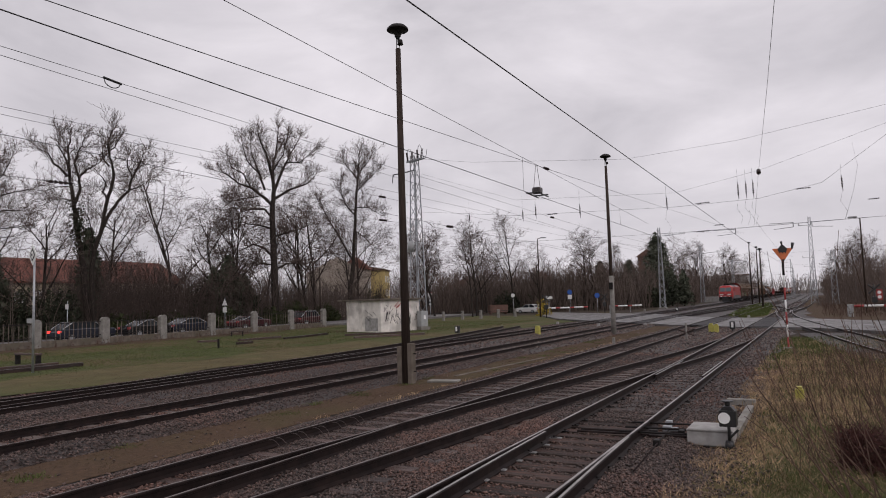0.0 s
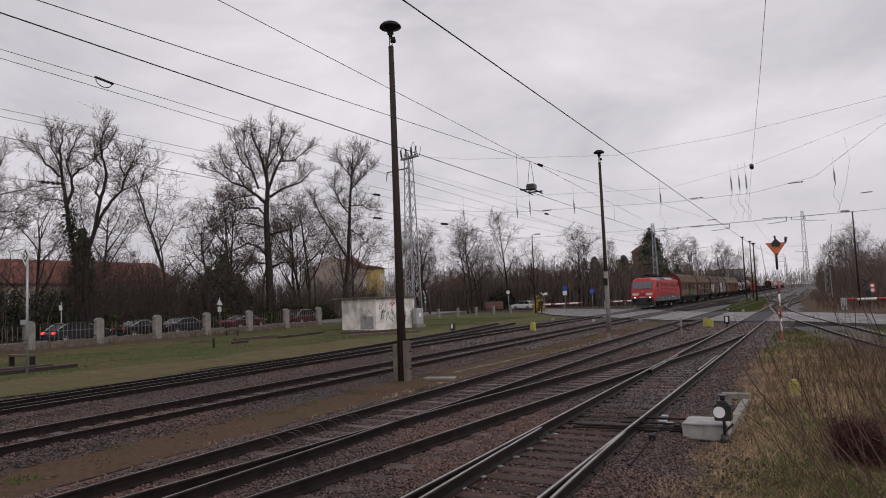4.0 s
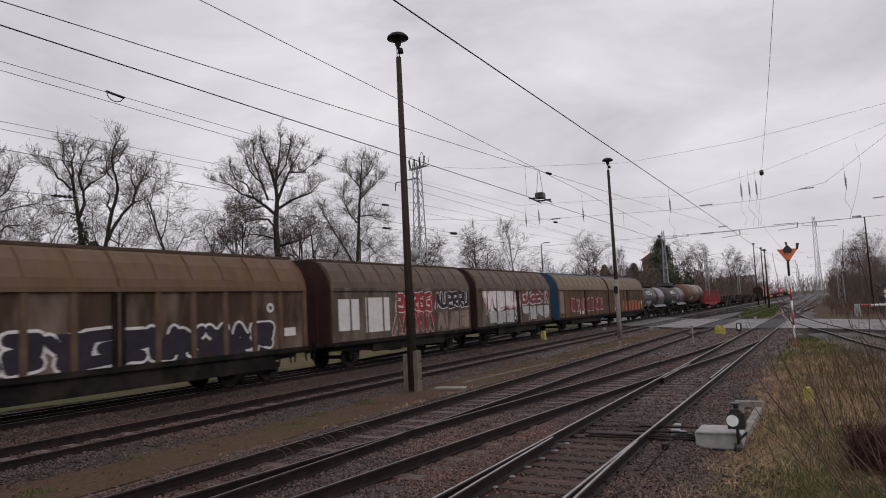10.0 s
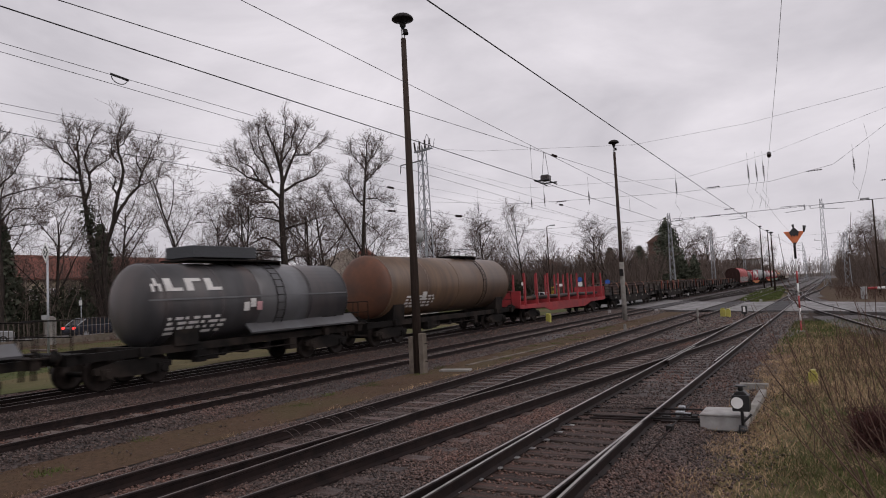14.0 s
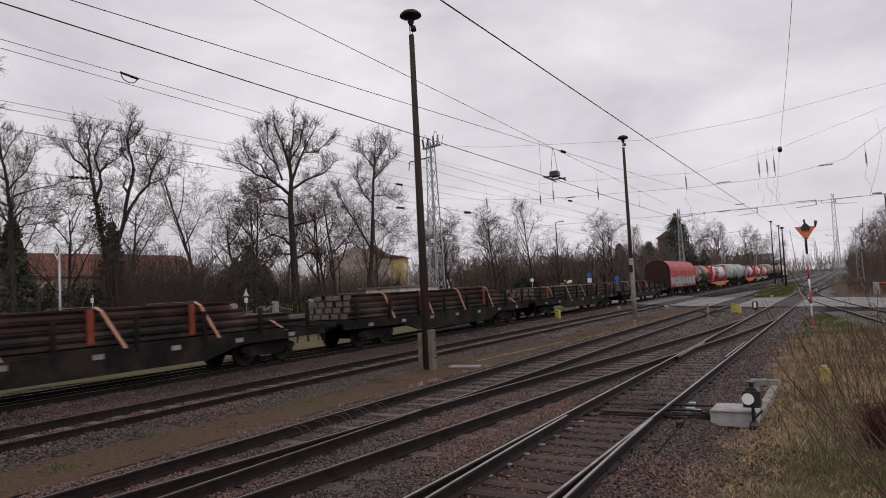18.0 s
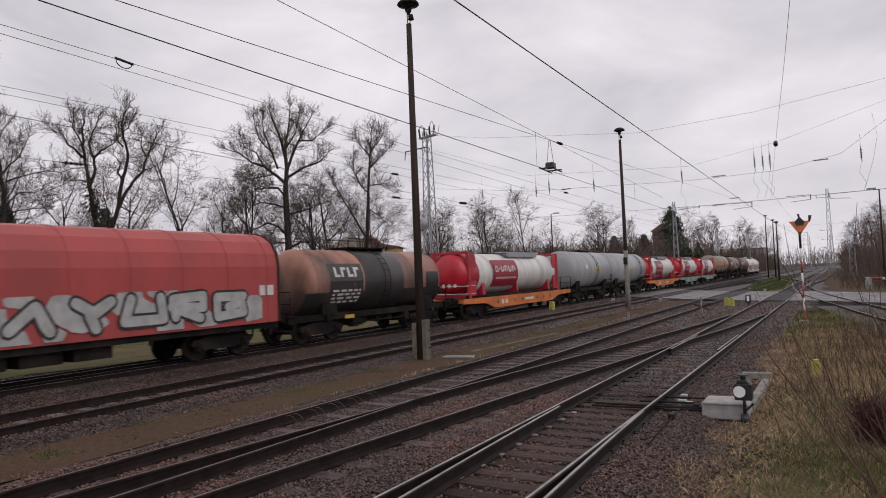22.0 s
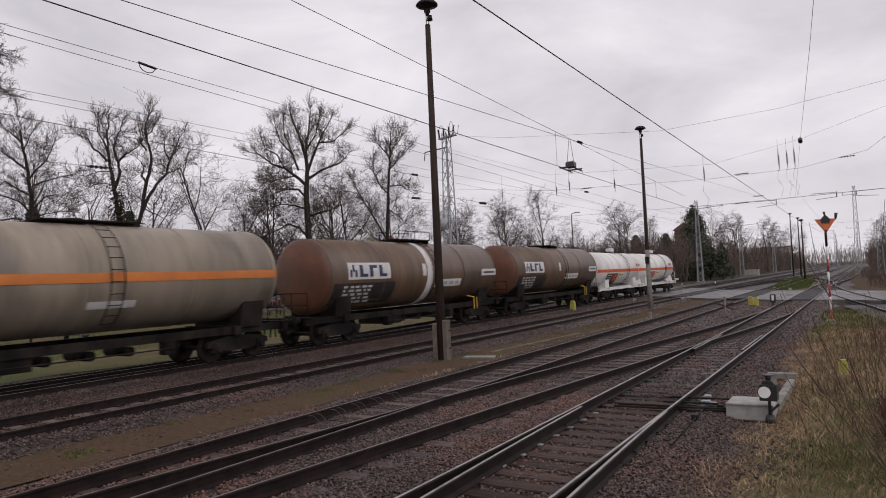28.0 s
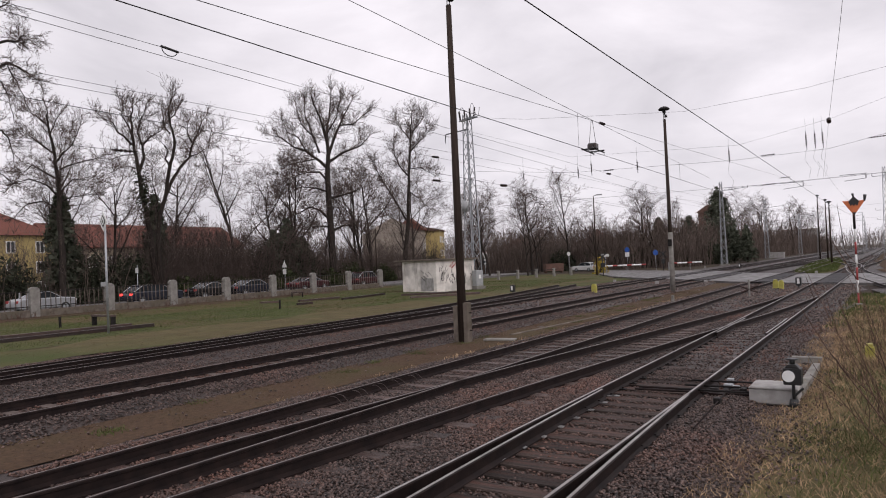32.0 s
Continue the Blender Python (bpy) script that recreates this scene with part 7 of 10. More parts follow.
# ---- houses ----
def house(x, y, turn, l, d, h, rh, wall, label, floors, cols, chimney=True, hip=False, gable=False):
    t = thing("house", label, "house", group="houses behind the street", m=pose(x, y, GROUND, 0, 0, turn))
    bm = bmesh.new()
    box(bm, -d / 2, d / 2, 0, l, -0.3, h)
    part("wall", bm, wall, t)
    bm = bmesh.new()
    o = 0.0 if gable else 0.5
    if hip:
        v = [bm.verts.new(p) for p in ((-d / 2 - o, -o, h), (d / 2 + o, -o, h), (d / 2 + o, l + o, h), (-d / 2 - o, l + o, h), (0, d / 2, h + rh), (0, l - d / 2, h + rh))]
        for f in ((0, 1, 4), (1, 2, 5, 4), (2, 3, 5), (3, 0, 4, 5), (3, 2, 1, 0)):
            bm.faces.new([v[i] for i in f])
    else:
        prism(bm, [(-d / 2 - o, h - 0.1), (d / 2 + o, h - 0.1), (d / 2 + o, h + 0.1), (0, h + rh), (-d / 2 - o, h + 0.1)], -o, l + o)
    rf = part("roof", bm, M_brickfar if rh < 3 else M_tile, t, "tiled roof")
    if gable:
        bm = bmesh.new()
        prism(bm, [(-d / 2, h - 0.2), (d / 2, h - 0.2), (d / 2, h + 0.05), (0, h + rh - 0.05), (-d / 2, h + 0.05)], -0.12, -0.004)
        part("gable", bm, wall, t)
    if chimney:
        for k in (0.3, 0.7):
            bm = bmesh.new()
            box(bm, -0.4, 0.4, l * k - 0.4, l * k + 0.4, h + rh * 0.4, h + rh + 1.0)
            part("chimney", bm, M_brickfar, rf)
    bm = bmesh.new()
    box(bm, d / 2 - 0.06, d / 2 + 0.03, -0.45, 0.45, -0.65, 0.65)
    glass = finish(bm, "pane", M_glass)
    bm = bmesh.new()
    outer = [(-0.56, -0.77), (0.56, -0.77), (0.56, 0.77), (-0.56, 0.77)]
    inner = [(-0.44, -0.67), (0.44, -0.67), (0.44, 0.67), (-0.44, 0.67)]
    rings = [[(d / 2 + h0, p[0], p[1]) for p in q] for h0, q in ((-0.05, outer), (0.06, outer), (0.06, inner), (-0.05, inner))]
    loft(bm, rings, True, False)
    fr = finish(bm, "window", M_white)
    bm = bmesh.new()
    box(bm, d / 2 - 0.05, d / 2 + 0.05, -0.05, 0.05, -0.67, 0.67)
    bar = finish(bm, "mullion", M_white)
    for f in range(floors):
        for c in range(cols):
            yy = l * (c + 0.5) / cols
            z = 1.7 + f * (h - 0.6) / floors
            wdw = piece("window", fr, t, pose(0, yy, z))
            piece("pane", glass, wdw, pose(0, 0, 0))
            piece("mullion", bar, wdw, pose(0, 0, 0))
    return t


house(-98, 18, 0, 28, 12, 8.4, 4.2, M_housey, "yellow-beige house with hipped red roof", 3, 8, True, True)
house(-98, 47, 0, 30, 12, 6.8, 3.7, M_house, "long pale house with red roof and white windows", 2, 11, False)
house(-85.8, 110.6, 37.8, 12, 12.4, 8.9, 3.4, M_houseg, "grey house with blank gable", 0, 0, False, False, True)
house(-94.7, 128.5, 25, 5, 6, 10.6, 3.0, M_houseg, "narrow grey house with red roof", 2, 2, False)
house(-95.7, 135.5, 25, 8, 8, 10.6, 1.0, M_housey, "yellow house near the crossing", 3, 3, False)
house(-92, 180, 25, 26, 12, 6.2, 3.0, M_brickfar, "dark brick building behind trees", 2, 7)
house(-75, 200, 25, 30, 12, 7.0, 3.2, M_house, "pale building behind trees", 2, 8)
house(-52.5, 244, 0, 7, 6.5, 16.0, 2.6, M_brickfar, "tall brick tower behind conifers", 4, 2, False)
house(-46, 560, 80, 26, 14, 15, 0.8, M_concl, "distant grey block of flats on the skyline", 4, 8, False)
bm = bmesh.new()
box(bm, -2.2, 2.2, -1.0, 1.0, -0.1, 2.6)
o = solo("red_kiosk", bm, M_redp, "red trackside container beyond the barrier", "container", bevel=0.03)
o.matrix_basis = pose(9.5, 84, GROUND, 0, 0, 20)

# ---- the goods train: y = 0 at the front of each vehicle, rails at z = 0, the side seen is at +x ----
T_red = mat("loco_red", (0.4066, 0.0235, 0.0211), (0.3363, 0.0188, 0.0172), 0.42, 1.5, stain=(0.20, 0.03, 0.025), stain_scale=0.5, stain_amount=0.45)
T_band = mat("loco_grey_band", (0.0918, 0.0952, 0.0986), (0.0714, 0.0734, 0.0762), 0.5, 2, stain=(0.06, 0.055, 0.05), stain_scale=1.1, stain_amount=0.5)
T_roof = mat("loco_roof_grey", (0.27, 0.285, 0.30), (0.21, 0.22, 0.235), 0.5, 2, stain=(0.11, 0.11, 0.11), stain_scale=0.8)
T_vent = mat("dark_vent", (0.075, 0.08, 0.085), (0.05, 0.052, 0.056), 0.6, 20)
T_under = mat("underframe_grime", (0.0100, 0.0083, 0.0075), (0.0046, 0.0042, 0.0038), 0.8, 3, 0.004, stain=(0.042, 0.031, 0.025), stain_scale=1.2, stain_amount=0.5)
T_wheel = mat("wheel_steel", (0.0338, 0.0261, 0.0225), (0.0158, 0.0126, 0.0117), 0.6, 6, metal=0.4)
T_lamp = mat("lit_headlamp", (1.0, 0.93, 0.85), (1.0, 0.93, 0.85), 0.3, 3, glow=1.6)
T_side = mat("brown_grimed_wall", (0.0654, 0.0394, 0.0257), (0.0398, 0.0241, 0.0169), 0.75, 1.3, 0.004, stain=(0.26, 0.20, 0.165), stain_scale=0.55, stain_amount=0.5, stretch=(1, 1.6, 0.55))
T_side2 = mat("grey_brown_wall", (0.0966, 0.0721, 0.0556), (0.0560, 0.0415, 0.0329), 0.75, 1.3, 0.004, stain=(0.30, 0.25, 0.21), stain_scale=0.7, stain_amount=0.4, stretch=(1, 1.6, 0.55))
T_side3 = mat("olive_brown_wall", (0.0985, 0.0651, 0.0321), (0.0626, 0.0396, 0.0212), 0.75, 1.2, 0.004, stain=(0.20, 0.09, 0.055), stain_scale=0.5, stain_amount=0.5, stretch=(1, 1.6, 0.55))
T_hood = mat("tan_wagon_roof", (0.1310, 0.0816, 0.0480), (0.0920, 0.0568, 0.0343), 0.60, 1.2, 0.003, stain=(0.12, 0.085, 0.065), stain_scale=0.7, stretch=(1, 2.5, 0.6))
T_hood2 = mat("olive_tan_wagon_roof", (0.190, 0.147, 0.094), (0.128, 0.098, 0.064), 0.60, 1.2, 0.003, stain=(0.13, 0.10, 0.085), stain_scale=0.7, stretch=(1, 2.5, 0.6))
T_post = mat("worn_brown_post", (0.118, 0.076, 0.050), (0.075, 0.048, 0.033), 0.7, 2, 0.003, stain=(0.05, 0.033, 0.025), stain_scale=0.9, stretch=(1, 1, 0.5))
T_barrel = mat("grey_brown_roof_sheet", (0.125, 0.090, 0.070), (0.080, 0.057, 0.046), 0.62, 1.3, 0.003, stain=(0.065, 0.045, 0.038), stain_scale=0.6, stretch=(1, 1.6, 0.55))
T_rib = mat("wall_rib", (0.0690, 0.0452, 0.0319), (0.0450, 0.0290, 0.0220), 0.7, 3)
T_endred = mat("dull_red_end", (0.20, 0.030, 0.028), (0.125, 0.02, 0.02), 0.6, 1.5, stain=(0.06, 0.02, 0.02), stain_scale=0.6)
T_endbrown = mat("dark_brown_end", (0.0480, 0.0228, 0.0192), (0.0280, 0.0144, 0.0126), 0.7, 1.5)
T_endblue = mat("blue_end", (0.0279, 0.0806, 0.1457), (0.0217, 0.0558, 0.1023), 0.6, 1.5, stain=(0.04, 0.06, 0.08), stain_scale=0.7)
T_tankdk = mat("charcoal_tank", (0.0468, 0.0457, 0.0484), (0.0264, 0.0253, 0.0270), 0.42, 1.0, stain=(0.115, 0.085, 0.075), stain_scale=0.45, stain_amount=0.55, stretch=(1, 1.5, 0.5))
T_tanksh = mat("steel_jacket", (0.1302, 0.1333, 0.1395), (0.0837, 0.0837, 0.0868), 0.35, 0.8, metal=0.25, stain=(0.09, 0.085, 0.085), stain_scale=0.6, stretch=(1, 1.2, 0.4))
T_tankbr = mat("brown_tank", (0.1528, 0.0941, 0.0562), (0.0986, 0.0621, 0.0392), 0.42, 0.8, stain=(0.048, 0.033, 0.028), stain_scale=0.5, stain_amount=0.6, stretch=(1, 2.2, 0.35))
T_tankrust = mat("rust_brown_tank_end", (0.1485, 0.0558, 0.0252), (0.0855, 0.0342, 0.0180), 0.55, 1.0, stain=(0.045, 0.03, 0.025), stain_scale=0.8)
T_tankpk = mat("faded_salmon_tank", (0.4070, 0.1925, 0.1320), (0.2970, 0.1375, 0.0990), 0.5, 0.8, stain=(0.045, 0.036, 0.033), stain_scale=0.5, stain_amount=0.85, stretch=(1, 1.2, 0.6))
T_tankbk = mat("black_tank_jacket", (0.034, 0.030, 0.029), (0.020, 0.018, 0.018), 0.4, 1.0, stain=(0.075, 0.058, 0.05), stain_scale=0.6, stain_amount=0.4)
T_tankgr = mat("pale_grey_tank", (0.345, 0.365, 0.375), (0.285, 0.30, 0.31), 0.42, 0.6, stain=(0.20, 0.195, 0.18), stain_scale=0.5, stain_amount=0.5, stretch=(1, 2.5, 0.35))
T_tanktn = mat("khaki_gas_tank", (0.3185, 0.2665, 0.2015), (0.2275, 0.1885, 0.143), 0.5, 0.6, stain=(0.085, 0.066, 0.052), stain_scale=0.45, stain_amount=0.6, stretch=(1, 2.2, 0.45))
T_tankwh = mat("white_gas_tank", (0.7560, 0.7452, 0.7236), (0.6480, 0.6318, 0.6048), 0.42, 0.6, stain=(0.36, 0.32, 0.28), stain_scale=0.5, stain_amount=0.4, stretch=(1, 2.2, 0.45))
T_stripe = mat("orange_stripe", (0.60, 0.19, 0.035), (0.46, 0.14, 0.03), 0.5, 1.5)
T_stripe2 = mat("red_orange_stripe", (0.62, 0.115, 0.03), (0.54, 0.095, 0.026), 0.5, 1.5)
T_cred = mat("container_red", (0.42, 0.018, 0.032), (0.32, 0.014, 0.026), 0.45, 1.5, stain=(0.18, 0.02, 0.03), stain_scale=0.8, stain_amount=0.4)
T_dome = mat("container_dome_red", (0.47, 0.014, 0.028), (0.37, 0.011, 0.022), 0.35, 1.5)
T_cwhite = mat("container_white", (0.6670, 0.6555, 0.6268), (0.5520, 0.5347, 0.5060), 0.4, 0.8, stain=(0.30, 0.27, 0.24), stain_scale=0.6, stain_amount=0.5, stretch=(1, 2.5, 0.4))
T_panel = mat("crimson_panel", (0.27, 0.012, 0.030), (0.225, 0.010, 0.026), 0.45, 2)
T_forange = mat("orange_wagon_sill", (0.6380, 0.1870, 0.0385), (0.5060, 0.1375, 0.0308), 0.55, 1.5, stain=(0.22, 0.08, 0.03), stain_scale=1.0, stain_amount=0.5)
T_fgreen = mat("pale_green_wagon_sill", (0.22, 0.33, 0.245), (0.165, 0.25, 0.19), 0.6, 1.5, stain=(0.09, 0.10, 0.08), stain_scale=1.0, stain_amount=0.5)
T_stake = mat("red_wagon_paint", (0.33, 0.030, 0.034), (0.235, 0.022, 0.026), 0.55, 1.5, stain=(0.10, 0.02, 0.02), stain_scale=1.0)
T_cov = mat("red_hood_sheet", (0.4140, 0.0638, 0.0562), (0.3335, 0.0495, 0.0450), 0.5, 1.0, stain=(0.20, 0.045, 0.04), stain_scale=0.5, stretch=(1, 1.5, 0.5))
T_steel = mat("rolled_steel_load", (0.0318, 0.0267, 0.0244), (0.0185, 0.0152, 0.0144), 0.6, 1.5, metal=0.3, stain=(0.12, 0.075, 0.055), stain_scale=0.6, stain_amount=0.6, random_value=0.35)
T_steelr = mat("rust_filmed_steel", (0.0372, 0.0198, 0.0168), (0.0180, 0.0114, 0.0108), 0.65, 1.5, metal=0.2, stain=(0.10, 0.060, 0.048), stain_scale=0.6, stain_amount=0.5, random_value=0.35)
T_steelend = mat("cut_steel_end", (0.1470, 0.1287, 0.1116), (0.0840, 0.0660, 0.0558), 0.5, 6, metal=0.3)
T_strap = mat("salmon_load_strap", (0.4960, 0.2700, 0.1950), (0.4000, 0.2025, 0.1425), 0.7, 4)
T_strapr = mat("red_edge_guard", (0.22, 0.05, 0.03), (0.14, 0.035, 0.024), 0.6, 4)
T_silver = mat("silver_spray", (0.42, 0.42, 0.41), (0.29, 0.29, 0.28), 0.6, 2)
T_whites = mat("white_spray", (0.66, 0.63, 0.62), (0.48, 0.46, 0.45), 0.7, 2)
T_pinks = mat("pink_spray", (0.52, 0.30, 0.31), (0.40, 0.22, 0.23), 0.7, 2)
T_darks = mat("violet_black_spray", (0.035, 0.028, 0.040), (0.022, 0.018, 0.026), 0.7, 2)
T_greens = mat("green_spray", (0.055, 0.235, 0.10), (0.045, 0.14, 0.065), 0.7, 1.5)
T_reds = mat("red_spray_fill", (0.30, 0.045, 0.035), (0.20, 0.03, 0.028), 0.7, 2)
T_oranges = mat("rust_orange_spray", (0.34, 0.105, 0.055), (0.25, 0.075, 0.04), 0.7, 1.5)
T_maroons = mat("maroon_spray", (0.185, 0.055, 0.055), (0.135, 0.04, 0.042), 0.7, 1.5)
T_tans = mat("beige_smear", (0.2475, 0.1944, 0.1575), (0.1800, 0.1368, 0.1085), 0.75, 1.3)
T_label = mat("white_stencil_plate", (0.60, 0.59, 0.57), (0.50, 0.49, 0.47), 0.6, 3)
T_navy = mat("dark_navy_mark", (0.018, 0.026, 0.075), (0.013, 0.019, 0.055), 0.5, 2)
T_warn = mat("yellow_plate", (0.55, 0.36, 0.05), (0.45, 0.29, 0.04), 0.6, 3)
TR = Matrix.Identity(4)


def wheel_mesh():
    bm = bmesh.new()
    prof = [(-0.07, 0.0), (-0.07, 0.12), (-0.03, 0.14), (-0.02, 0.38), (-0.065, 0.40), (-0.065, 0.46), (0.04, 0.465), (0.065, 0.49), (0.075, 0.40), (0.03, 0.38), (0.02, 0.14), (0.07, 0.12), (0.07, 0.0)]
    n = 22
    rings = [[(a, r * math.cos(2 * math.pi * i / n), r * math.sin(2 * math.pi * i / n)) for i in range(n)] for a, r in prof]
    loft(bm, rings)
    return finish(bm, "wheel", T_wheel)


WHEEL = wheel_mesh()


def buffer_mesh():
    bm = bmesh.new()
    n = 14
    rings = [[(r * math.cos(2 * math.pi * i / n), y, r * math.sin(2 * math.pi * i / n)) for i in range(n)] for y, r in ((0.0, 0.001), (0.0, 0.22), (0.04, 0.23), (0.05, 0.08), (0.30, 0.08), (0.31, 0.13), (0.62, 0.13))]
    loft(bm, rings)
    return finish(bm, "buffer", T_under)


BUFFER = buffer_mesh()


def bogie_frame_mesh(base):
    bm = bmesh.new()
    h = base / 2
    for sx in (-1, 1):
        x = sx * 1.02
        prism(bm, [(-h - 0.35, 0.50), (-h - 0.35, 0.66), (-0.5, 0.80), (0.5, 0.80), (h + 0.35, 0.66), (h + 0.35, 0.50), (0.45, 0.34), (-0.45, 0.34)], x - 0.06, x + 0.06, 'X')
        for y in (-h, h):
            box(bm, x - 0.13, x + 0.13, y - 0.17, y + 0.17, 0.33, 0.62)
            tube(bm, (x + sx * 0.13, y, 0.46), (x + sx * 0.20, y, 0.46), 0.12, 0.10, 10)
        for k in range(5):
            tube(bm, (x, -0.28 + k * 0.14, 0.36), (x, -0.28 + k * 0.14, 0.62), 0.06, 0.06, 8)
    box(bm, -1.0, 1.0, -0.22, 0.22, 0.48, 0.90)
    for y in (-h, h):
        tube(bm, (-0.7, y, 0.46), (0.7, y, 0.46), 0.08, 0.08, 8)
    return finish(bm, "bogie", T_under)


BOGIE = bogie_frame_mesh(1.8)
BOGIE_L = bogie_frame_mesh(2.6)


def bogie(parent, y, base=1.8):
    b = piece("bogie", BOGIE if base < 2 else BOGIE_L, parent, pose(0, y, 0))
    for dy in (-base / 2, base / 2):
        for sx in (-1, 1):
            piece("wheel", WHEEL, b, pose(sx * 0.76, dy, 0.46, 0, 0, 0 if sx < 0 else 180))
    return b


def axle(parent, y):
    bm = bmesh.new()
    tube(bm, (-0.75, 0, 0.46), (0.75, 0, 0.46), 0.08, 0.08, 8)
    for sx in (-1, 1):
        x = sx * 1.02
        box(bm, x - 0.12, x + 0.12, -0.15, 0.15, 0.32, 0.60)
        prism(bm, [(-0.75, 0.78), (-0.72, 0.86), (0.72, 0.86), (0.75, 0.78), (0.2, 0.62), (-0.2, 0.62)], x - 0.05, x + 0.05, 'X')
        box(bm, x - 0.07, x + 0.07, -0.32, -0.2, 0.4, 1.0)
        box(bm, x - 0.07, x + 0.07, 0.2, 0.32, 0.4, 1.0)
    b = part("axle_guard", bm, T_under, parent)
    b.matrix_basis = pose(0, y, 0)
    for sx in (-1, 1):
        piece("wheel", WHEEL, b, pose(sx * 0.76, 0, 0.46, 0, 0, 0 if sx < 0 else 180))


def ends(parent, length, z=1.05):
    for y, a in ((-0.6, 0), (length + 0.6, 180)):
        for x in (-0.875, 0.875):
            piece("buffer", BUFFER, parent, pose(x, y, z, 0, 0, a))
    bm = bmesh.new()
    for y in (-0.3, length + 0.3):
        box(bm, -0.06, 0.06, y - 0.32, y + 0.32, 0.92, 1.08)
        tube(bm, (-0.25, y, 0.98), (-0.3, y, 0.45), 0.03, 0.03, 6)
        tube(bm, (0.25, y, 0.98), (0.3, y, 0.5), 0.03, 0.03, 6)
    part("coupling", bm, T_under, parent)


def plate(parent, name, x, y0, y1, z0, z1, material, label=""):
    bm = bmesh.new()
    box(bm, x, x + 0.012, y0, y1, z0, z1)
    return part(name, bm, material, parent, label)


def ribbon(bm, pts, w, x):
    """A flat rounded stroke in the y-z plane at x."""
    for (a, b) in zip(pts, pts[1:]):
        dy, dz = b[0] - a[0], b[1] - a[1]
        l = math.hypot(dy, dz) or 1
        ny, nz = -dz / l * w, dy / l * w
        x += 0.0005
        vs = [bm.verts.new((x, a[0] + ny, a[1] + nz)), bm.verts.new((x, a[0] - ny, a[1] - nz)), bm.verts.new((x, b[0] - ny, b[1] - nz)), bm.verts.new((x, b[0] + ny, b[1] + nz))]
        bm.faces.new(vs)
    for i, p in enumerate(pts):
        bm.faces.new([bm.verts.new((x + 0.0004 * (i + 1), p[0] + w * math.cos(k * 0.7854), p[1] + w * math.sin(k * 0.7854))) for k in range(8)])


def spray(parent, y0, y1, z0, z1, x, letters, fill, outline, seed, weight=0.26, label="bubble-letter spray paint"):
    """Unreadable bubble lettering sprayed on a wall."""
    r = random.Random(seed)
    cell = (y1 - y0) / letters
    w = min(cell, z1 - z0) * weight
    for i in range(letters):
        bo, bi = bmesh.new(), bmesh.new()
        c = y0 + cell * (i + 0.5)
        lo, hi = z0 + w, z1 - w
        l, rr = c - cell * 0.34, c + cell * 0.34
        kind = r.randrange(6)
        mid = (lo + hi) / 2
        pts = [[(l, hi), (rr, hi), (rr, mid), (l, mid), (l, lo), (rr, lo)], [(l, lo), (l, hi), (rr, hi), (rr, mid), (l, mid), (rr, lo)], [(l, hi), (l, lo), (rr, lo), (rr, hi)],
               [(rr, hi), (l, hi), (l, lo), (rr, lo), (rr, mid), (c, mid)], [(l, lo), (c, hi), (rr, lo), (c + cell * 0.1, mid - 0.1)], [(l, hi), (c, mid), (rr, hi), (c, mid), (c, lo)]][kind]
        pts = [(a + r.uniform(-0.08, 0.08) * cell, b + r.uniform(-0.06, 0.06) * (z1 - z0)) for a, b in pts]
        ribbon(bo, pts, w, x + 0.004 + i * 0.0001)
        ribbon(bi, pts, w * 0.66, x + 0.013 + i * 0.0001)
        lt = part("sprayed_letter", bo, outline, parent, label)
        part("letter_fill", bi, fill, lt)


def smear(parent, y0, y1, z0, z1, x, n, material, seed, label="faded spray patches"):
    r = random.Random(seed)
    for i in range(n):
        bm = bmesh.new()
        cy, cz = r.uniform(y0, y1), r.uniform(z0, z1)
        ry, rz = r.uniform(0.25, 0.7), r.uniform(0.25, 0.55)
        bm.faces.new([bm.verts.new((x + 0.003 + i * 0.0004, min(max(cy + ry * math.cos(k * 0.449) * r.uniform(0.7, 1.1), y0), y1), min(max(cz + rz * math.sin(k * 0.449) * r.uniform(0.7, 1.1), z0), z1))) for k in range(14)])
        part("spray_patch", bm, material, parent, label)


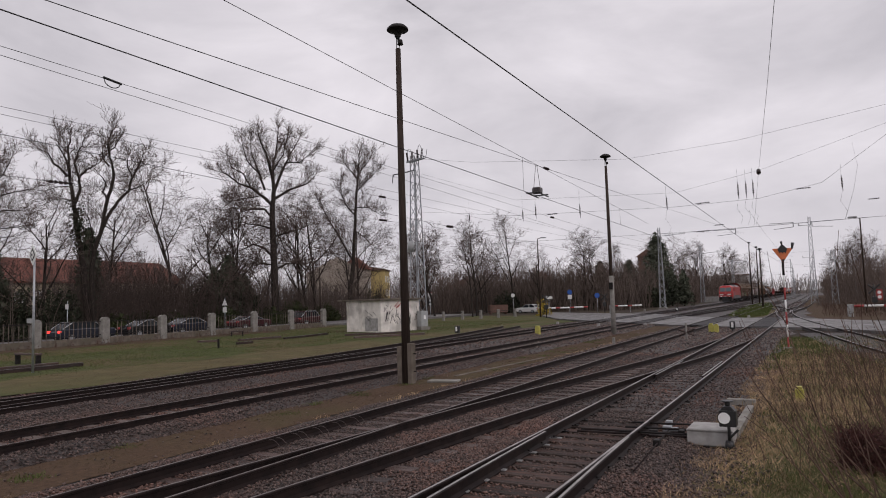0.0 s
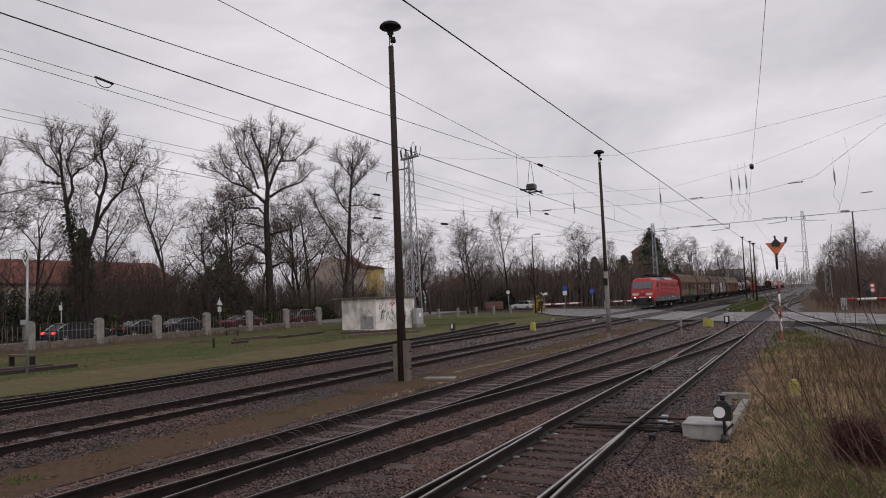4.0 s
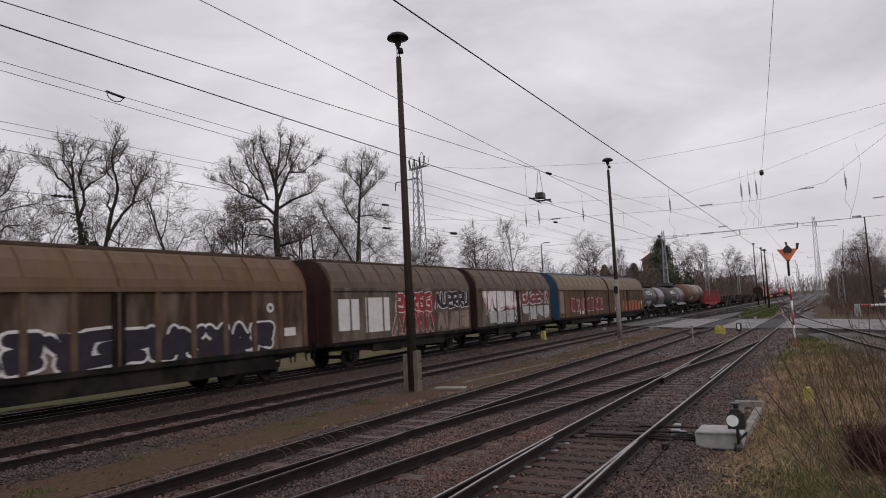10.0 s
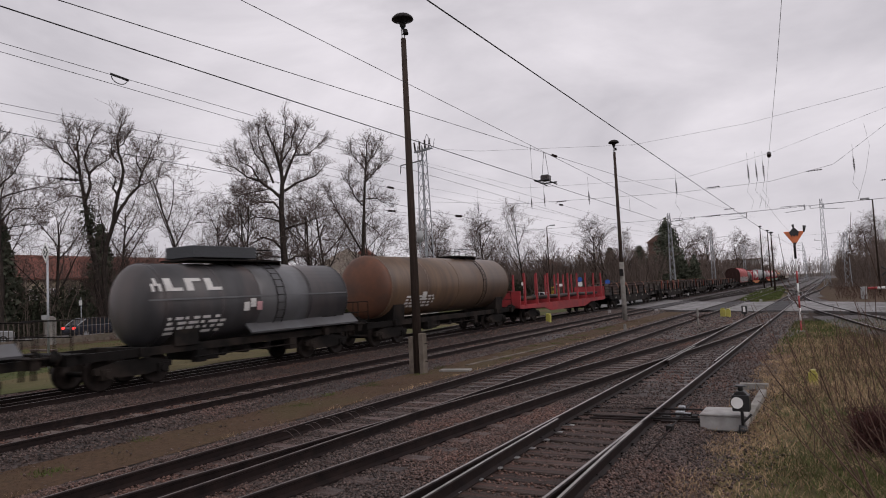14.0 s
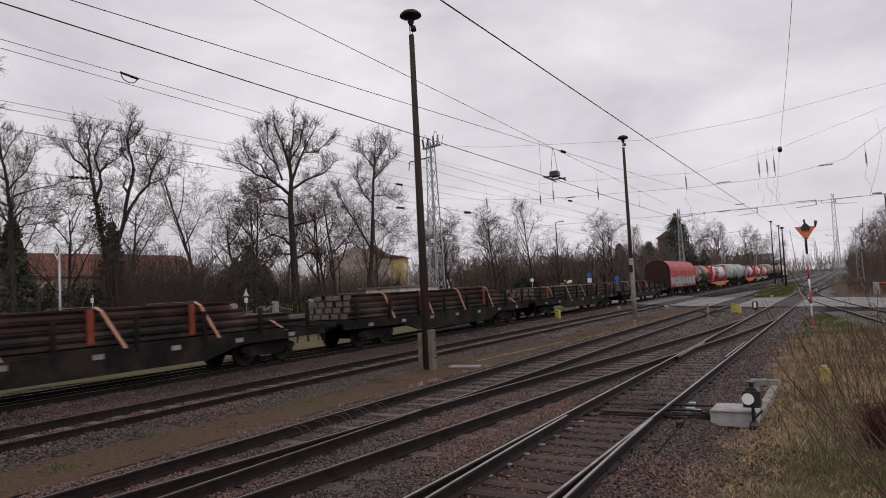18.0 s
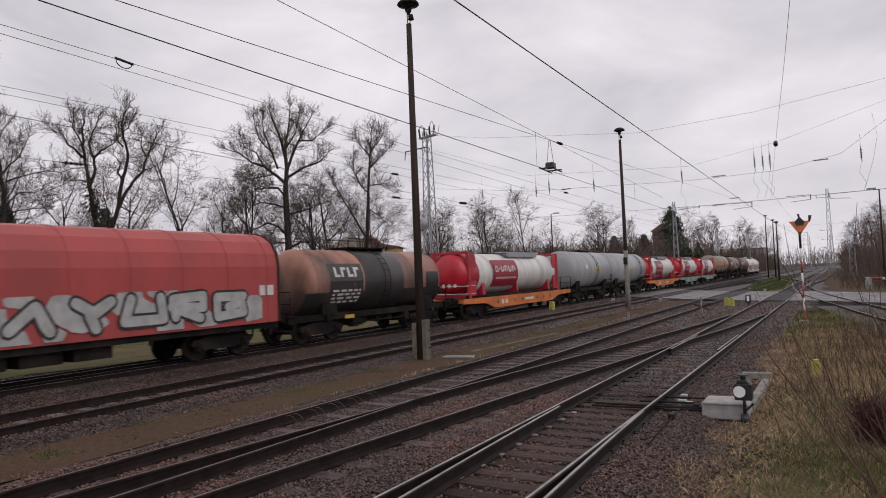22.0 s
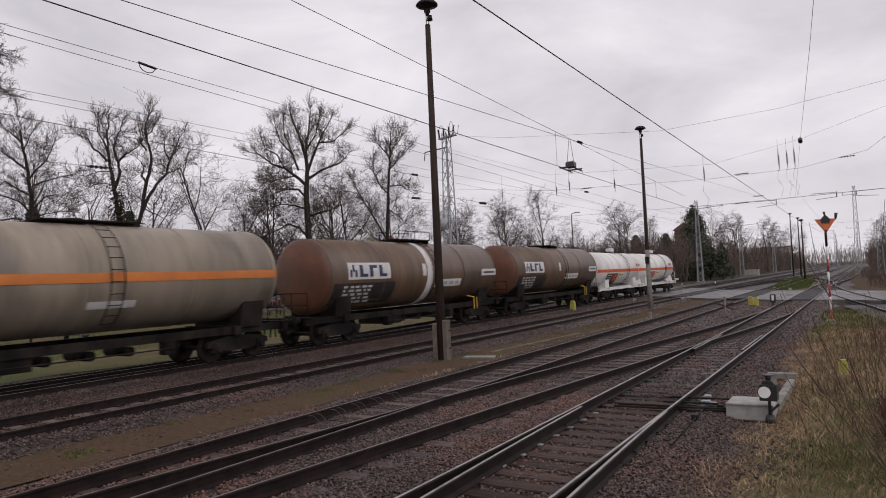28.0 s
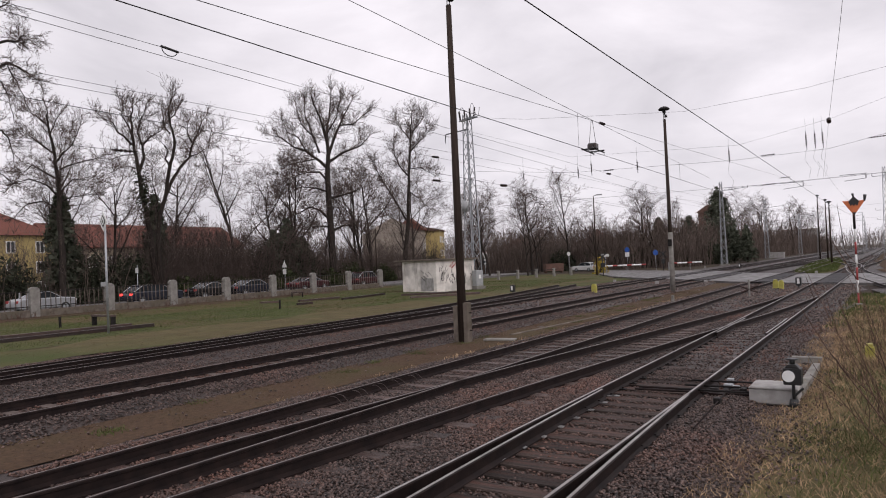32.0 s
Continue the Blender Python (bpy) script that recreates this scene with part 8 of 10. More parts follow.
def locomotive():
    w = thing("locomotive", "red electric locomotive with grey skirt and lit headlamps", "locomotive")
    L, hw = 18.55, 1.5
    bm = bmesh.new()
    vs = loft(bm, [
        [(1.34, 0.0, 0.95), (1.37, 0.04, 1.9), (1.36, 0.20, 2.35), (1.20, 0.62, 3.50), (0.7, 0.86, 3.80), (-0.7, 0.86, 3.80), (-1.20, 0.62, 3.50), (-1.36, 0.20, 2.35), (-1.37, 0.04, 1.9), (-1.34, 0.0, 0.95)],
        [(1.48, 0.45, 0.95), (1.49, 0.50, 1.9), (1.49, 0.62, 2.35), (1.37, 1.05, 3.52), (0.78, 1.22, 3.85), (-0.78, 1.22, 3.85), (-1.37, 1.05, 3.52), (-1.49, 0.62, 2.35), (-1.49, 0.50, 1.9), (-1.48, 0.45, 0.95)],
        [(1.5, 2.0, 0.95), (1.5, 2.0, 1.9), (1.5, 2.0, 2.35), (1.44, 2.0, 3.56), (0.85, 2.0, 3.86), (-0.85, 2.0, 3.86), (-1.44, 2.0, 3.56), (-1.5, 2.0, 2.35), (-1.5, 2.0, 1.9), (-1.5, 2.0, 0.95)],
        [(1.5, L - 2.0, 0.95), (1.5, L - 2.0, 1.9), (1.5, L - 2.0, 2.35), (1.44, L - 2.0, 3.56), (0.85, L - 2.0, 3.86), (-0.85, L - 2.0, 3.86), (-1.44, L - 2.0, 3.56), (-1.5, L - 2.0, 2.35), (-1.5, L - 2.0, 1.9), (-1.5, L - 2.0, 0.95)],
        [(1.48, L - 0.45, 0.95), (1.49, L - 0.50, 1.9), (1.49, L - 0.62, 2.35), (1.37, L - 1.05, 3.52), (0.78, L - 1.22, 3.85), (-0.78, L - 1.22, 3.85), (-1.37, L - 1.05, 3.52), (-1.49, L - 0.62, 2.35), (-1.49, L - 0.50, 1.9), (-1.48, L - 0.45, 0.95)],
        [(1.34, L, 0.95), (1.37, L - 0.04, 1.9), (1.36, L - 0.20, 2.35), (1.20, L - 0.62, 3.50), (0.7, L - 0.86, 3.80), (-0.7, L - 0.86, 3.80), (-1.20, L - 0.62, 3.50), (-1.36, L - 0.20, 2.35), (-1.37, L - 0.04, 1.9), (-1.34, L, 0.95)]], True, False)
    bm.faces.new(vs[0])
    bm.faces.new(vs[-1][::-1])
    part("body", bm, T_red, w, "bright red body shell", 0.03)
    for s in (1, -1):
        bm = bmesh.new()
        prism(bm, [(0.62, 0.86), (0.62, 1.40), (3.4, 1.44), (3.8, 1.60), (L - 3.8, 1.60), (L - 3.4, 1.44), (L - 0.62, 1.40), (L - 0.62, 0.80)], s * 1.495, s * 1.52, 'X')
        part("skirt_band", bm, T_band, w, "grey lower side band")
        bm = bmesh.new()
        for k in range(9):
            z = 1.74 + k * 0.185
            prism(bm, [(1.49, z - 0.06), (1.545, z - 0.03), (1.545, z + 0.03), (1.49, z + 0.06)] if s > 0 else [(-1.49, z + 0.06), (-1.545, z + 0.03), (-1.545, z - 0.03), (-1.49, z - 0.06)], 4.3, L - 2.9)
        part("side_ribs", bm, T_red, w, "red corrugated side ribs")
        for y in (3.30, L - 2.75):
            bm = bmesh.new()
            box(bm, s * 1.497 - 0.012, s * 1.497 + 0.012, y - 0.35, y + 0.35, 1.0, 3.35)
            d = part("cab_door", bm, T_red, w, "red cab side door", 0.006)
            bm = bmesh.new()
            for yy in (y - 0.46, y + 0.46):
                tube(bm, (s * 1.56, yy, 1.2), (s * 1.56, yy, 2.5), 0.018, 0.018, 6)
            part("handrail", bm, M_galv, d)
        for y in (1.95, L - 1.9):
            bm = bmesh.new()
            prism(bm, [(y - 0.36, 2.58), (y - 0.20, 3.24), (y + 0.42, 3.24), (y + 0.42, 2.58)], s * 1.455 - 0.015, s * 1.455 + 0.03, 'X')
            part("side_window", bm, M_glass, w, "dark cab side window")
        for y in (5.1, 9.3, 14.0, 17.4):
            plate(w, "white_plate", s * 1.525 - 0.006, y, y + 0.28, 1.02, 1.26, T_label)
        plate(w, "number_bars", s * 1.525 - 0.006, 11.6, 13.2, 1.24, 1.36, T_label)
        bm = bmesh.new()
        yl = 9.4
        box(bm, s * 1.548 - 0.004, s * 1.548 + 0.004, yl, yl + 0.62, 2.55, 2.60)
        box(bm, s * 1.548 - 0.004, s * 1.548 + 0.004, yl, yl + 0.62, 2.97, 3.02)
        for yy in (yl, yl + 0.16, yl + 0.33, yl + 0.57):
            box(bm, s * 1.548 - 0.004, s * 1.548 + 0.004, yy, yy + 0.05, 2.6, 2.97)
        part("operator_emblem", bm, T_label, w, "white framed emblem")
    # windscreens, front panels, lamps, both ends
    for e, sy in ((0, 1), (L, -1)):
        for x0, x1 in ((-1.18, -0.03), (0.03, 1.18)):
            bm = bmesh.new()
            n = Vector((0, -0.86 * sy, 0.5)).normalized() * 0.012
            a = [Vector((x, e + sy * (0.20 + (z - 2.35) * 0.365), z)) for x, z in ((x0, 2.50), (x1, 2.50), (x1 * 0.95, 3.38), (x0 * 0.95, 3.38))]
            lo = [bm.verts.new(p - n) for p in a]
            hi = [bm.verts.new(p + n * 1.6) for p in a]
            bm.faces.new(hi)
            for i in range(4):
                bm.faces.new((lo[i], lo[(i + 1) % 4], hi[(i + 1) % 4], hi[i]))
            ws = part("windscreen", bm, M_screen, w, "raked grey windscreen")
            bm = bmesh.new()
            xm = (x0 + x1) / 2
            tube(bm, (xm - 0.15, e + sy * 0.20, 2.46), (xm + 0.1, e + sy * 0.42, 3.08), 0.015, 0.012, 5)
            part("wiper", bm, M_black, ws)
        for x in (-0.82, 0.82):
            bm = bmesh.new()
            box(bm, x - 0.38, x + 0.38, e - sy * 0.012 - 0.02, e - sy * 0.012 + 0.06, 1.68, 1.95)
            part("front_panel", bm, T_label, w, "white front panel")
            bm = bmesh.new()
            y0 = e - sy * 0.05
            tube(bm, (x * 1.12, e + sy * 0.05, 1.42), (x * 1.12, y0, 1.42), 0.07, 0.075, 14)
            lamp = part("headlamp", bm, T_lamp if e == 0 else M_glass, w, "lit round headlamp" if e == 0 else "unlit round lamp")
            bm = bmesh.new()
            tube(bm, (x * 0.86, e + sy * 0.05, 1.42), (x * 0.86, y0, 1.42), 0.06, 0.06, 10)
            part("tail_lamp", bm, M_redp, w)
        bm = bmesh.new()
        tube(bm, (0, e + sy * 0.4, 2.20), (0, e + sy * 0.10, 2.20), 0.06, 0.06, 12)
        part("top_lamp", bm, T_label if e == 0 else M_glass, w, "small upper lamp")
        bm = bmesh.new()
        box(bm, -0.24, 0.24, e - 0.02, e + 0.02, 1.69, 1.96)
        part("front_emblem", bm, T_panel, w)
        plate_bm = bmesh.new()
        box(plate_bm, -0.36, 0.36, e - 0.02, e + 0.02, 1.40, 1.49)
        part("number_bar", plate_bm, T_label, w)
        bm = bmesh.new()
        box(bm, -1.36, 1.36, min(e - sy * 0.05, e + sy * 0.5), max(e - sy * 0.05, e + sy * 0.5), 0.55, 1.34)
        part("buffer_beam", bm, M_black, w, "black buffer beam", bevel=0.03)
        bm = bmesh.new()
        prism(bm, [(e + sy * 0.3, 0.20), (e - sy * 0.02, 0.18), (e + sy * 0.06, 0.55), (e + sy * 0.3, 0.55)], -0.80, 0.80, 'X')
        part("snow_plough", bm, M_black, w)
        bm = bmesh.new()
        box(bm, 1.18, 1.46, e + sy * 0.25 - 0.12, e + sy * 0.25 + 0.12, 0.32, 0.86)
        box(bm, -1.46, -1.18, e + sy * 0.25 - 0.12, e + sy * 0.25 + 0.12, 0.32, 0.86)
        part("footstep", bm, T_band, w)
        for x in (-0.875, 0.875):
            piece("buffer", BUFFER, w, pose(x, e - sy * 0.62, 1.05, 0, 0, 0 if sy > 0 else 180))
    # roof
    bm = bmesh.new()
    for a, b in ((4.2, 8.2), (8.25, 13.0), (13.05, L - 3.4)):
        prism(bm, [(1.40, 3.58), (1.05, 3.93), (-1.05, 3.93), (-1.40, 3.58)], a, b)
    rf = part("roof_hatch", bm, T_roof, w, "grey roof hatches", 0.015)
    for a, b in ((4.5, 6.2), (6.3, 8.0), (13.3, 15.0)):
        bm = bmesh.new()
        prism(bm, [(1.425, 3.60), (1.08, 3.95), (1.06, 3.93), (1.40, 3.58)], a, b)
        part("roof_vent", bm, T_vent, rf, "dark roof ventilation grille")
    for y0, up in ((2.7, True), (5.6, False), (11.6, False), (14.6, False)):
        bm = bmesh.new()
        for x in (-0.5, 0.5):
            for y in (y0, y0 + 1.3):
                tube(bm, (x, y, 3.84), (x, y, 4.16), 0.06, 0.05, 8)
            tube(bm, (x, y0 - 0.1, 4.18), (x, y0 + 1.5, 4.18), 0.035, 0.035, 6)
        for y in (y0, y0 + 1.3):
            tube(bm, (-0.55, y, 4.18), (0.55, y, 4.18), 0.035, 0.035, 6)
        if up:
            knee = (0, y0 + 1.7, 4.25)
            elbow = (0, y0 - 0.6, 5.0)
            for x in (-0.25, 0.25):
                tube(bm, (x, y0 + 1.3, 4.2), (x * 0.4, y0 - 0.3, 4.75), 0.035, 0.03, 6)
                tube(bm, (x * 0.4, y0 - 0.3, 4.75), (x * 2.2, y0 + 1.0, 5.58), 0.025, 0.02, 6)
            for y in (y0 + 0.85, y0 + 1.15):
                tube(bm, (-0.55, y, 5.6), (0.55, y, 5.6), 0.025, 0.025, 6)
                tube(bm, (-0.55, y, 5.6), (-0.9, y, 5.4), 0.02, 0.02, 6)
                tube(bm, (0.55, y, 5.6), (0.9, y, 5.4), 0.02, 0.02, 6)
        else:
            for x in (-0.3, 0.3):
                tube(bm, (x, y0 + 1.4, 4.25), (x * 0.5, y0 - 0.9, 4.30), 0.035, 0.03, 6)
            for y in (y0 + 0.9, y0 + 1.2):
                tube(bm, (-0.8, y, 4.36), (0.8, y, 4.36), 0.025, 0.025, 6)
        part("pantograph", bm, M_dark if not up else T_under, w, "raised pantograph" if up else "folded pantograph")
    bm = bmesh.new()
    tube(bm, (0.35, 4.0, 4.2), (0.35, 15.5, 4.2), 0.025, 0.025, 6)
    tube(bm, (-0.3, 4.0, 4.22), (-0.3, 15.5, 4.22), 0.025, 0.025, 6)
    for y in np.arange(4.3, 15.6, 0.9):
        tube(bm, (0.35, y, 3.9), (0.35, y, 4.2), 0.05, 0.04, 7)
    for y in (7.9, 8.9, 10.4):
        box(bm, -0.35, 0.3, y, y + 0.5, 3.92, 4.24)
    part("roof_line", bm, M_dark, w, "roof busbar on insulators")
    bogie(w, 4.5, 2.6)
    bogie(w, L - 4.5, 2.6)
    bm = bmesh.new()
    box(bm, -1.25, 1.25, 1.0, L - 1.0, 0.72, 0.96)
    for y0, y1, z0 in ((6.6, 8.0, 0.3), (8.2, 9.6, 0.42), (10.2, 12.2, 0.28), (7.0, 12.0, 0.55)):
        box(bm, -1.2, 1.3, y0, y1, z0, 0.74)
    part("underfloor_gear", bm, T_under, w, bevel=0.02)
    for y in (8.1, 9.8):
        bm = bmesh.new()
        tube(bm, (1.3, y, 0.5), (1.36, y, 0.5), 0.10, 0.10, 10)
        part("air_tank_end", bm, T_band, w)
    return w


def sliding_wagon(L, wall, hood, end, label, bogies, ridge=None, halves=2, smooth=False):
    w = thing("sliding_wall_wagon", label, "goods wagon", group="wagons of the goods train")
    x, ze, zt = 1.42, 3.36, 4.56
    bm = bmesh.new()
    box(bm, -x + 0.05, x - 0.05, 0.06, L - 0.06, 1.05, ze)
    part("wall", bm, wall, w, bevel=0.01)
    bm = bmesh.new()
    prof = [(x, ze), (x - 0.05, ze + 0.26), (x - 0.28, ze + 0.74), (x - 0.60, zt - 0.14), (0.45, zt), (-0.45, zt), (-x + 0.60, zt - 0.14), (-x + 0.28, ze + 0.74), (-x + 0.05, ze + 0.26), (-x, ze)]
    for k in range(halves):
        a, b = 0.02 + (L - 0.04) * k / halves + 0.02, 0.02 + (L - 0.04) * (k + 1) / halves - 0.02
        prism(bm, prof, a, b)
    rf = part("roof", bm, hood, w, "rounded sheet roof of the sliding walls")
    n = int(round(L / 1.28))
    for s in (1, -1):
        bm = bmesh.new()
        pw = 0.03 if smooth else 0.085
        prism(bm, [(s * (x - 0.05), -pw - 0.03), (s * (x + (0.0 if smooth else 0.02)), -pw), (s * (x + (0.0 if smooth else 0.02)), pw), (s * (x - 0.05), pw + 0.03)], 1.1, ze - 0.1, 'Z')
        bmesh.ops.recalc_face_normals(bm, faces=bm.faces)
        post = finish(bm, "wall_post", wall if smooth else T_post)
        bm = bmesh.new()
        q = [(a * s, b) for a, b in ((x - 0.03, ze + 0.26), (x - 0.26, ze + 0.75), (x - 0.58, zt - 0.12))]
        rings = [[(c[0] + 0.028 * math.cos(1.2566 * k), 0.028 * math.sin(1.2566 * k), c[1]) for k in range(5)] for c in q]
        loft(bm, rings)
        hoop = finish(bm, "roof_hoop", hood)
        for i in range(n + 1):
            y = 0.1 + (L - 0.2) * i / n
            piece("wall_post", post, w, pose(0, y, 0))
            piece("roof_hoop", hoop, rf, pose(0, y, 0))
    bm = bmesh.new()
    for s in (1, -1):
        box(bm, s * (x - 0.06), s * (x + 0.035), 0.02, L - 0.02, 1.0, 1.16)
        if halves > 1:
            box(bm, s * (x - 0.05), s * (x + 0.024), L / 2 - 0.20, L / 2 - 0.04, 1.17, ze - 0.13)
            box(bm, s * (x - 0.05), s * (x + 0.024), L / 2 + 0.04, L / 2 + 0.20, 1.17, ze - 0.13)
    part("wall_rail", bm, T_under, w)
    for s in (1, -1):
        bm = bmesh.new()
        e = 0.012 if smooth else 0.04
        box(bm, s * (x - 0.06), s * (x + e), 0.02, L - 0.02, ze - 0.12, ze + 0.02)
        part("eave_strip", bm, wall if smooth else hood, w, "pale strip under the roof edge")
    for y in (0.0, L):
        bm = bmesh.new()
        prism(bm, [(x - 0.02, 1.02), (x - 0.02, ze), (x - 0.09, ze + 0.30), (x - 0.31, ze + 0.72), (x - 0.63, zt - 0.14), (0.45, zt - 0.02), (-0.45, zt - 0.02), (-x + 0.63, zt - 0.14), (-x + 0.31, ze + 0.72), (-x + 0.09, ze + 0.30), (-x + 0.02, ze), (-x + 0.02, 1.02)], y - 0.05, y + 0.05)
        for xx in (-0.7, 0.0, 0.7):
            box(bm, xx - 0.06, xx + 0.06, y - 0.11, y + 0.11, 1.05, ze + 0.5)
        part("end_wall", bm, end, w, "ribbed end wall")
    bm = bmesh.new()
    prism(bm, [(0.62, zt - 0.05), (0.60, zt + 0.05), (-0.60, zt + 0.05), (-0.62, zt - 0.05)], -0.05, L + 0.05)
    part("roof_ridge", bm, ridge or T_rib, w, "ridge strip along the roof")
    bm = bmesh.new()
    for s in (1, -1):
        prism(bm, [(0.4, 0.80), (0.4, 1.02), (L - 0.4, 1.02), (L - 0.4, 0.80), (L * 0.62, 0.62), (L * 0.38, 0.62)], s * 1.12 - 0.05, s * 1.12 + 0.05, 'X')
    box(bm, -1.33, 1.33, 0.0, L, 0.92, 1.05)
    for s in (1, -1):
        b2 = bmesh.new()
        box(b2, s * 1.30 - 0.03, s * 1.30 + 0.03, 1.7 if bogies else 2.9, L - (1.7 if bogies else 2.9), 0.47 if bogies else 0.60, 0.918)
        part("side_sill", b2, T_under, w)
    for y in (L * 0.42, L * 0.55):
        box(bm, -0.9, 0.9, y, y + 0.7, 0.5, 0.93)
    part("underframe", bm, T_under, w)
    if bogies:
        bogie(w, 2.4)
        bogie(w, L - 2.4)
    else:
        axle(w, 1.9)
        axle(w, L - 1.9)
    ends(w, L)
    return w


def tank_wagon(L, a, b, R, cz, shell, endm, label, stripe=None, jacket=None, band=None, name="tank_wagon", manway="box", logo=None, ladder=0.55, rail_m=None, taper=0.42, frame=None):
    """L: length of frame; a, b: tank ends along y."""
    w = thing(name, label, "tank wagon", group="wagons of the goods train")
    frame = frame or T_under
    d = taper
    prof = [(a, 0.001)] + [(a + d * (1 - math.cos(t)), R * math.sin(t) ** 0.75) for t in (0.25, 0.5, 0.8, 1.1, 1.35)] + [(a + d, R)]
    bm = bmesh.new()
    lathe_y(bm, [(a + d, R), ((a + b) / 2, R), (b - d, R)], 0, cz, 40)
    tank = part("tank", bm, shell, w)
    for s, y0 in ((1, a), (-1, b)):
        bm = bmesh.new()
        lathe_y(bm, [(y0 + s * d * (1 - math.cos(t)), max(0.01, R * math.sin(t) ** 0.8)) for t in (0.0, 0.18, 0.4, 0.65, 0.9, 1.15, 1.4, 1.5708)], 0, cz, 40)
        part("tank_end", bm, endm, w, "domed tank end")
    for y in np.linspace(a + d, b - d, 5):
        bm = bmesh.new()
        lathe_y(bm, [(y - 0.03, R + 0.002), (y - 0.025, R + 0.012), (y + 0.025, R + 0.012), (y + 0.03, R + 0.002)], 0, cz, 40)
        part("weld_band", bm, shell, tank)
    if jacket:
        y0, y1, jm = jacket
        bm = bmesh.new()
        lathe_y(bm, [(y0, R + 0.005), (y0 + 0.02, R + 0.035), (y1 - 0.02, R + 0.035), (y1, R + 0.005)], 0, cz, 40)
        part("jacket", bm, jm, w, "darker wrapped jacket")
    if band:
        y0, y1, jm = band
        bm = bmesh.new()
        lathe_y(bm, [(y0, R + 0.016), (y1, R + 0.016)], 0, cz, 40)
        part("painted_band", bm, jm, w, "painted ring round the tank")
    if stripe:
        z0, z1, sm = stripe
        for s in (1, -1):
            bm = bmesh.new()
            cols = [(a + d * (1 - math.cos(t)), R * math.sin(t) ** 0.8 + 0.014) for t in (0.55, 0.75, 1.0, 1.25, 1.5708)]
            cols += [(b - (y - a), r) for y, r in cols[::-1]]
            rows = [[bm.verts.new((math.sqrt(max(0.0, r * r - (z - cz) ** 2)) * s, y, z)) for z in np.linspace(z0, z1, 4)] for y, r in cols]
            for lo, hi in zip(rows, rows[1:]):
                for i in range(3):
                    bm.faces.new((lo[i], lo[i + 1], hi[i + 1], hi[i]) if s > 0 else (hi[i], hi[i + 1], lo[i + 1], lo[i]))
            part("stripe", bm, sm, w, "orange stripe along the tank")
    mid = a + (b - a) * ladder
    bm = bmesh.new()
    zt = cz + R
    if manway == "box":
        box(bm, -0.55, 0.55, mid - 1.6, mid + 1.0, zt + 0.08, zt + 0.13)
        for y in (mid - 1.5, mid - 0.3, mid + 0.9):
            box(bm, -0.5, 0.5, y, y + 0.06, zt - 0.1, zt + 0.1)
        for s in (-0.55, 0.55):
            tube(bm, (s, mid - 1.6, zt + 0.5), (s, mid + 1.0, zt + 0.5), 0.02, 0.02, 5)
            for y in (mid - 1.6, mid - 0.3, mid + 1.0):
                tube(bm, (s, y, zt + 0.1), (s, y, zt + 0.5), 0.02, 0.02, 5)
    else:
        box(bm, -0.45, 0.45, mid - 1.4, mid + 1.6, zt + 0.06, zt + 0.10)
    part("walkway", bm, T_under, w, "walkway on top of the tank")
    bm = bmesh.new()
    hd = 0.32 if manway == "dome" else 0.16
    tube(bm, (0, mid - 0.3, zt - 0.05), (0, mid - 0.3, zt + hd), 0.36 if manway == "dome" else 0.28, 0.32 if manway == "dome" else 0.26, 18)
    if manway == "dome":
        tube(bm, (0, mid - 0.3, zt + hd), (0, mid - 0.3, zt + hd + 0.08), 0.38, 0.30, 18)
    part("manway", bm, shell if manway == "dome" else T_under, w)
    bm = bmesh.new()
    pts = []
    for t in np.linspace(-0.9, 1.35, 12):
        pts.append((math.cos(t) * (R + 0.09), cz + math.sin(t) * (R + 0.09)))
    for yy in (mid - 0.2, mid + 0.2):
        bm = bmesh.new()
        loft(bm, [[(p[0] + 0.018 * math.cos(1.2566 * k), yy + 0.018 * math.sin(1.2566 * k), p[1]) for k in range(5)] for p in pts])
        lad = part("ladder_stile", bm, M_dark, w, "curved side ladder")
    bm = bmesh.new()
    tube(bm, (0, -0.2, 0), (0, 0.2, 0), 0.014, 0.014, 5, False)
    rung = finish(bm, "rung", M_dark)
    for p in pts:
        piece("rung", rung, lad, pose(p[0], mid, p[1]))
    bm = bmesh.new()
    for s in (1, -1):
        box(bm, s * 1.0 - 0.08, s * 1.0 + 0.08, 0.0, L, 0.86, 1.10)
    for y in (0.0, L - 0.25, 2.2, L - 2.4):
        box(bm, -1.25, 1.25, y, y + 0.25, 0.84, 1.12)
    part("underframe", bm, frame, w)
    bm = bmesh.new()
    tube(bm, (1.22, L * 0.32, 0.66), (1.22, L * 0.68, 0.66), 0.022, 0.022, 6)
    box(bm, -0.8, 1.0, L * 0.36, L * 0.41, 0.5, 0.86)
    for y in (L * 0.44, L * 0.52, L * 0.6):
        tube(bm, (-0.3, y, 0.68), (0.85, y, 0.68), 0.14, 0.14, 10)
    for y in (L * 0.33, L * 0.66):
        box(bm, 0.9, 1.2, y, y + 0.35, 0.48, 0.88)
    part("brake_gear", bm, T_under, w, "dark brake cylinders and rods")
    for y in (a + 1.3, b - 1.3):
        bm = bmesh.new()
        prism(bm, [(1.15, 1.05)] + [(math.cos(t) * (R + 0.01), cz + math.sin(t) * (R + 0.01)) for t in (-0.62, -0.9, -1.2, -1.57, -1.94, -2.24, -2.52)] + [(-1.15, 1.05)], y - 0.45, y + 0.45)
        part("saddle", bm, frame, w)
    rm = rail_m or T_under
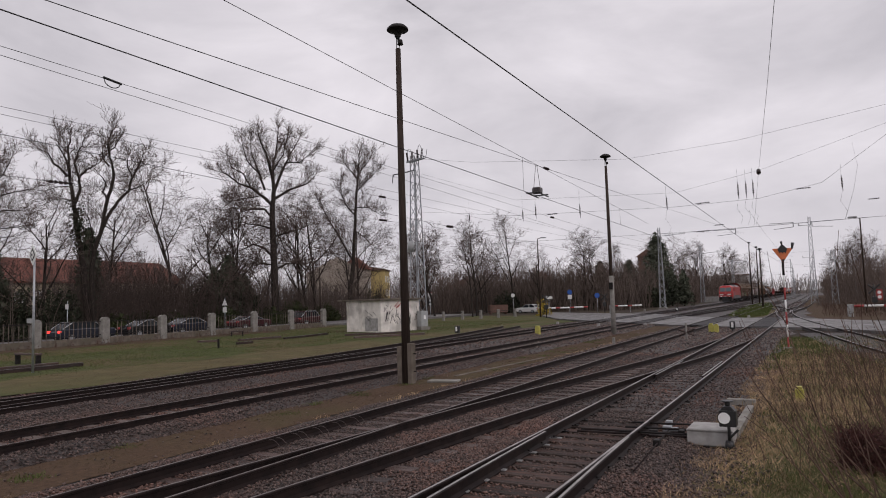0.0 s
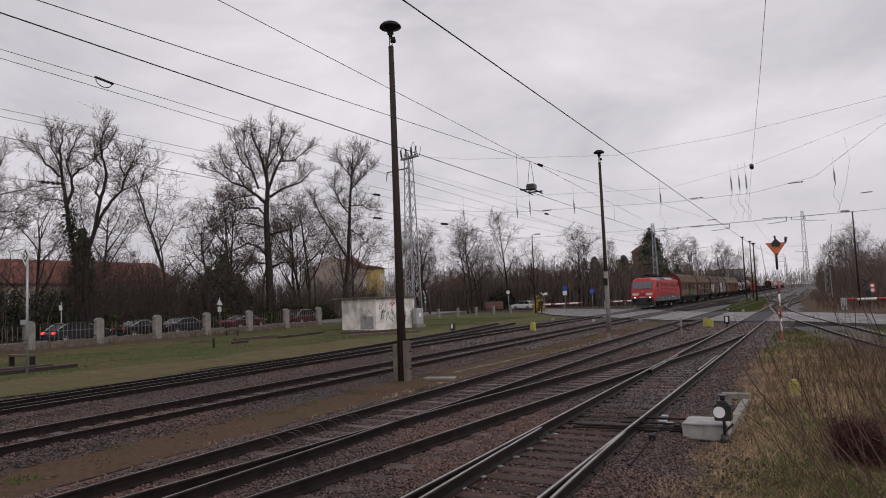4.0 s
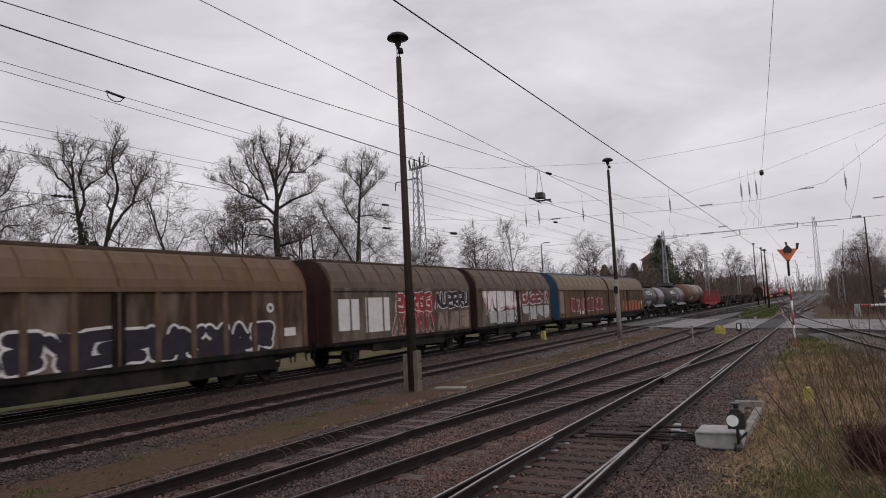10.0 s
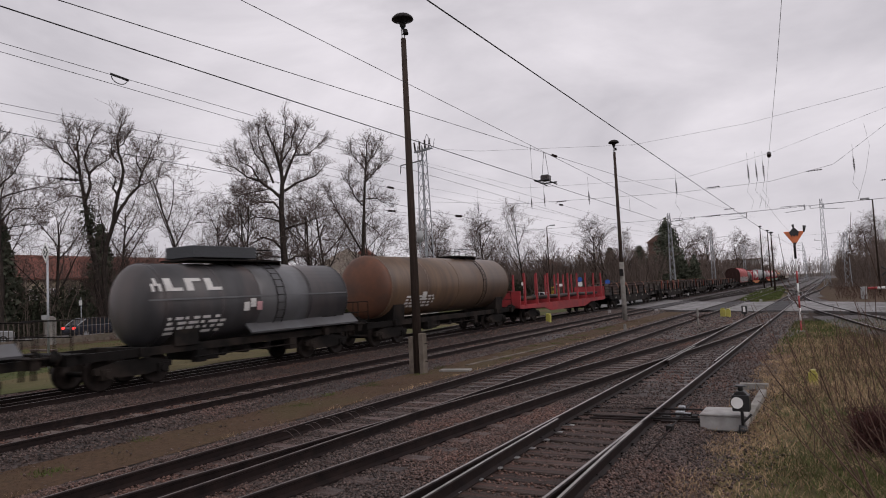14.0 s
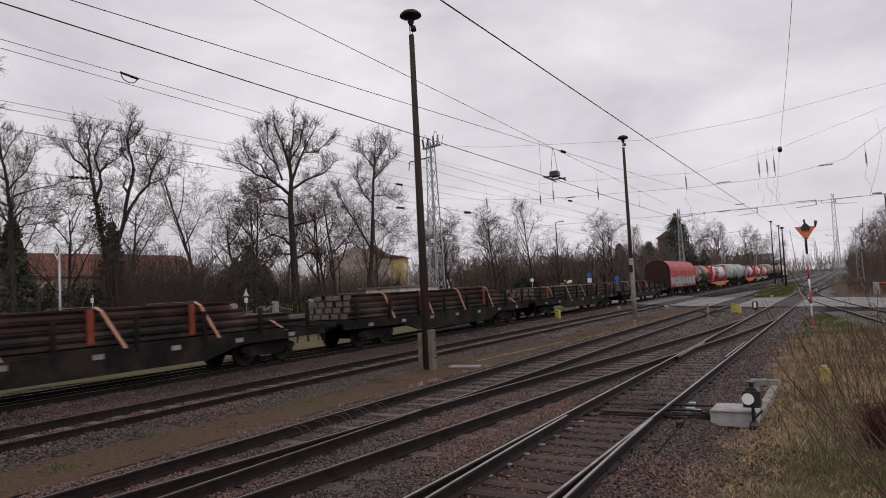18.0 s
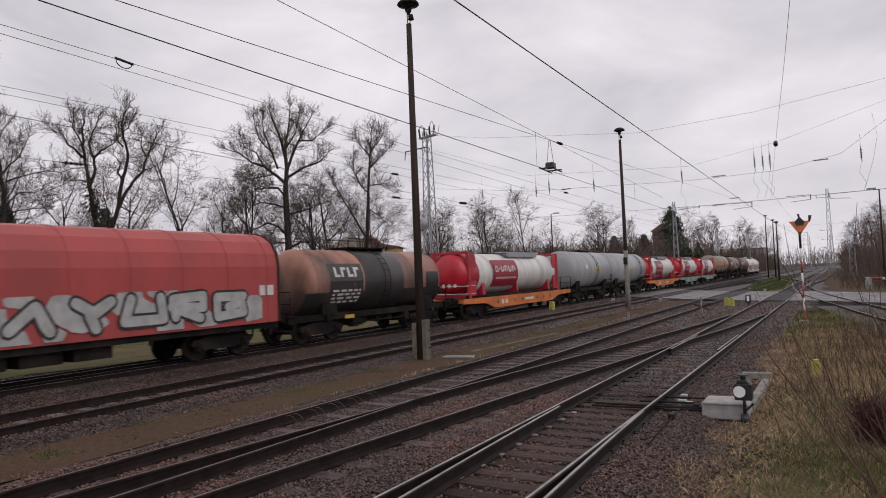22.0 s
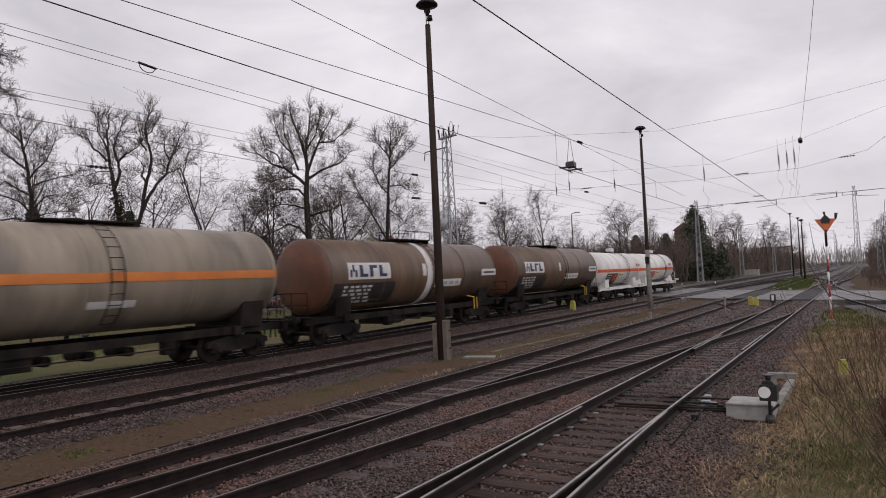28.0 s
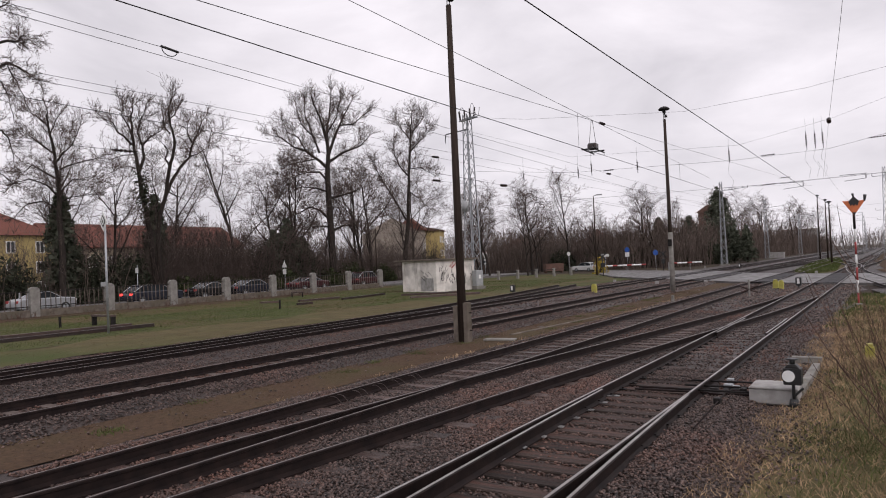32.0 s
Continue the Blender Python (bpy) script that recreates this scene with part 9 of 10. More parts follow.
    for y in (0.15, L - 0.15):
        bm = bmesh.new()
        for x in (-1.2, -0.4, 0.4, 1.2):
            tube(bm, (x, y, 1.1), (x, y, 2.05), 0.022, 0.022, 5)
        tube(bm, (-1.2, y, 2.05), (1.2, y, 2.05), 0.022, 0.022, 5)
        tube(bm, (-1.2, y, 1.6), (1.2, y, 1.6), 0.018, 0.018, 5)
        box(bm, -1.3, 1.3, y - 0.15, y + 0.35, 1.10, 1.14)
        part("end_platform", bm, rm, w, "end platform with handrail")
    bogie(w, 2.1)
    bogie(w, L - 2.1)
    ends(w, L)
    return w


def curved_patch(parent, name, R, cz, y0, y1, z0, z1, material, label="", gap=0.018):
    bm = bmesh.new()
    zs = np.linspace(z0, z1, 6)
    pts = [(math.sqrt(max(0.0, (R + gap) ** 2 - (z - cz) ** 2)), z) for z in zs]
    lo = [bm.verts.new((x, y0, z)) for x, z in pts]
    hi = [bm.verts.new((x, y1, z)) for x, z in pts]
    for i in range(len(pts) - 1):
        bm.faces.new((lo[i], lo[i + 1], hi[i + 1], hi[i]))
    return part(name, bm, material, parent, label)


def emblem(parent, R, cz, y0, y1, z0, z1, material, bars, gap=0.022, mark=True):
    """A make's mark as plain shapes: a three-armed sign and thick bars."""
    h = z1 - z0
    if mark:
        for k in range(3):
            c = y0 + h * (0.35 + 0.32 * (k - 1))
            curved_patch(parent, "emblem_shape", R, cz, c - h * 0.13, c + h * 0.13, z0 + (0.42 * h if k == 1 else 0), z1 - (0 if k == 1 else 0.40 * h), material, gap=gap)
        y0 += h * 1.15
    wdt = (y1 - y0) / bars
    for i in range(bars):
        curved_patch(parent, "emblem_shape", R, cz, y0 + wdt * i, y0 + wdt * (i + 0.34), z0, z1, material, gap=gap)
        curved_patch(parent, "emblem_shape", R, cz, y0 + wdt * (i + 0.34), y0 + wdt * (i + 0.8), z1 - 0.26 * h if i % 2 else z0, z1 if i % 2 else z0 + 0.26 * h, material, gap=gap)


def lettering(parent, R, cz, y0, y1, z0, rows, material, gap=0.022):
    """Small unreadable stencils as rows of bars."""
    r = random.Random(int(y0 * 31 + z0 * 17))
    for k in range(rows):
        y = y0
        while y < y1 - 0.1:
            l = r.uniform(0.12, 0.4)
            curved_patch(parent, "stencil_bar", R, cz, y, min(y + l, y1), z0 - k * 0.15, z0 - k * 0.15 + 0.085, material, gap=gap)
            y += l + r.uniform(0.08, 0.2)


def steel_flat(label, variant, seed):
    L = 18.4
    w = thing("flat_wagon", label, "flat wagon", group="flat wagons with steel")
    r = random.Random(seed)
    bm = bmesh.new()
    box(bm, -1.32, 1.32, 0, L, 1.08, 1.22)
    for s in (1, -1):
        prism(bm, [(0.0, 0.86), (0.0, 1.12), (L, 1.12), (L, 0.86), (L - 4.2, 0.82), (L - 5.6, 0.46), (5.6, 0.46), (4.2, 0.82)], s * 1.34 - 0.05, s * 1.34 + 0.05, 'X')
    part("deck_frame", bm, T_under, w)
    bm = bmesh.new()
    box(bm, -0.06, 0.06, -0.06, 0.06, 1.0, 2.02)
    stake_me = finish(bm, "stake", T_under, 0.01)
    for y in np.linspace(0.9, L - 0.9, 8):
        for s in (1, -1):
            piece("stake", stake_me, w, pose(s * 1.36, y, r.uniform(-0.03, 0.03)))
    bm = bmesh.new()
    for s in (1, -1):
        for y in np.linspace(1.8, L - 1.8, 7):
            box(bm, s * 1.395 - 0.006, s * 1.395 + 0.006, y - 0.16, y + 0.16, 0.90, 1.04)
    part("side_plates", bm, M_conc, w, "small pale plates on the sill")
    bogie(w, 2.6)
    bogie(w, L - 2.6)
    ends(w, L)
    # layers of rolled sections
    def layer(y0, y1, z, n, wdt, h, steel):
        pitch = 2 * wdt / n
        for i in range(n):
            bm = bmesh.new()
            x = -wdt + pitch * (i + 0.5)
            o0, o1 = r.uniform(-0.12, 0.12), r.uniform(-0.12, 0.12)
            p = pitch * 0.47
            prism(bm, [(x - p, z), (x + p, z), (x + p, z + 0.04), (x + p * 0.75, z + h / 2), (x + p, z + h - 0.04), (x + p, z + h), (x - p, z + h), (x - p, z + h - 0.04), (x - p * 0.75, z + h / 2), (x - p, z + 0.04)], y0 + o0, y1 + o1)
            st = part("steel_beam", bm, steel, w, "dark rolled steel section")
            for y in (y0 + o0 - 0.004, y1 + o1 + 0.004):
                bm2 = bmesh.new()
                box(bm2, x - p * 0.8, x + p * 0.8, y - 0.003, y + 0.003, z + 0.02, z + h - 0.02)
                part("cut_end", bm2, T_steelend, st, "pale cut end")
    rows = {0: [(0.5, 17.6), (0.7, 16.4), (0.8, 14.9), (1.0, 14.6)], 1: [(0.5, 17.8), (0.5, 17.6), (0.7, 16.5)], 2: [(0.3, 17.8), (0.5, 17.0), (2.2, 14.6), (3.0, 14.2)],
            4: [(0.4, 17.8), (0.6, 14.6), (0.8, 13.8)]}[variant]
    for k, (y0, y1) in enumerate(rows):
        layer(y0, y1 - r.uniform(0, 0.3), 1.26 + k * 0.255, 5 if k < 3 else 4, 1.22 - 0.06 * k, 0.24, T_steel if k < 2 else T_steelr)
    for y0, y1, n in ((rows[0][0] - 0.6, rows[1][0] + 1.4, 1), (rows[1][0] + 1.0, rows[-1][1], len(rows)), (rows[-1][1] + 0.4, 18.4, 1 if variant != 1 else 3)):
        zt = 1.26 + n * 0.255
        for y in np.arange(y0 + 1.2, y1 - 1.2, 3.3):
            bm = bmesh.new()
            path = [(1.33, 0.98, 0.85), (1.27, zt - 0.10, 0.10), (1.12, zt + 0.03, 0.0), (-1.12, zt + 0.03, 0.0), (-1.27, zt - 0.10, 0.10), (-1.33, 0.98, 0.85)]
            for p, q in zip(path, path[1:]):
                a = Vector((p[0], 0, p[1]))
                b = Vector((q[0], 0, q[1]))
                nrm = Vector((-(b - a).z, 0, (b - a).x)).normalized() * -0.012
                for off in (0,):
                    vs = [bm.verts.new((a.x, y + p[2] - 0.06, a.z)), bm.verts.new((b.x, y + q[2] - 0.06, b.z)), bm.verts.new((b.x, y + q[2] + 0.06, b.z)), bm.verts.new((a.x, y + p[2] + 0.06, a.z))]
                    ws = [bm.verts.new((v.co.x + nrm.x, v.co.y, v.co.z + nrm.z)) for v in vs]
                    bm.faces.new(vs)
                    bm.faces.new(ws[::-1])
                    for i in range(4):
                        bm.faces.new((vs[i], vs[(i + 1) % 4], ws[(i + 1) % 4], ws[i]))
            st = part("load_strap", bm, T_strap, w, "salmon-coloured load strap")
            if r.random() < 0.6:
                bm = bmesh.new()
                box(bm, 1.19, 1.262, y - 0.30, y - 0.12, 1.3, zt - 0.02)
                part("edge_guard", bm, T_strapr, st, "red edge guard")
    return w


def stake_wagon():
    L = 18.6
    w = thing("stake_wagon", "empty bright red stake wagon with tall uprights", "flat wagon", group="wagons of the goods train")
    bm = bmesh.new()
    for s in (1, -1):
        prism(bm, [(0.0, 0.95), (0.0, 1.2), (L, 1.2), (L, 0.95), (L - 4.0, 0.9), (L - 5.6, 0.62), (5.6, 0.62), (4.0, 0.9)], s * 1.3 - 0.05, s * 1.3 + 0.05, 'X')
    box(bm, -1.28, 1.28, 0, L, 1.06, 1.16)
    part("frame", bm, T_stake, w, "red side sill")
    bm = bmesh.new()
    prism(bm, [(-0.06, 1.1), (0.06, 1.1), (0.05, 3.25), (-0.05, 3.25)], -0.07, 0.07)
    up = finish(bm, "upright", T_stake)
    bm = bmesh.new()
    box(bm, -1.3, 1.3, -0.10, 0.10, 1.14, 1.42)
    bolster = finish(bm, "bolster", T_stake)
    for y in np.linspace(0.9, L - 0.9, 9):
        piece("bolster", bolster, w, pose(0, y, 0))
        for sx in (-1.32, 1.32):
            piece("upright", up, w, pose(sx, y, 0))
    for y in (0.1, L - 0.1):
        bm = bmesh.new()
        box(bm, -1.35, 1.35, y - 0.06, y + 0.06, 1.1, 2.1)
        part("end_board", bm, T_stake, w, bevel=0.01)
    bm = bmesh.new()
    for k in range(6):
        tube(bm, (-0.9 + 0.36 * k, 1.0, 1.56), (-0.9 + 0.36 * k, L - 1.0, 1.56), 0.11, 0.11, 8)
    part("leftover_logs", bm, T_steel, w, "dark bars lying in the wagon")
    bogie(w, 2.6)
    bogie(w, L - 2.6)
    ends(w, L)
    return w


def hood_wagon():
    L = 15.4
    w = thing("hood_wagon", "covered coil wagon with red sheet hood and silver graffiti", "goods wagon", group="wagons of the goods train")
    prof = [(1.42, 1.05), (1.44, 3.0), (1.36, 3.45), (1.12, 3.86), (0.72, 4.12), (0.25, 4.22), (-0.25, 4.22), (-0.72, 4.12), (-1.12, 3.86), (-1.36, 3.45), (-1.44, 3.0), (-1.42, 1.05)]
    bm = bmesh.new()
    prism(bm, prof, 0.12, L - 0.12)
    part("hood", bm, T_cov, w, "matt red sheet hood", 0.0)
    bm = bmesh.new()
    for y in np.linspace(0.6, L - 0.6, 9):
        for (p, q) in zip(prof, prof[1:]):
            tube(bm, (p[0] * 1.003, y, p[1] * 1.002), (q[0] * 1.003, y, q[1] * 1.002), 0.016, 0.016, 5, False)
    part("hood_hoops", bm, T_cov, w)
    for y0, y1 in ((0.0, 0.12), (L - 0.12, L)):
        bm = bmesh.new()
        prism(bm, [(a * 1.015, 1.0 + (b - 1.0) * 1.008) for a, b in prof], y0, y1)
        ew = part("end_wall", bm, T_endbrown, w, "dark brown arched end wall")
        ye = y0 if y0 == 0 else y1
        bm = bmesh.new()
        for x in (-0.75, 0.0, 0.75):
            box(bm, x - 0.05, x + 0.05, ye - 0.05, ye + 0.05, 1.1, 3.7)
        box(bm, -1.35, 1.35, ye - 0.05, ye + 0.05, 2.75, 2.85)
        part("end_posts", bm, T_endbrown, ew)
    smear(w, 1.0, L - 0.9, 1.12, 2.3, 1.445, 34, T_silver, 5, "silver sprayed ground")
    spray(w, 1.2, L - 1.6, 1.2, 2.3, 1.462, 8, T_silver, M_tag, 3, 0.2, "silver bubble lettering with dark outline")
    plate(w, "white_mark", 1.45, L - 1.0, L - 0.75, 2.0, 2.35, T_label)
    plate(w, "white_mark", 1.45, L - 0.65, L - 0.35, 2.0, 2.35, T_label)
    plate(w, "white_mark", 1.45, 0.5, 0.8, 1.3, 2.2, T_label)
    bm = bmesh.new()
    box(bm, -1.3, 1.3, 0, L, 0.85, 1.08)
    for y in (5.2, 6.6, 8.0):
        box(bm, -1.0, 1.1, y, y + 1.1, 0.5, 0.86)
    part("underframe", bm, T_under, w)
    bogie(w, 2.3)
    bogie(w, L - 2.3)
    ends(w, L)
    return w


def container_wagon(sill, label, L, c0, c1, ribbed, clabel):
    w = thing("container_wagon", label, "container wagon", group="container wagons")
    bm = bmesh.new()
    for s in (1, -1):
        prism(bm, [(0.0, 0.88), (0.0, 1.14), (L, 1.14), (L, 0.88), (L - 2.6, 0.82), (L - 3.8, 0.50), (3.8, 0.50), (2.6, 0.82)], s * 1.27 - 0.06, s * 1.27 + 0.06, 'X')
    for y in (0.0, L - 0.25, 3.0, L - 3.2, L / 2):
        box(bm, -1.25, 1.25, y, y + 0.22, 0.92, 1.12)
    part("sill_frame", bm, sill, w, "painted side sill", 0.01)
    for s in (1,):
        for y in np.linspace(4.2, L - 4.2, 8):
            bm = bmesh.new()
            tube(bm, (s * 1.325, y, 0.82), (s * 1.337, y, 0.82), 0.095, 0.095, 12)
            part("lightening_hole", bm, M_black, w)
        plate(w, "white_plate", 1.332, 4.7, 5.0, 0.68, 0.92, T_label)
        plate(w, "white_plate", 1.332, 5.25, 5.55, 0.68, 0.92, T_label)
        plate(w, "maker_bars", 1.332, 8.2, 9.6, 0.76, 0.90, T_label)
    bm = bmesh.new()
    box(bm, -0.3, 0.3, 0, L, 0.66, 1.05)
    for y in (L * 0.35, L * 0.55):
        box(bm, -1.0, 1.0, y, y + 0.9, 0.45, 0.7)
    part("underframe", bm, T_under, w)
    bogie(w, 2.0)
    bogie(w, L - 2.0)
    ends(w, L)
    c = thing("tank_container", clabel, "tank container", group="tank containers on the train")
    R, cz = 1.21, 2.50
    lc = c1 - c0
    bm = bmesh.new()
    lathe_y(bm, [(0.75, R - 0.02), (0.8, R), (lc - 0.6, R), (lc - 0.55, R - 0.02)], 0, cz, 40)
    if ribbed:
        for y in np.linspace(1.6, lc - 1.4, ribbed):
            lathe_y(bm, [(y - 0.06, R), (y - 0.03, R + 0.05), (y + 0.03, R + 0.05), (y + 0.06, R)], 0, cz, 40)
    part("barrel", bm, T_cwhite, c, "white insulated barrel")
    bm = bmesh.new()
    lathe_y(bm, [(-0.05 + 0.62 * (1 - math.cos(t)), max(0.01, (R - 0.04) * math.sin(t) ** 0.8)) for t in (0.0, 0.2, 0.45, 0.7, 0.95, 1.2, 1.4, 1.5708)] + [(0.9, R - 0.04)], 0, cz, 36)
    part("dome_end", bm, T_dome, c, "red domed tank end")
    bm = bmesh.new()
    lathe_y(bm, [(0.56, R - 0.03), (0.57, R + 0.025), (1.62, R + 0.025), (1.63, R - 0.03)], 0, cz, 40)
    part("collar", bm, T_cred, c, "red collar behind the dome")
    for y in (0.50, lc - 0.12):
        bm = bmesh.new()
        for x in (-1.13, 1.13):
            box(bm, x - 0.09, x + 0.09, y - 0.12, y + 0.12, 1.16, 3.78)
        box(bm, -1.2, 1.2, y - 0.08, y + 0.08, 3.62, 3.78)
        box(bm, -1.2, 1.2, y - 0.08, y + 0.08, 1.16, 1.34)
        s = 1 if y < 1 else -1
        for x in (-1.13, 1.13):
            prism(bm, [(y, 3.70), (y + s * 0.75, 3.60), (y + s * 0.95, cz), (y + s * 0.75, 1.25), (y, 1.2)] if s > 0 else [(y, 1.2), (y + s * 0.75, 1.25), (y + s * 0.95, cz), (y + s * 0.75, 3.60), (y, 3.70)], x - 0.05, x + 0.05, 'X')
        part("end_frame", bm, T_cred, c, "red end frame", 0.008)
    # rail colour stands in for the shade between barrel and sill
    bm = bmesh.new()
    for x in (-1.13, 1.13):
        box(bm, x - 0.06, x + 0.06, 0.2, lc - 0.2, 1.16, 1.30)
    part("bottom_rail", bm, T_under, c, "bottom rails toned as the shaded gap")
    for y, k in ((2.4, 1), (lc * 0.5, 0), (lc - 1.6, 1)):
        bm = bmesh.new()
        prism(bm, [(1.16, 1.2), (1.08, 1.85 + 0.2 * k), (0.0, 1.28), (-1.08, 1.85 + 0.2 * k), (-1.16, 1.2)], y - 0.10 - 0.15 * k, y + 0.10)
        part("saddle", bm, T_cred, c, "red tank saddle", 0.01)
    p0 = 0.75 + 0.19 * lc
    p1 = p0 + 0.25 * lc
    pn = curved_patch(c, "crimson_panel", R, cz, p0, p1, cz - 0.78, cz + 0.80, T_panel, "crimson sign panel", 0.06)
    h = 0.36
    y = p0 + 0.28
    for a0, a1, z0, z1 in ((0, 0.36, 0.28, 0.36), (0, 0.36, 0, 0.08), (0, 0.08, 0, 0.36), (0.28, 0.36, 0, 0.36)):
        curved_patch(pn, "emblem_shape", R, cz, y + a0, y + a1, cz + 0.08 + z0, cz + 0.08 + z1, T_label, "", 0.066)
    curved_patch(pn, "emblem_shape", R, cz, y + 0.50, y + 0.62, cz + 0.2, cz + 0.32, T_label, "", 0.066)
    for k in range(4):
        a0 = y + 0.78 + k * (p1 - y - 1.1) / 4
        curved_patch(pn, "emblem_shape", R, cz, a0, a0 + 0.12, cz + 0.08, cz + 0.46, T_label, "", 0.066)
        curved_patch(pn, "emblem_shape", R, cz, a0 + 0.12, a0 + 0.32, cz + (0.36 if k % 2 else 0.08), cz + (0.46 if k % 2 else 0.19), T_label, "", 0.066)
        curved_patch(pn, "emblem_shape", R, cz, a0 + 0.30, a0 + 0.40, cz + 0.14, cz + 0.40, T_label, "", 0.068)
    curved_patch(pn, "motto_bar", R, cz, y, p1 - 0.3, cz - 0.35, cz - 0.22, T_pinks, "", 0.066)
    bm = bmesh.new()
    box(bm, 0.15, 0.85, lc * 0.42, lc * 0.80, cz + R + 0.06, cz + R + 0.12)
    prism(bm, [(lc * 0.42, cz + R - 0.05), (lc * 0.45, cz + R + 0.08), (lc * 0.79, cz + R + 0.08), (lc * 0.77, cz + R - 0.2), (lc * 0.45, cz + R - 0.22)], 0.62, 0.90, 'X')
    part("top_walkway", bm, M_galv, c, "grey walkway on top")
    bm = bmesh.new()
    for z in (1.42, 1.85):
        tube(bm, (-1.15, -0.06, z), (1.18, -0.06, z), 0.022, 0.022, 6)
        tube(bm, (1.18, -0.06, z), (1.18, 1.2, z), 0.022, 0.022, 6)
    for k in range(4):
        v = Vector((-0.5 + k * 0.36, -0.09, 1.88))
        bm.faces.new([bm.verts.new(v + Vector((dx, 0, dz))) for dx, dz in ((-0.13, 0), (0, -0.13), (0.13, 0), (0, 0.13))])
    part("end_rail", bm, T_label, c, "white rail with hazard diamonds")
    for k in range(3):
        bmx = bmesh.new()
        box(bmx, -0.35 + 0.05 * k, 0.25 - 0.04 * k, -0.012, 0.012, cz + 0.62 - k * 0.14, cz + 0.69 - k * 0.14)
        o = part("stencil_bar", bmx, T_label, c)
        o.matrix_basis = pose(0, 0.10, 0)
    return w, c


TRAIN = []


def along(ob, q, lift=0.0):
    TRAIN.append((ob, q))
    return ob


def stencils(w, x, y0, y1, z0, rows, material=None):
    r = random.Random(int(y0 * 13 + z0 * 7))
    bm = bmesh.new()
    for k in range(rows):
        y = y0
        while y < y1 - 0.1:
            l = r.uniform(0.12, 0.4)
            box(bm, x, x + 0.008, y, min(y + l, y1), z0 - k * 0.14, z0 - k * 0.14 + 0.08)
            y += l + r.uniform(0.06, 0.2)
    part("stencil_bars", bm, material or T_label, w)


def disc(parent, y, z, r=0.17, x=1.425):
    bm = bmesh.new()
    tube(bm, (x, y, z), (x + 0.012, y, z), r, r, 18)
    d = part("round_mark", bm, T_label, parent, "round white mark")
    bm = bmesh.new()
    tube(bm, (x + 0.012, y, z), (x + 0.018, y, z), r * 0.42, r * 0.42, 12)
    part("mark_centre", bm, M_tag, d)


along(locomotive(), 1.6)

s1 = along(sliding_wagon(15.8, T_side, T_hood, T_endred, "brown sliding-wall wagon with red ends and faded spray paint", True), 21.5)
smear(s1, 0.4, 15.5, 1.2, 2.2, 1.372, 30, T_tans, 11, "beige worn-off paint patches")
spray(s1, 1.0, 7.6, 1.2, 2.3, 1.376, 6, T_tans, T_rib, 12, 0.24, "faded beige lettering")
smear(s1, 8.9, 14.2, 1.2, 2.25, 1.374, 16, T_greens, 13, "green spray patches")
spray(s1, 9.2, 14.0, 1.25, 2.1, 1.378, 5, T_greens, T_tans, 14, 0.2, "green lettering")
disc(s1, 13.85, 2.65)
s2 = along(sliding_wagon(15.8, T_side, T_hood, T_endred, "brown sliding-wall wagon with white outlined graffiti", True), 38.4)
smear(s2, 2.9, 13.9, 1.15, 2.15, 1.372, 40, T_darks, 21, "dark violet sprayed ground")
spray(s2, 2.7, 14.0, 1.15, 2.25, 1.376, 11, T_darks, T_whites, 22, 0.24, "dark lettering with white outline")
disc(s2, 1.75, 2.65)
disc(s2, 13.85, 2.65)
plate(s2, "white_mark", 1.375, 14.6, 15.2, 1.6, 1.9, T_label)
s3 = along(sliding_wagon(12.2, T_side2, T_barrel, T_endbrown, "sliding-wall wagon with pale placards and layered graffiti", False, smooth=True), 55.7)
plate(s3, "placard", 1.376, 0.5, 1.9, 1.6, 2.9, T_label, "white placard")
plate(s3, "placard", 1.376, 2.4, 4.2, 1.45, 2.95, T_label, "white placard")
smear(s3, 5.2, 8.6, 1.3, 3.0, 1.372, 20, T_reds, 31, "red sprayed ground")
spray(s3, 4.8, 8.0, 2.2, 3.2, 1.376, 5, T_reds, T_whites, 32, 0.24, "red lettering with pale outline")
spray(s3, 4.4, 8.2, 1.2, 2.2, 1.376, 5, T_side2, T_pinks, 33, 0.2, "pink outlined lettering")
spray(s3, 8.4, 12.1, 2.3, 3.25, 1.376, 6, T_darks, T_whites, 34, 0.24, "dark lettering with white outline")
spray(s3, 8.5, 12.1, 1.25, 2.2, 1.376, 4, T_tans, T_tans, 35, 0.17, "faded block lettering")
s4 = along(sliding_wagon(11.8, T_side2, T_barrel, T_endbrown, "sliding-wall wagon covered in white bubble graffiti", False, smooth=True), 68.8)
smear(s4, 1.0, 6.0, 1.25, 3.25, 1.372, 26, T_whites, 41, "white sprayed ground")
spray(s4, 1.0, 6.2, 2.1, 3.4, 1.378, 4, T_whites, T_pinks, 42, 0.28, "white lettering with pink outline")
spray(s4, 1.6, 6.2, 1.2, 2.1, 1.378, 5, T_silver, M_tag, 43, 0.24, "silver lettering with black outline")
spray(s4, 6.6, 11.6, 2.3, 3.3, 1.378, 6, T_maroons, T_whites, 44, 0.22, "maroon lettering with white outline")
smear(s4, 6.6, 11.6, 1.3, 2.2, 1.372, 18, T_silver, 45, "silver sprayed ground")
s5 = along(sliding_wagon(13.0, T_side3, T_hood2, T_endblue, "olive-brown sliding-wall wagon with faded maroon lettering", False, T_endblue), 82.4)
for k in range(3):
    spray(s5, 3.0 + k * 3.0, 5.6 + k * 3.0, 1.5, 2.6, 1.376, 3, T_maroons, T_pinks, 51 + k, 0.3, "faded maroon lettering with pale outline")
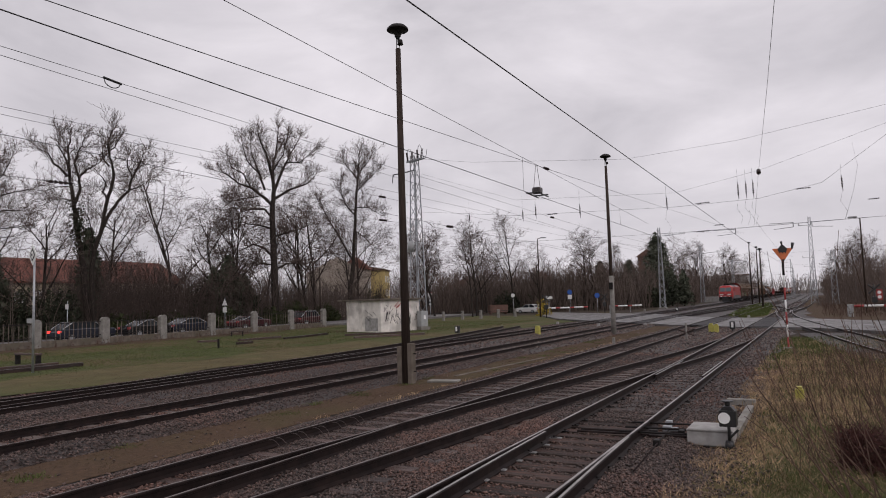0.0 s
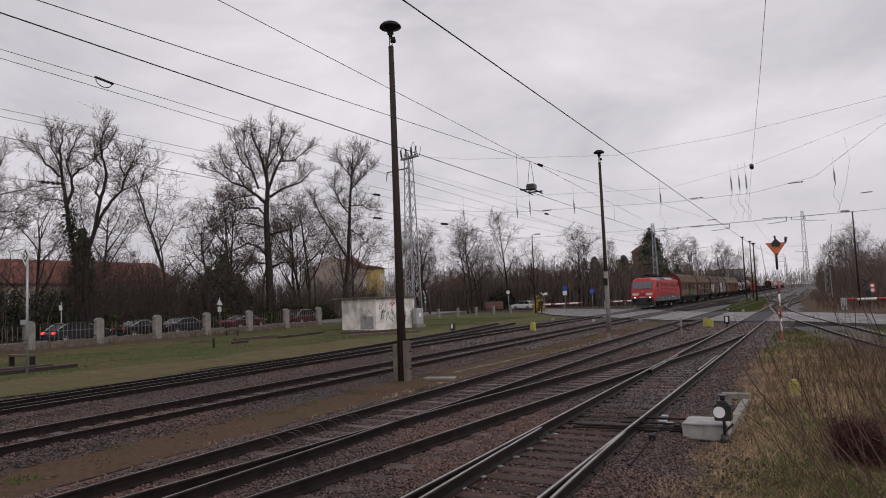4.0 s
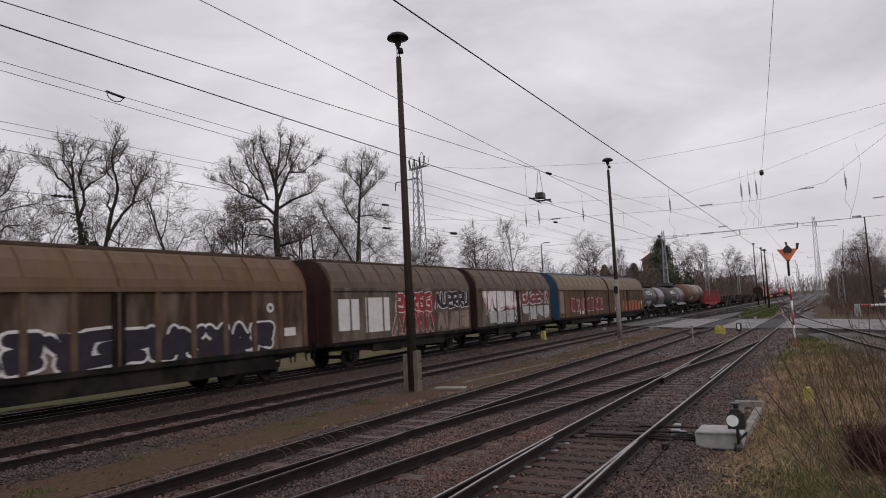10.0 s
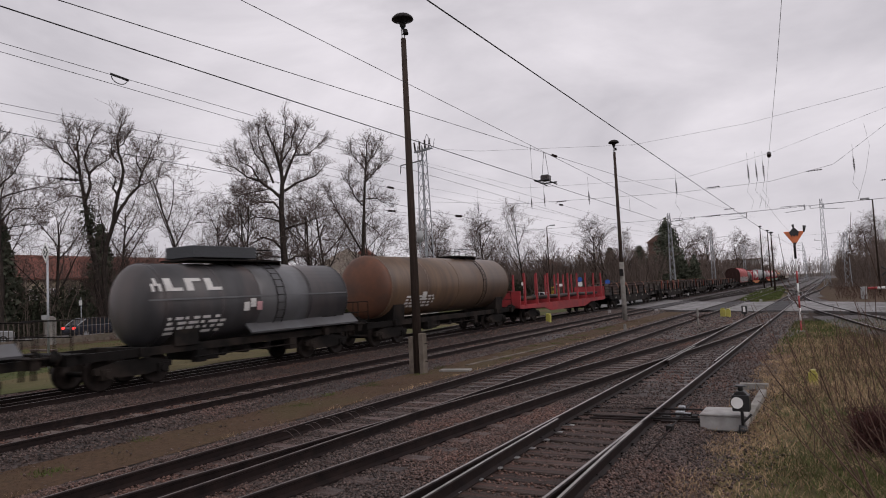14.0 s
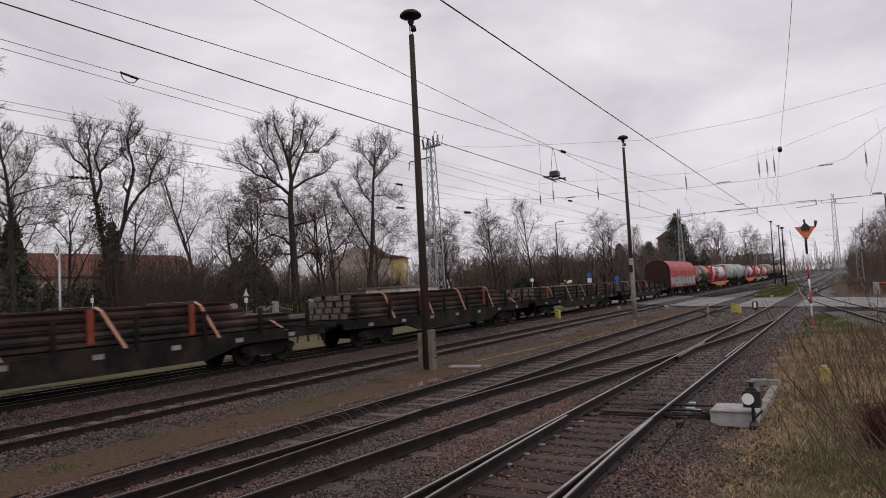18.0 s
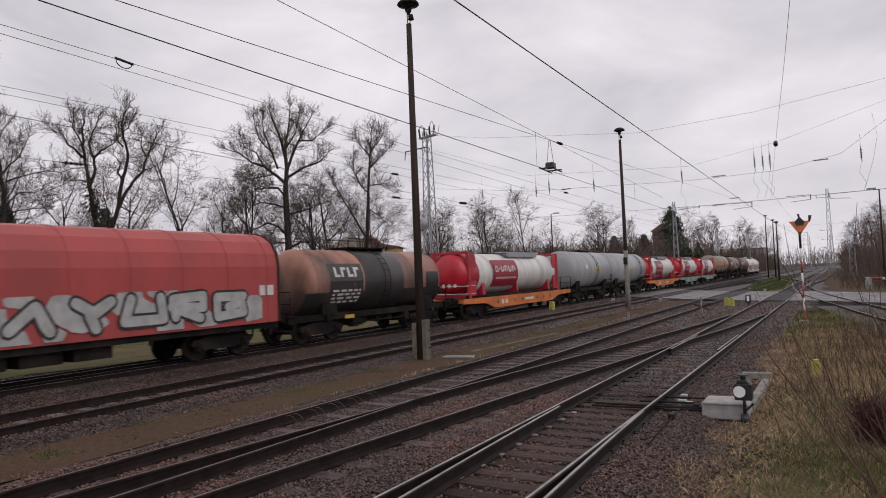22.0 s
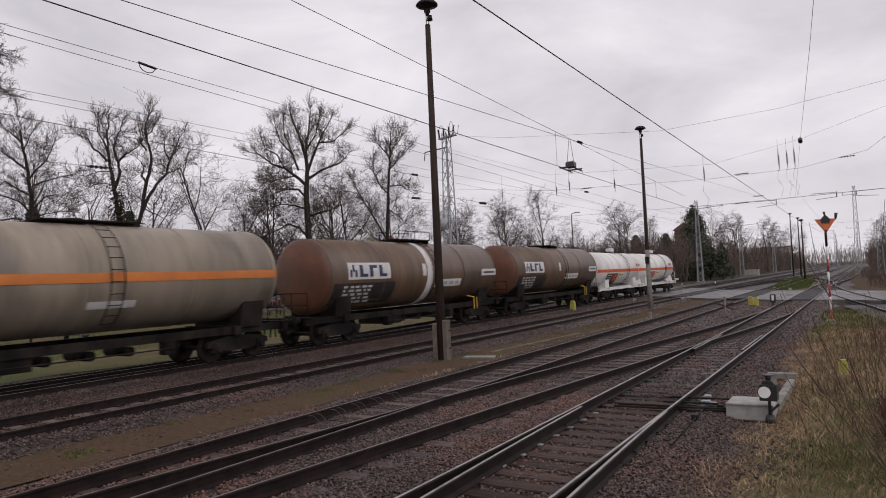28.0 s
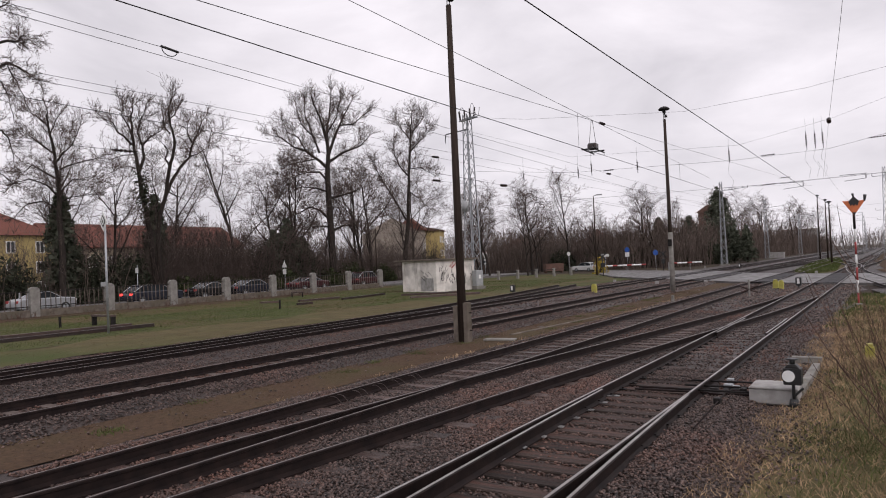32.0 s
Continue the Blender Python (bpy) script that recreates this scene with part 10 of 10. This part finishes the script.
plate(s5, "placard", 1.376, 0.3, 1.2, 1.5, 3.2, T_tans, "pale placard")
plate(s5, "white_plate", 1.376, 4.9, 6.0, 1.32, 1.55, T_label)
s6 = along(sliding_wagon(13.2, T_side3, T_hood2, T_endbrown, "olive-brown sliding-wall wagon with orange sprayed panel", False, T_endblue), 95.9)
smear(s6, 4.6, 12.6, 1.2, 2.2, 1.372, 44, T_oranges, 61, "orange sprayed ground")
spray(s6, 4.8, 12.4, 1.25, 2.05, 1.376, 5, T_oranges, T_maroons, 62, 0.18, "rust-orange block lettering")
spray(s6, 5.0, 11.6, 2.25, 2.7, 1.376, 8, M_tag, M_tag, 63, 0.12, "dark lettering")
plate(s6, "white_plate", 1.376, 1.8, 2.9, 1.35, 1.6, T_label)
plate(s6, "white_plate", 1.376, 11.6, 12.5, 1.7, 2.1, T_label)

t1 = along(tank_wagon(12.4, 1.5, 11.6, 1.28, 2.30, T_tankdk, T_tankdk, "charcoal tank wagon with white emblem", jacket=(6.9, 11.2, T_tanksh)), 109.6)
emblem(t1, 1.28, 2.30, 2.2, 5.0, 2.72, 3.12, T_label, 3)
lettering(t1, 1.28, 2.30, 1.6, 4.2, 1.95, 4, T_label)
curved_patch(t1, "hazard_plate", 1.28, 2.30, 8.3, 8.9, 2.0, 2.4, T_cred, gap=0.05)
for zz in (2.40,):
    curved_patch(t1, "belt_seam", 1.28, 2.30, 1.9, 11.2, zz, zz + 0.05, T_tanksh, "", 0.045)
t2 = along(tank_wagon(12.8, 2.6, 12.2, 1.32, 2.34, T_tankdk, T_tankdk, "charcoal tank wagon with steel jacket and white emblem", jacket=(6.9, 9.4, T_tanksh)), 122.7)
emblem(t2, 1.32, 2.34, 2.6, 5.4, 2.74, 3.14, T_label, 3)
lettering(t2, 1.32, 2.34, 3.1, 5.4, 1.85, 4, T_label)
for k in range(3):
    curved_patch(t2, "hazard_plate", 1.32, 2.34, 6.1 + k * 0.3, 6.35 + k * 0.3, 2.0 + 0.12 * (k % 2), 2.3 + 0.12 * (k % 2), T_label if k < 2 else T_pinks, gap=0.05)
bm = bmesh.new()
box(bm, -0.7, 0.7, 4.6, 7.4, 3.84, 4.24)
part("top_box", bm, T_vent, t2, "dark grating box on top", 0.02)
bm = bmesh.new()
box(bm, -0.7, 0.7, 4.4, 8.4, 3.74, 3.80)
part("top_board", bm, T_under, t2)
curved_patch(t2, "belt_seam", 1.32, 2.34, 2.4, 11.7, 2.46, 2.51, T_tanksh, "", 0.045)
for tk, R, cz, y0, y1 in ((t1, 1.28, 2.30, 5.6, 11.9), (t2, 1.32, 2.34, 6.4, 12.4)):
    for sx in (1, -1):
        bm = bmesh.new()
        prism(bm, [(sx * 1.02, cz - 0.74), (sx * 1.38, 1.26), (sx * 1.36, 1.20), (sx * 0.98, cz - 0.80)], y0, y1)
        bmesh.ops.recalc_face_normals(bm, faces=bm.faces)
        part("side_skirt", bm, T_tanksh, tk, "sloping grey side skirt")
t3 = along(tank_wagon(15.4, 1.3, 14.8, 1.47, 2.68, T_tankbr, T_tankrust, "rust-brown tank wagon with curved ladder", ladder=0.72), 135.9)
lettering(t3, 1.47, 2.68, 3.0, 5.6, 2.1, 4, T_label)
curved_patch(t3, "hazard_plate", 1.47, 2.68, 4.4, 4.8, 1.95, 2.35, T_label)
along(stake_wagon(), 152.2)
for k, (q, v) in enumerate(((172.3, 0), (191.9, 2), (211.5, 0), (231.1, 1), (250.7, 4))):
    along(steel_flat("dark flat wagon stacked with strapped steel sections", v, 100 + k), q)
along(hood_wagon(), 270.8)
g = along(tank_wagon(11.8, 1.2, 11.2, 1.36, 2.36, T_tankpk, T_tankpk, "salmon and black tank wagon with white block mark", jacket=(4.6, 7.6, T_tankbk), ladder=0.5), 286.8)
curved_patch(g, "black_panel", 1.36, 2.36, 2.3, 4.5, 1.3, 3.1, T_tankbk, "black painted panel")
emblem(g, 1.36, 2.36, 2.6, 4.3, 2.55, 2.95, T_label, 4, mark=False, gap=0.03)
lettering(g, 1.36, 2.36, 2.5, 4.3, 1.95, 4, T_label, 0.03)
curved_patch(g, "lower_strip", 1.36, 2.36, 0.9, 11.0, 1.15, 1.95, T_tankbk, "black strip along the underside")
curved_patch(g, "black_panel", 1.36, 2.36, 9.6, 10.7, 1.9, 2.7, M_black, "black plate", 0.03)
plate(g, "yellow_handle", 1.25, 3.3, 3.9, 0.85, 1.0, T_warn)


def boxed(q, L, c0, c1, sill, label, ribbed, clabel):
    w, c = container_wagon(sill, label, L, c0, c1, ribbed, clabel)
    along(w, q)
    along(c, q + c0)


boxed(300.2, 16.8, 0.5, 14.6, T_forange, "orange container wagon with round holes in the sill", 0, "white tank container with red ends and crimson sign")
g1 = along(tank_wagon(10.8, 0.5, 10.3, 1.50, 2.56, T_tankgr, T_tankgr, "pale grey tank wagon", taper=0.62, manway="flat"), 317.3)
curved_patch(g1, "yellow_plate", 1.50, 2.56, 5.2, 6.8, 2.40, 2.56, T_warn)
curved_patch(g1, "hazard_plate", 1.50, 2.56, 3.0, 3.6, 2.6, 2.95, T_label)
lettering(g1, 1.50, 2.56, 3.4, 6.0, 1.75, 4, T_label)
g2 = along(tank_wagon(12.6, 0.3, 12.2, 1.50, 2.56, T_tankgr, T_tankgr, "pale grey tank wagon with yellow plate", taper=0.62, manway="flat", ladder=0.75), 328.2)
curved_patch(g2, "yellow_plate", 1.50, 2.56, 5.6, 7.2, 2.40, 2.56, T_warn)
lettering(g2, 1.50, 2.56, 3.4, 6.0, 1.75, 4, T_label)
boxed(341.5, 15.8, 1.0, 14.2, T_forange, "orange container wagon with oval sill holes", 0, "white tank container with red ends and crimson sign")
boxed(358.4, 14.8, 1.0, 13.3, T_fgreen, "pale green container wagon", 0, "white tank container with red ends and crimson sign")
boxed(374.2, 14.0, 0.8, 12.8, T_fgreen, "pale green container wagon", 10, "ribbed white tank container with red ends")
k1 = along(tank_wagon(14.6, 0.2, 14.3, 1.54, 2.80, T_tanktn, T_tanktn, "khaki gas tank wagon with orange stripe", stripe=(2.66, 2.92, T_stripe), taper=0.6, manway="flat"), 388.1)
curved_patch(k1, "white_plate", 1.54, 2.80, 7.2, 8.6, 1.95, 2.15, T_label)
x1 = along(tank_wagon(15.4, 0.9, 15.0, 1.50, 2.68, T_tankbr, T_tankrust, "brown tank wagon with white ring and emblem plate", band=(7.9, 8.35, T_label), taper=0.35), 403.6)
x2 = along(tank_wagon(15.6, 0.8, 15.2, 1.50, 2.70, T_tankbr, T_tankrust, "brown tank wagon with white emblem plate", taper=0.35), 420.0)
for x in (x1, x2):
    curved_patch(x, "emblem_plate", 1.50, 2.69, 2.2, 5.0, 2.48, 3.16, T_label, "white emblem plate", 0.02)
    emblem(x, 1.50, 2.69, 2.35, 4.85, 2.58, 3.06, T_navy, 3, 0.03)
    curved_patch(x, "black_panel", 1.50, 2.69, 1.4, 5.4, 1.30, 2.34, T_tankbk, "black painted lower quarter", 0.012)
    lettering(x, 1.50, 2.69, 2.0, 3.9, 2.15, 5, T_label)
    bm = bmesh.new()
    for k in range(2):
        tube(bm, (1.42, 12.3 + 0.3 * k, 0.75), (1.42, 12.3 + 0.3 * k, 1.35), 0.03, 0.03, 6)
    tube(bm, (1.42, 11.6, 1.45), (1.42, 12.3, 1.35), 0.03, 0.03, 6)
    part("yellow_pipe", bm, T_warn, x, "bent yellow handrail")
    curved_patch(x, "white_plate", 1.50, 2.69, 8.6, 11.0, 2.0, 2.35, T_label, "white data plate")
    for k in range(4):
        curved_patch(x, "data_bar", 1.50, 2.69, 8.8 + k * 0.55, 9.15 + k * 0.55, 2.10, 2.24, T_silver, "", 0.024)
    curved_patch(x, "white_plate", 1.50, 2.69, 13.1, 14.7, 2.45, 2.80, T_label, "white data plate")
    curved_patch(x, "data_bar", 1.50, 2.69, 13.3, 14.5, 2.58, 2.66, M_tag, "", 0.024)
    curved_patch(x, "white_plate", 1.50, 2.69, 7.5, 7.8, 2.55, 3.1, T_label, "white plate")
y1 = along(tank_wagon(11.2, 0.7, 10.8, 1.40, 2.56, T_tankwh, T_tankwh, "white gas tank wagon with orange stripe", stripe=(2.30, 2.54, T_stripe2), taper=0.65, manway="dome", frame=T_tankwh, rail_m=T_tankwh, ladder=0.62), 436.2)
y2 = along(tank_wagon(13.0, 0.5, 12.1, 1.40, 2.56, T_tankwh, T_tankwh, "white gas tank wagon with orange stripe and end platform", stripe=(2.30, 2.54, T_stripe2), taper=0.65, manway="dome", frame=T_tankwh, rail_m=T_tankwh, ladder=0.66), 447.9)
for x in (y1, y2):
    curved_patch(x, "dark_panel", 1.40, 2.56, 1.6, 4.4, 1.30, 2.20, M_black, "black data panel")
    lettering(x, 1.40, 2.56, 1.75, 2.9, 2.0, 5, T_label, 0.03)
    curved_patch(x, "orange_plate", 1.40, 2.56, 3.2, 4.2, 1.6, 2.1, T_stripe2, "orange hazard plate", 0.034)
    curved_patch(x, "orange_plate_bar", 1.40, 2.56, 3.3, 4.1, 1.84, 1.88, M_black, "", 0.04)
    curved_patch(x, "yellow_plate", 1.40, 2.56, 4.6, 5.8, 2.02, 2.12, T_warn)
    for k in range(3):
        curved_patch(x, "emblem_shape", 1.40, 2.56, 9.6 + k * 0.4, 9.9 + k * 0.4, 2.75, 2.95, M_redp if k != 1 else T_pinks)
    bm = bmesh.new()
    prism(bm, [(8.6, 1.30), (11.2, 1.55), (11.6, 1.10), (9.4, 1.06)], 1.15, 1.22, 'X')
    part("side_apron", bm, T_tankwh, x, "white side apron")


# ---- what moves: the train slows a little at first, then runs at a steady 19.5 m/s towards smaller y ----
def motions():
    lag = {0.0: 3.4, 2.0: 3.0, 4.0: 1.7, 6.0: 0.35}
    for ob, q in TRAIN:
        walk(ob, [(t, pose(TRACK_A, 4.9 + 19.5 * (8.0 - t) + lag.get(t, 0.0) + q, 0.0)) for t in (0.0, 2.0, 4.0, 6.0, 7.0, 8.0, 10.0, 16.0, 24.0, 32.0)])


motions()
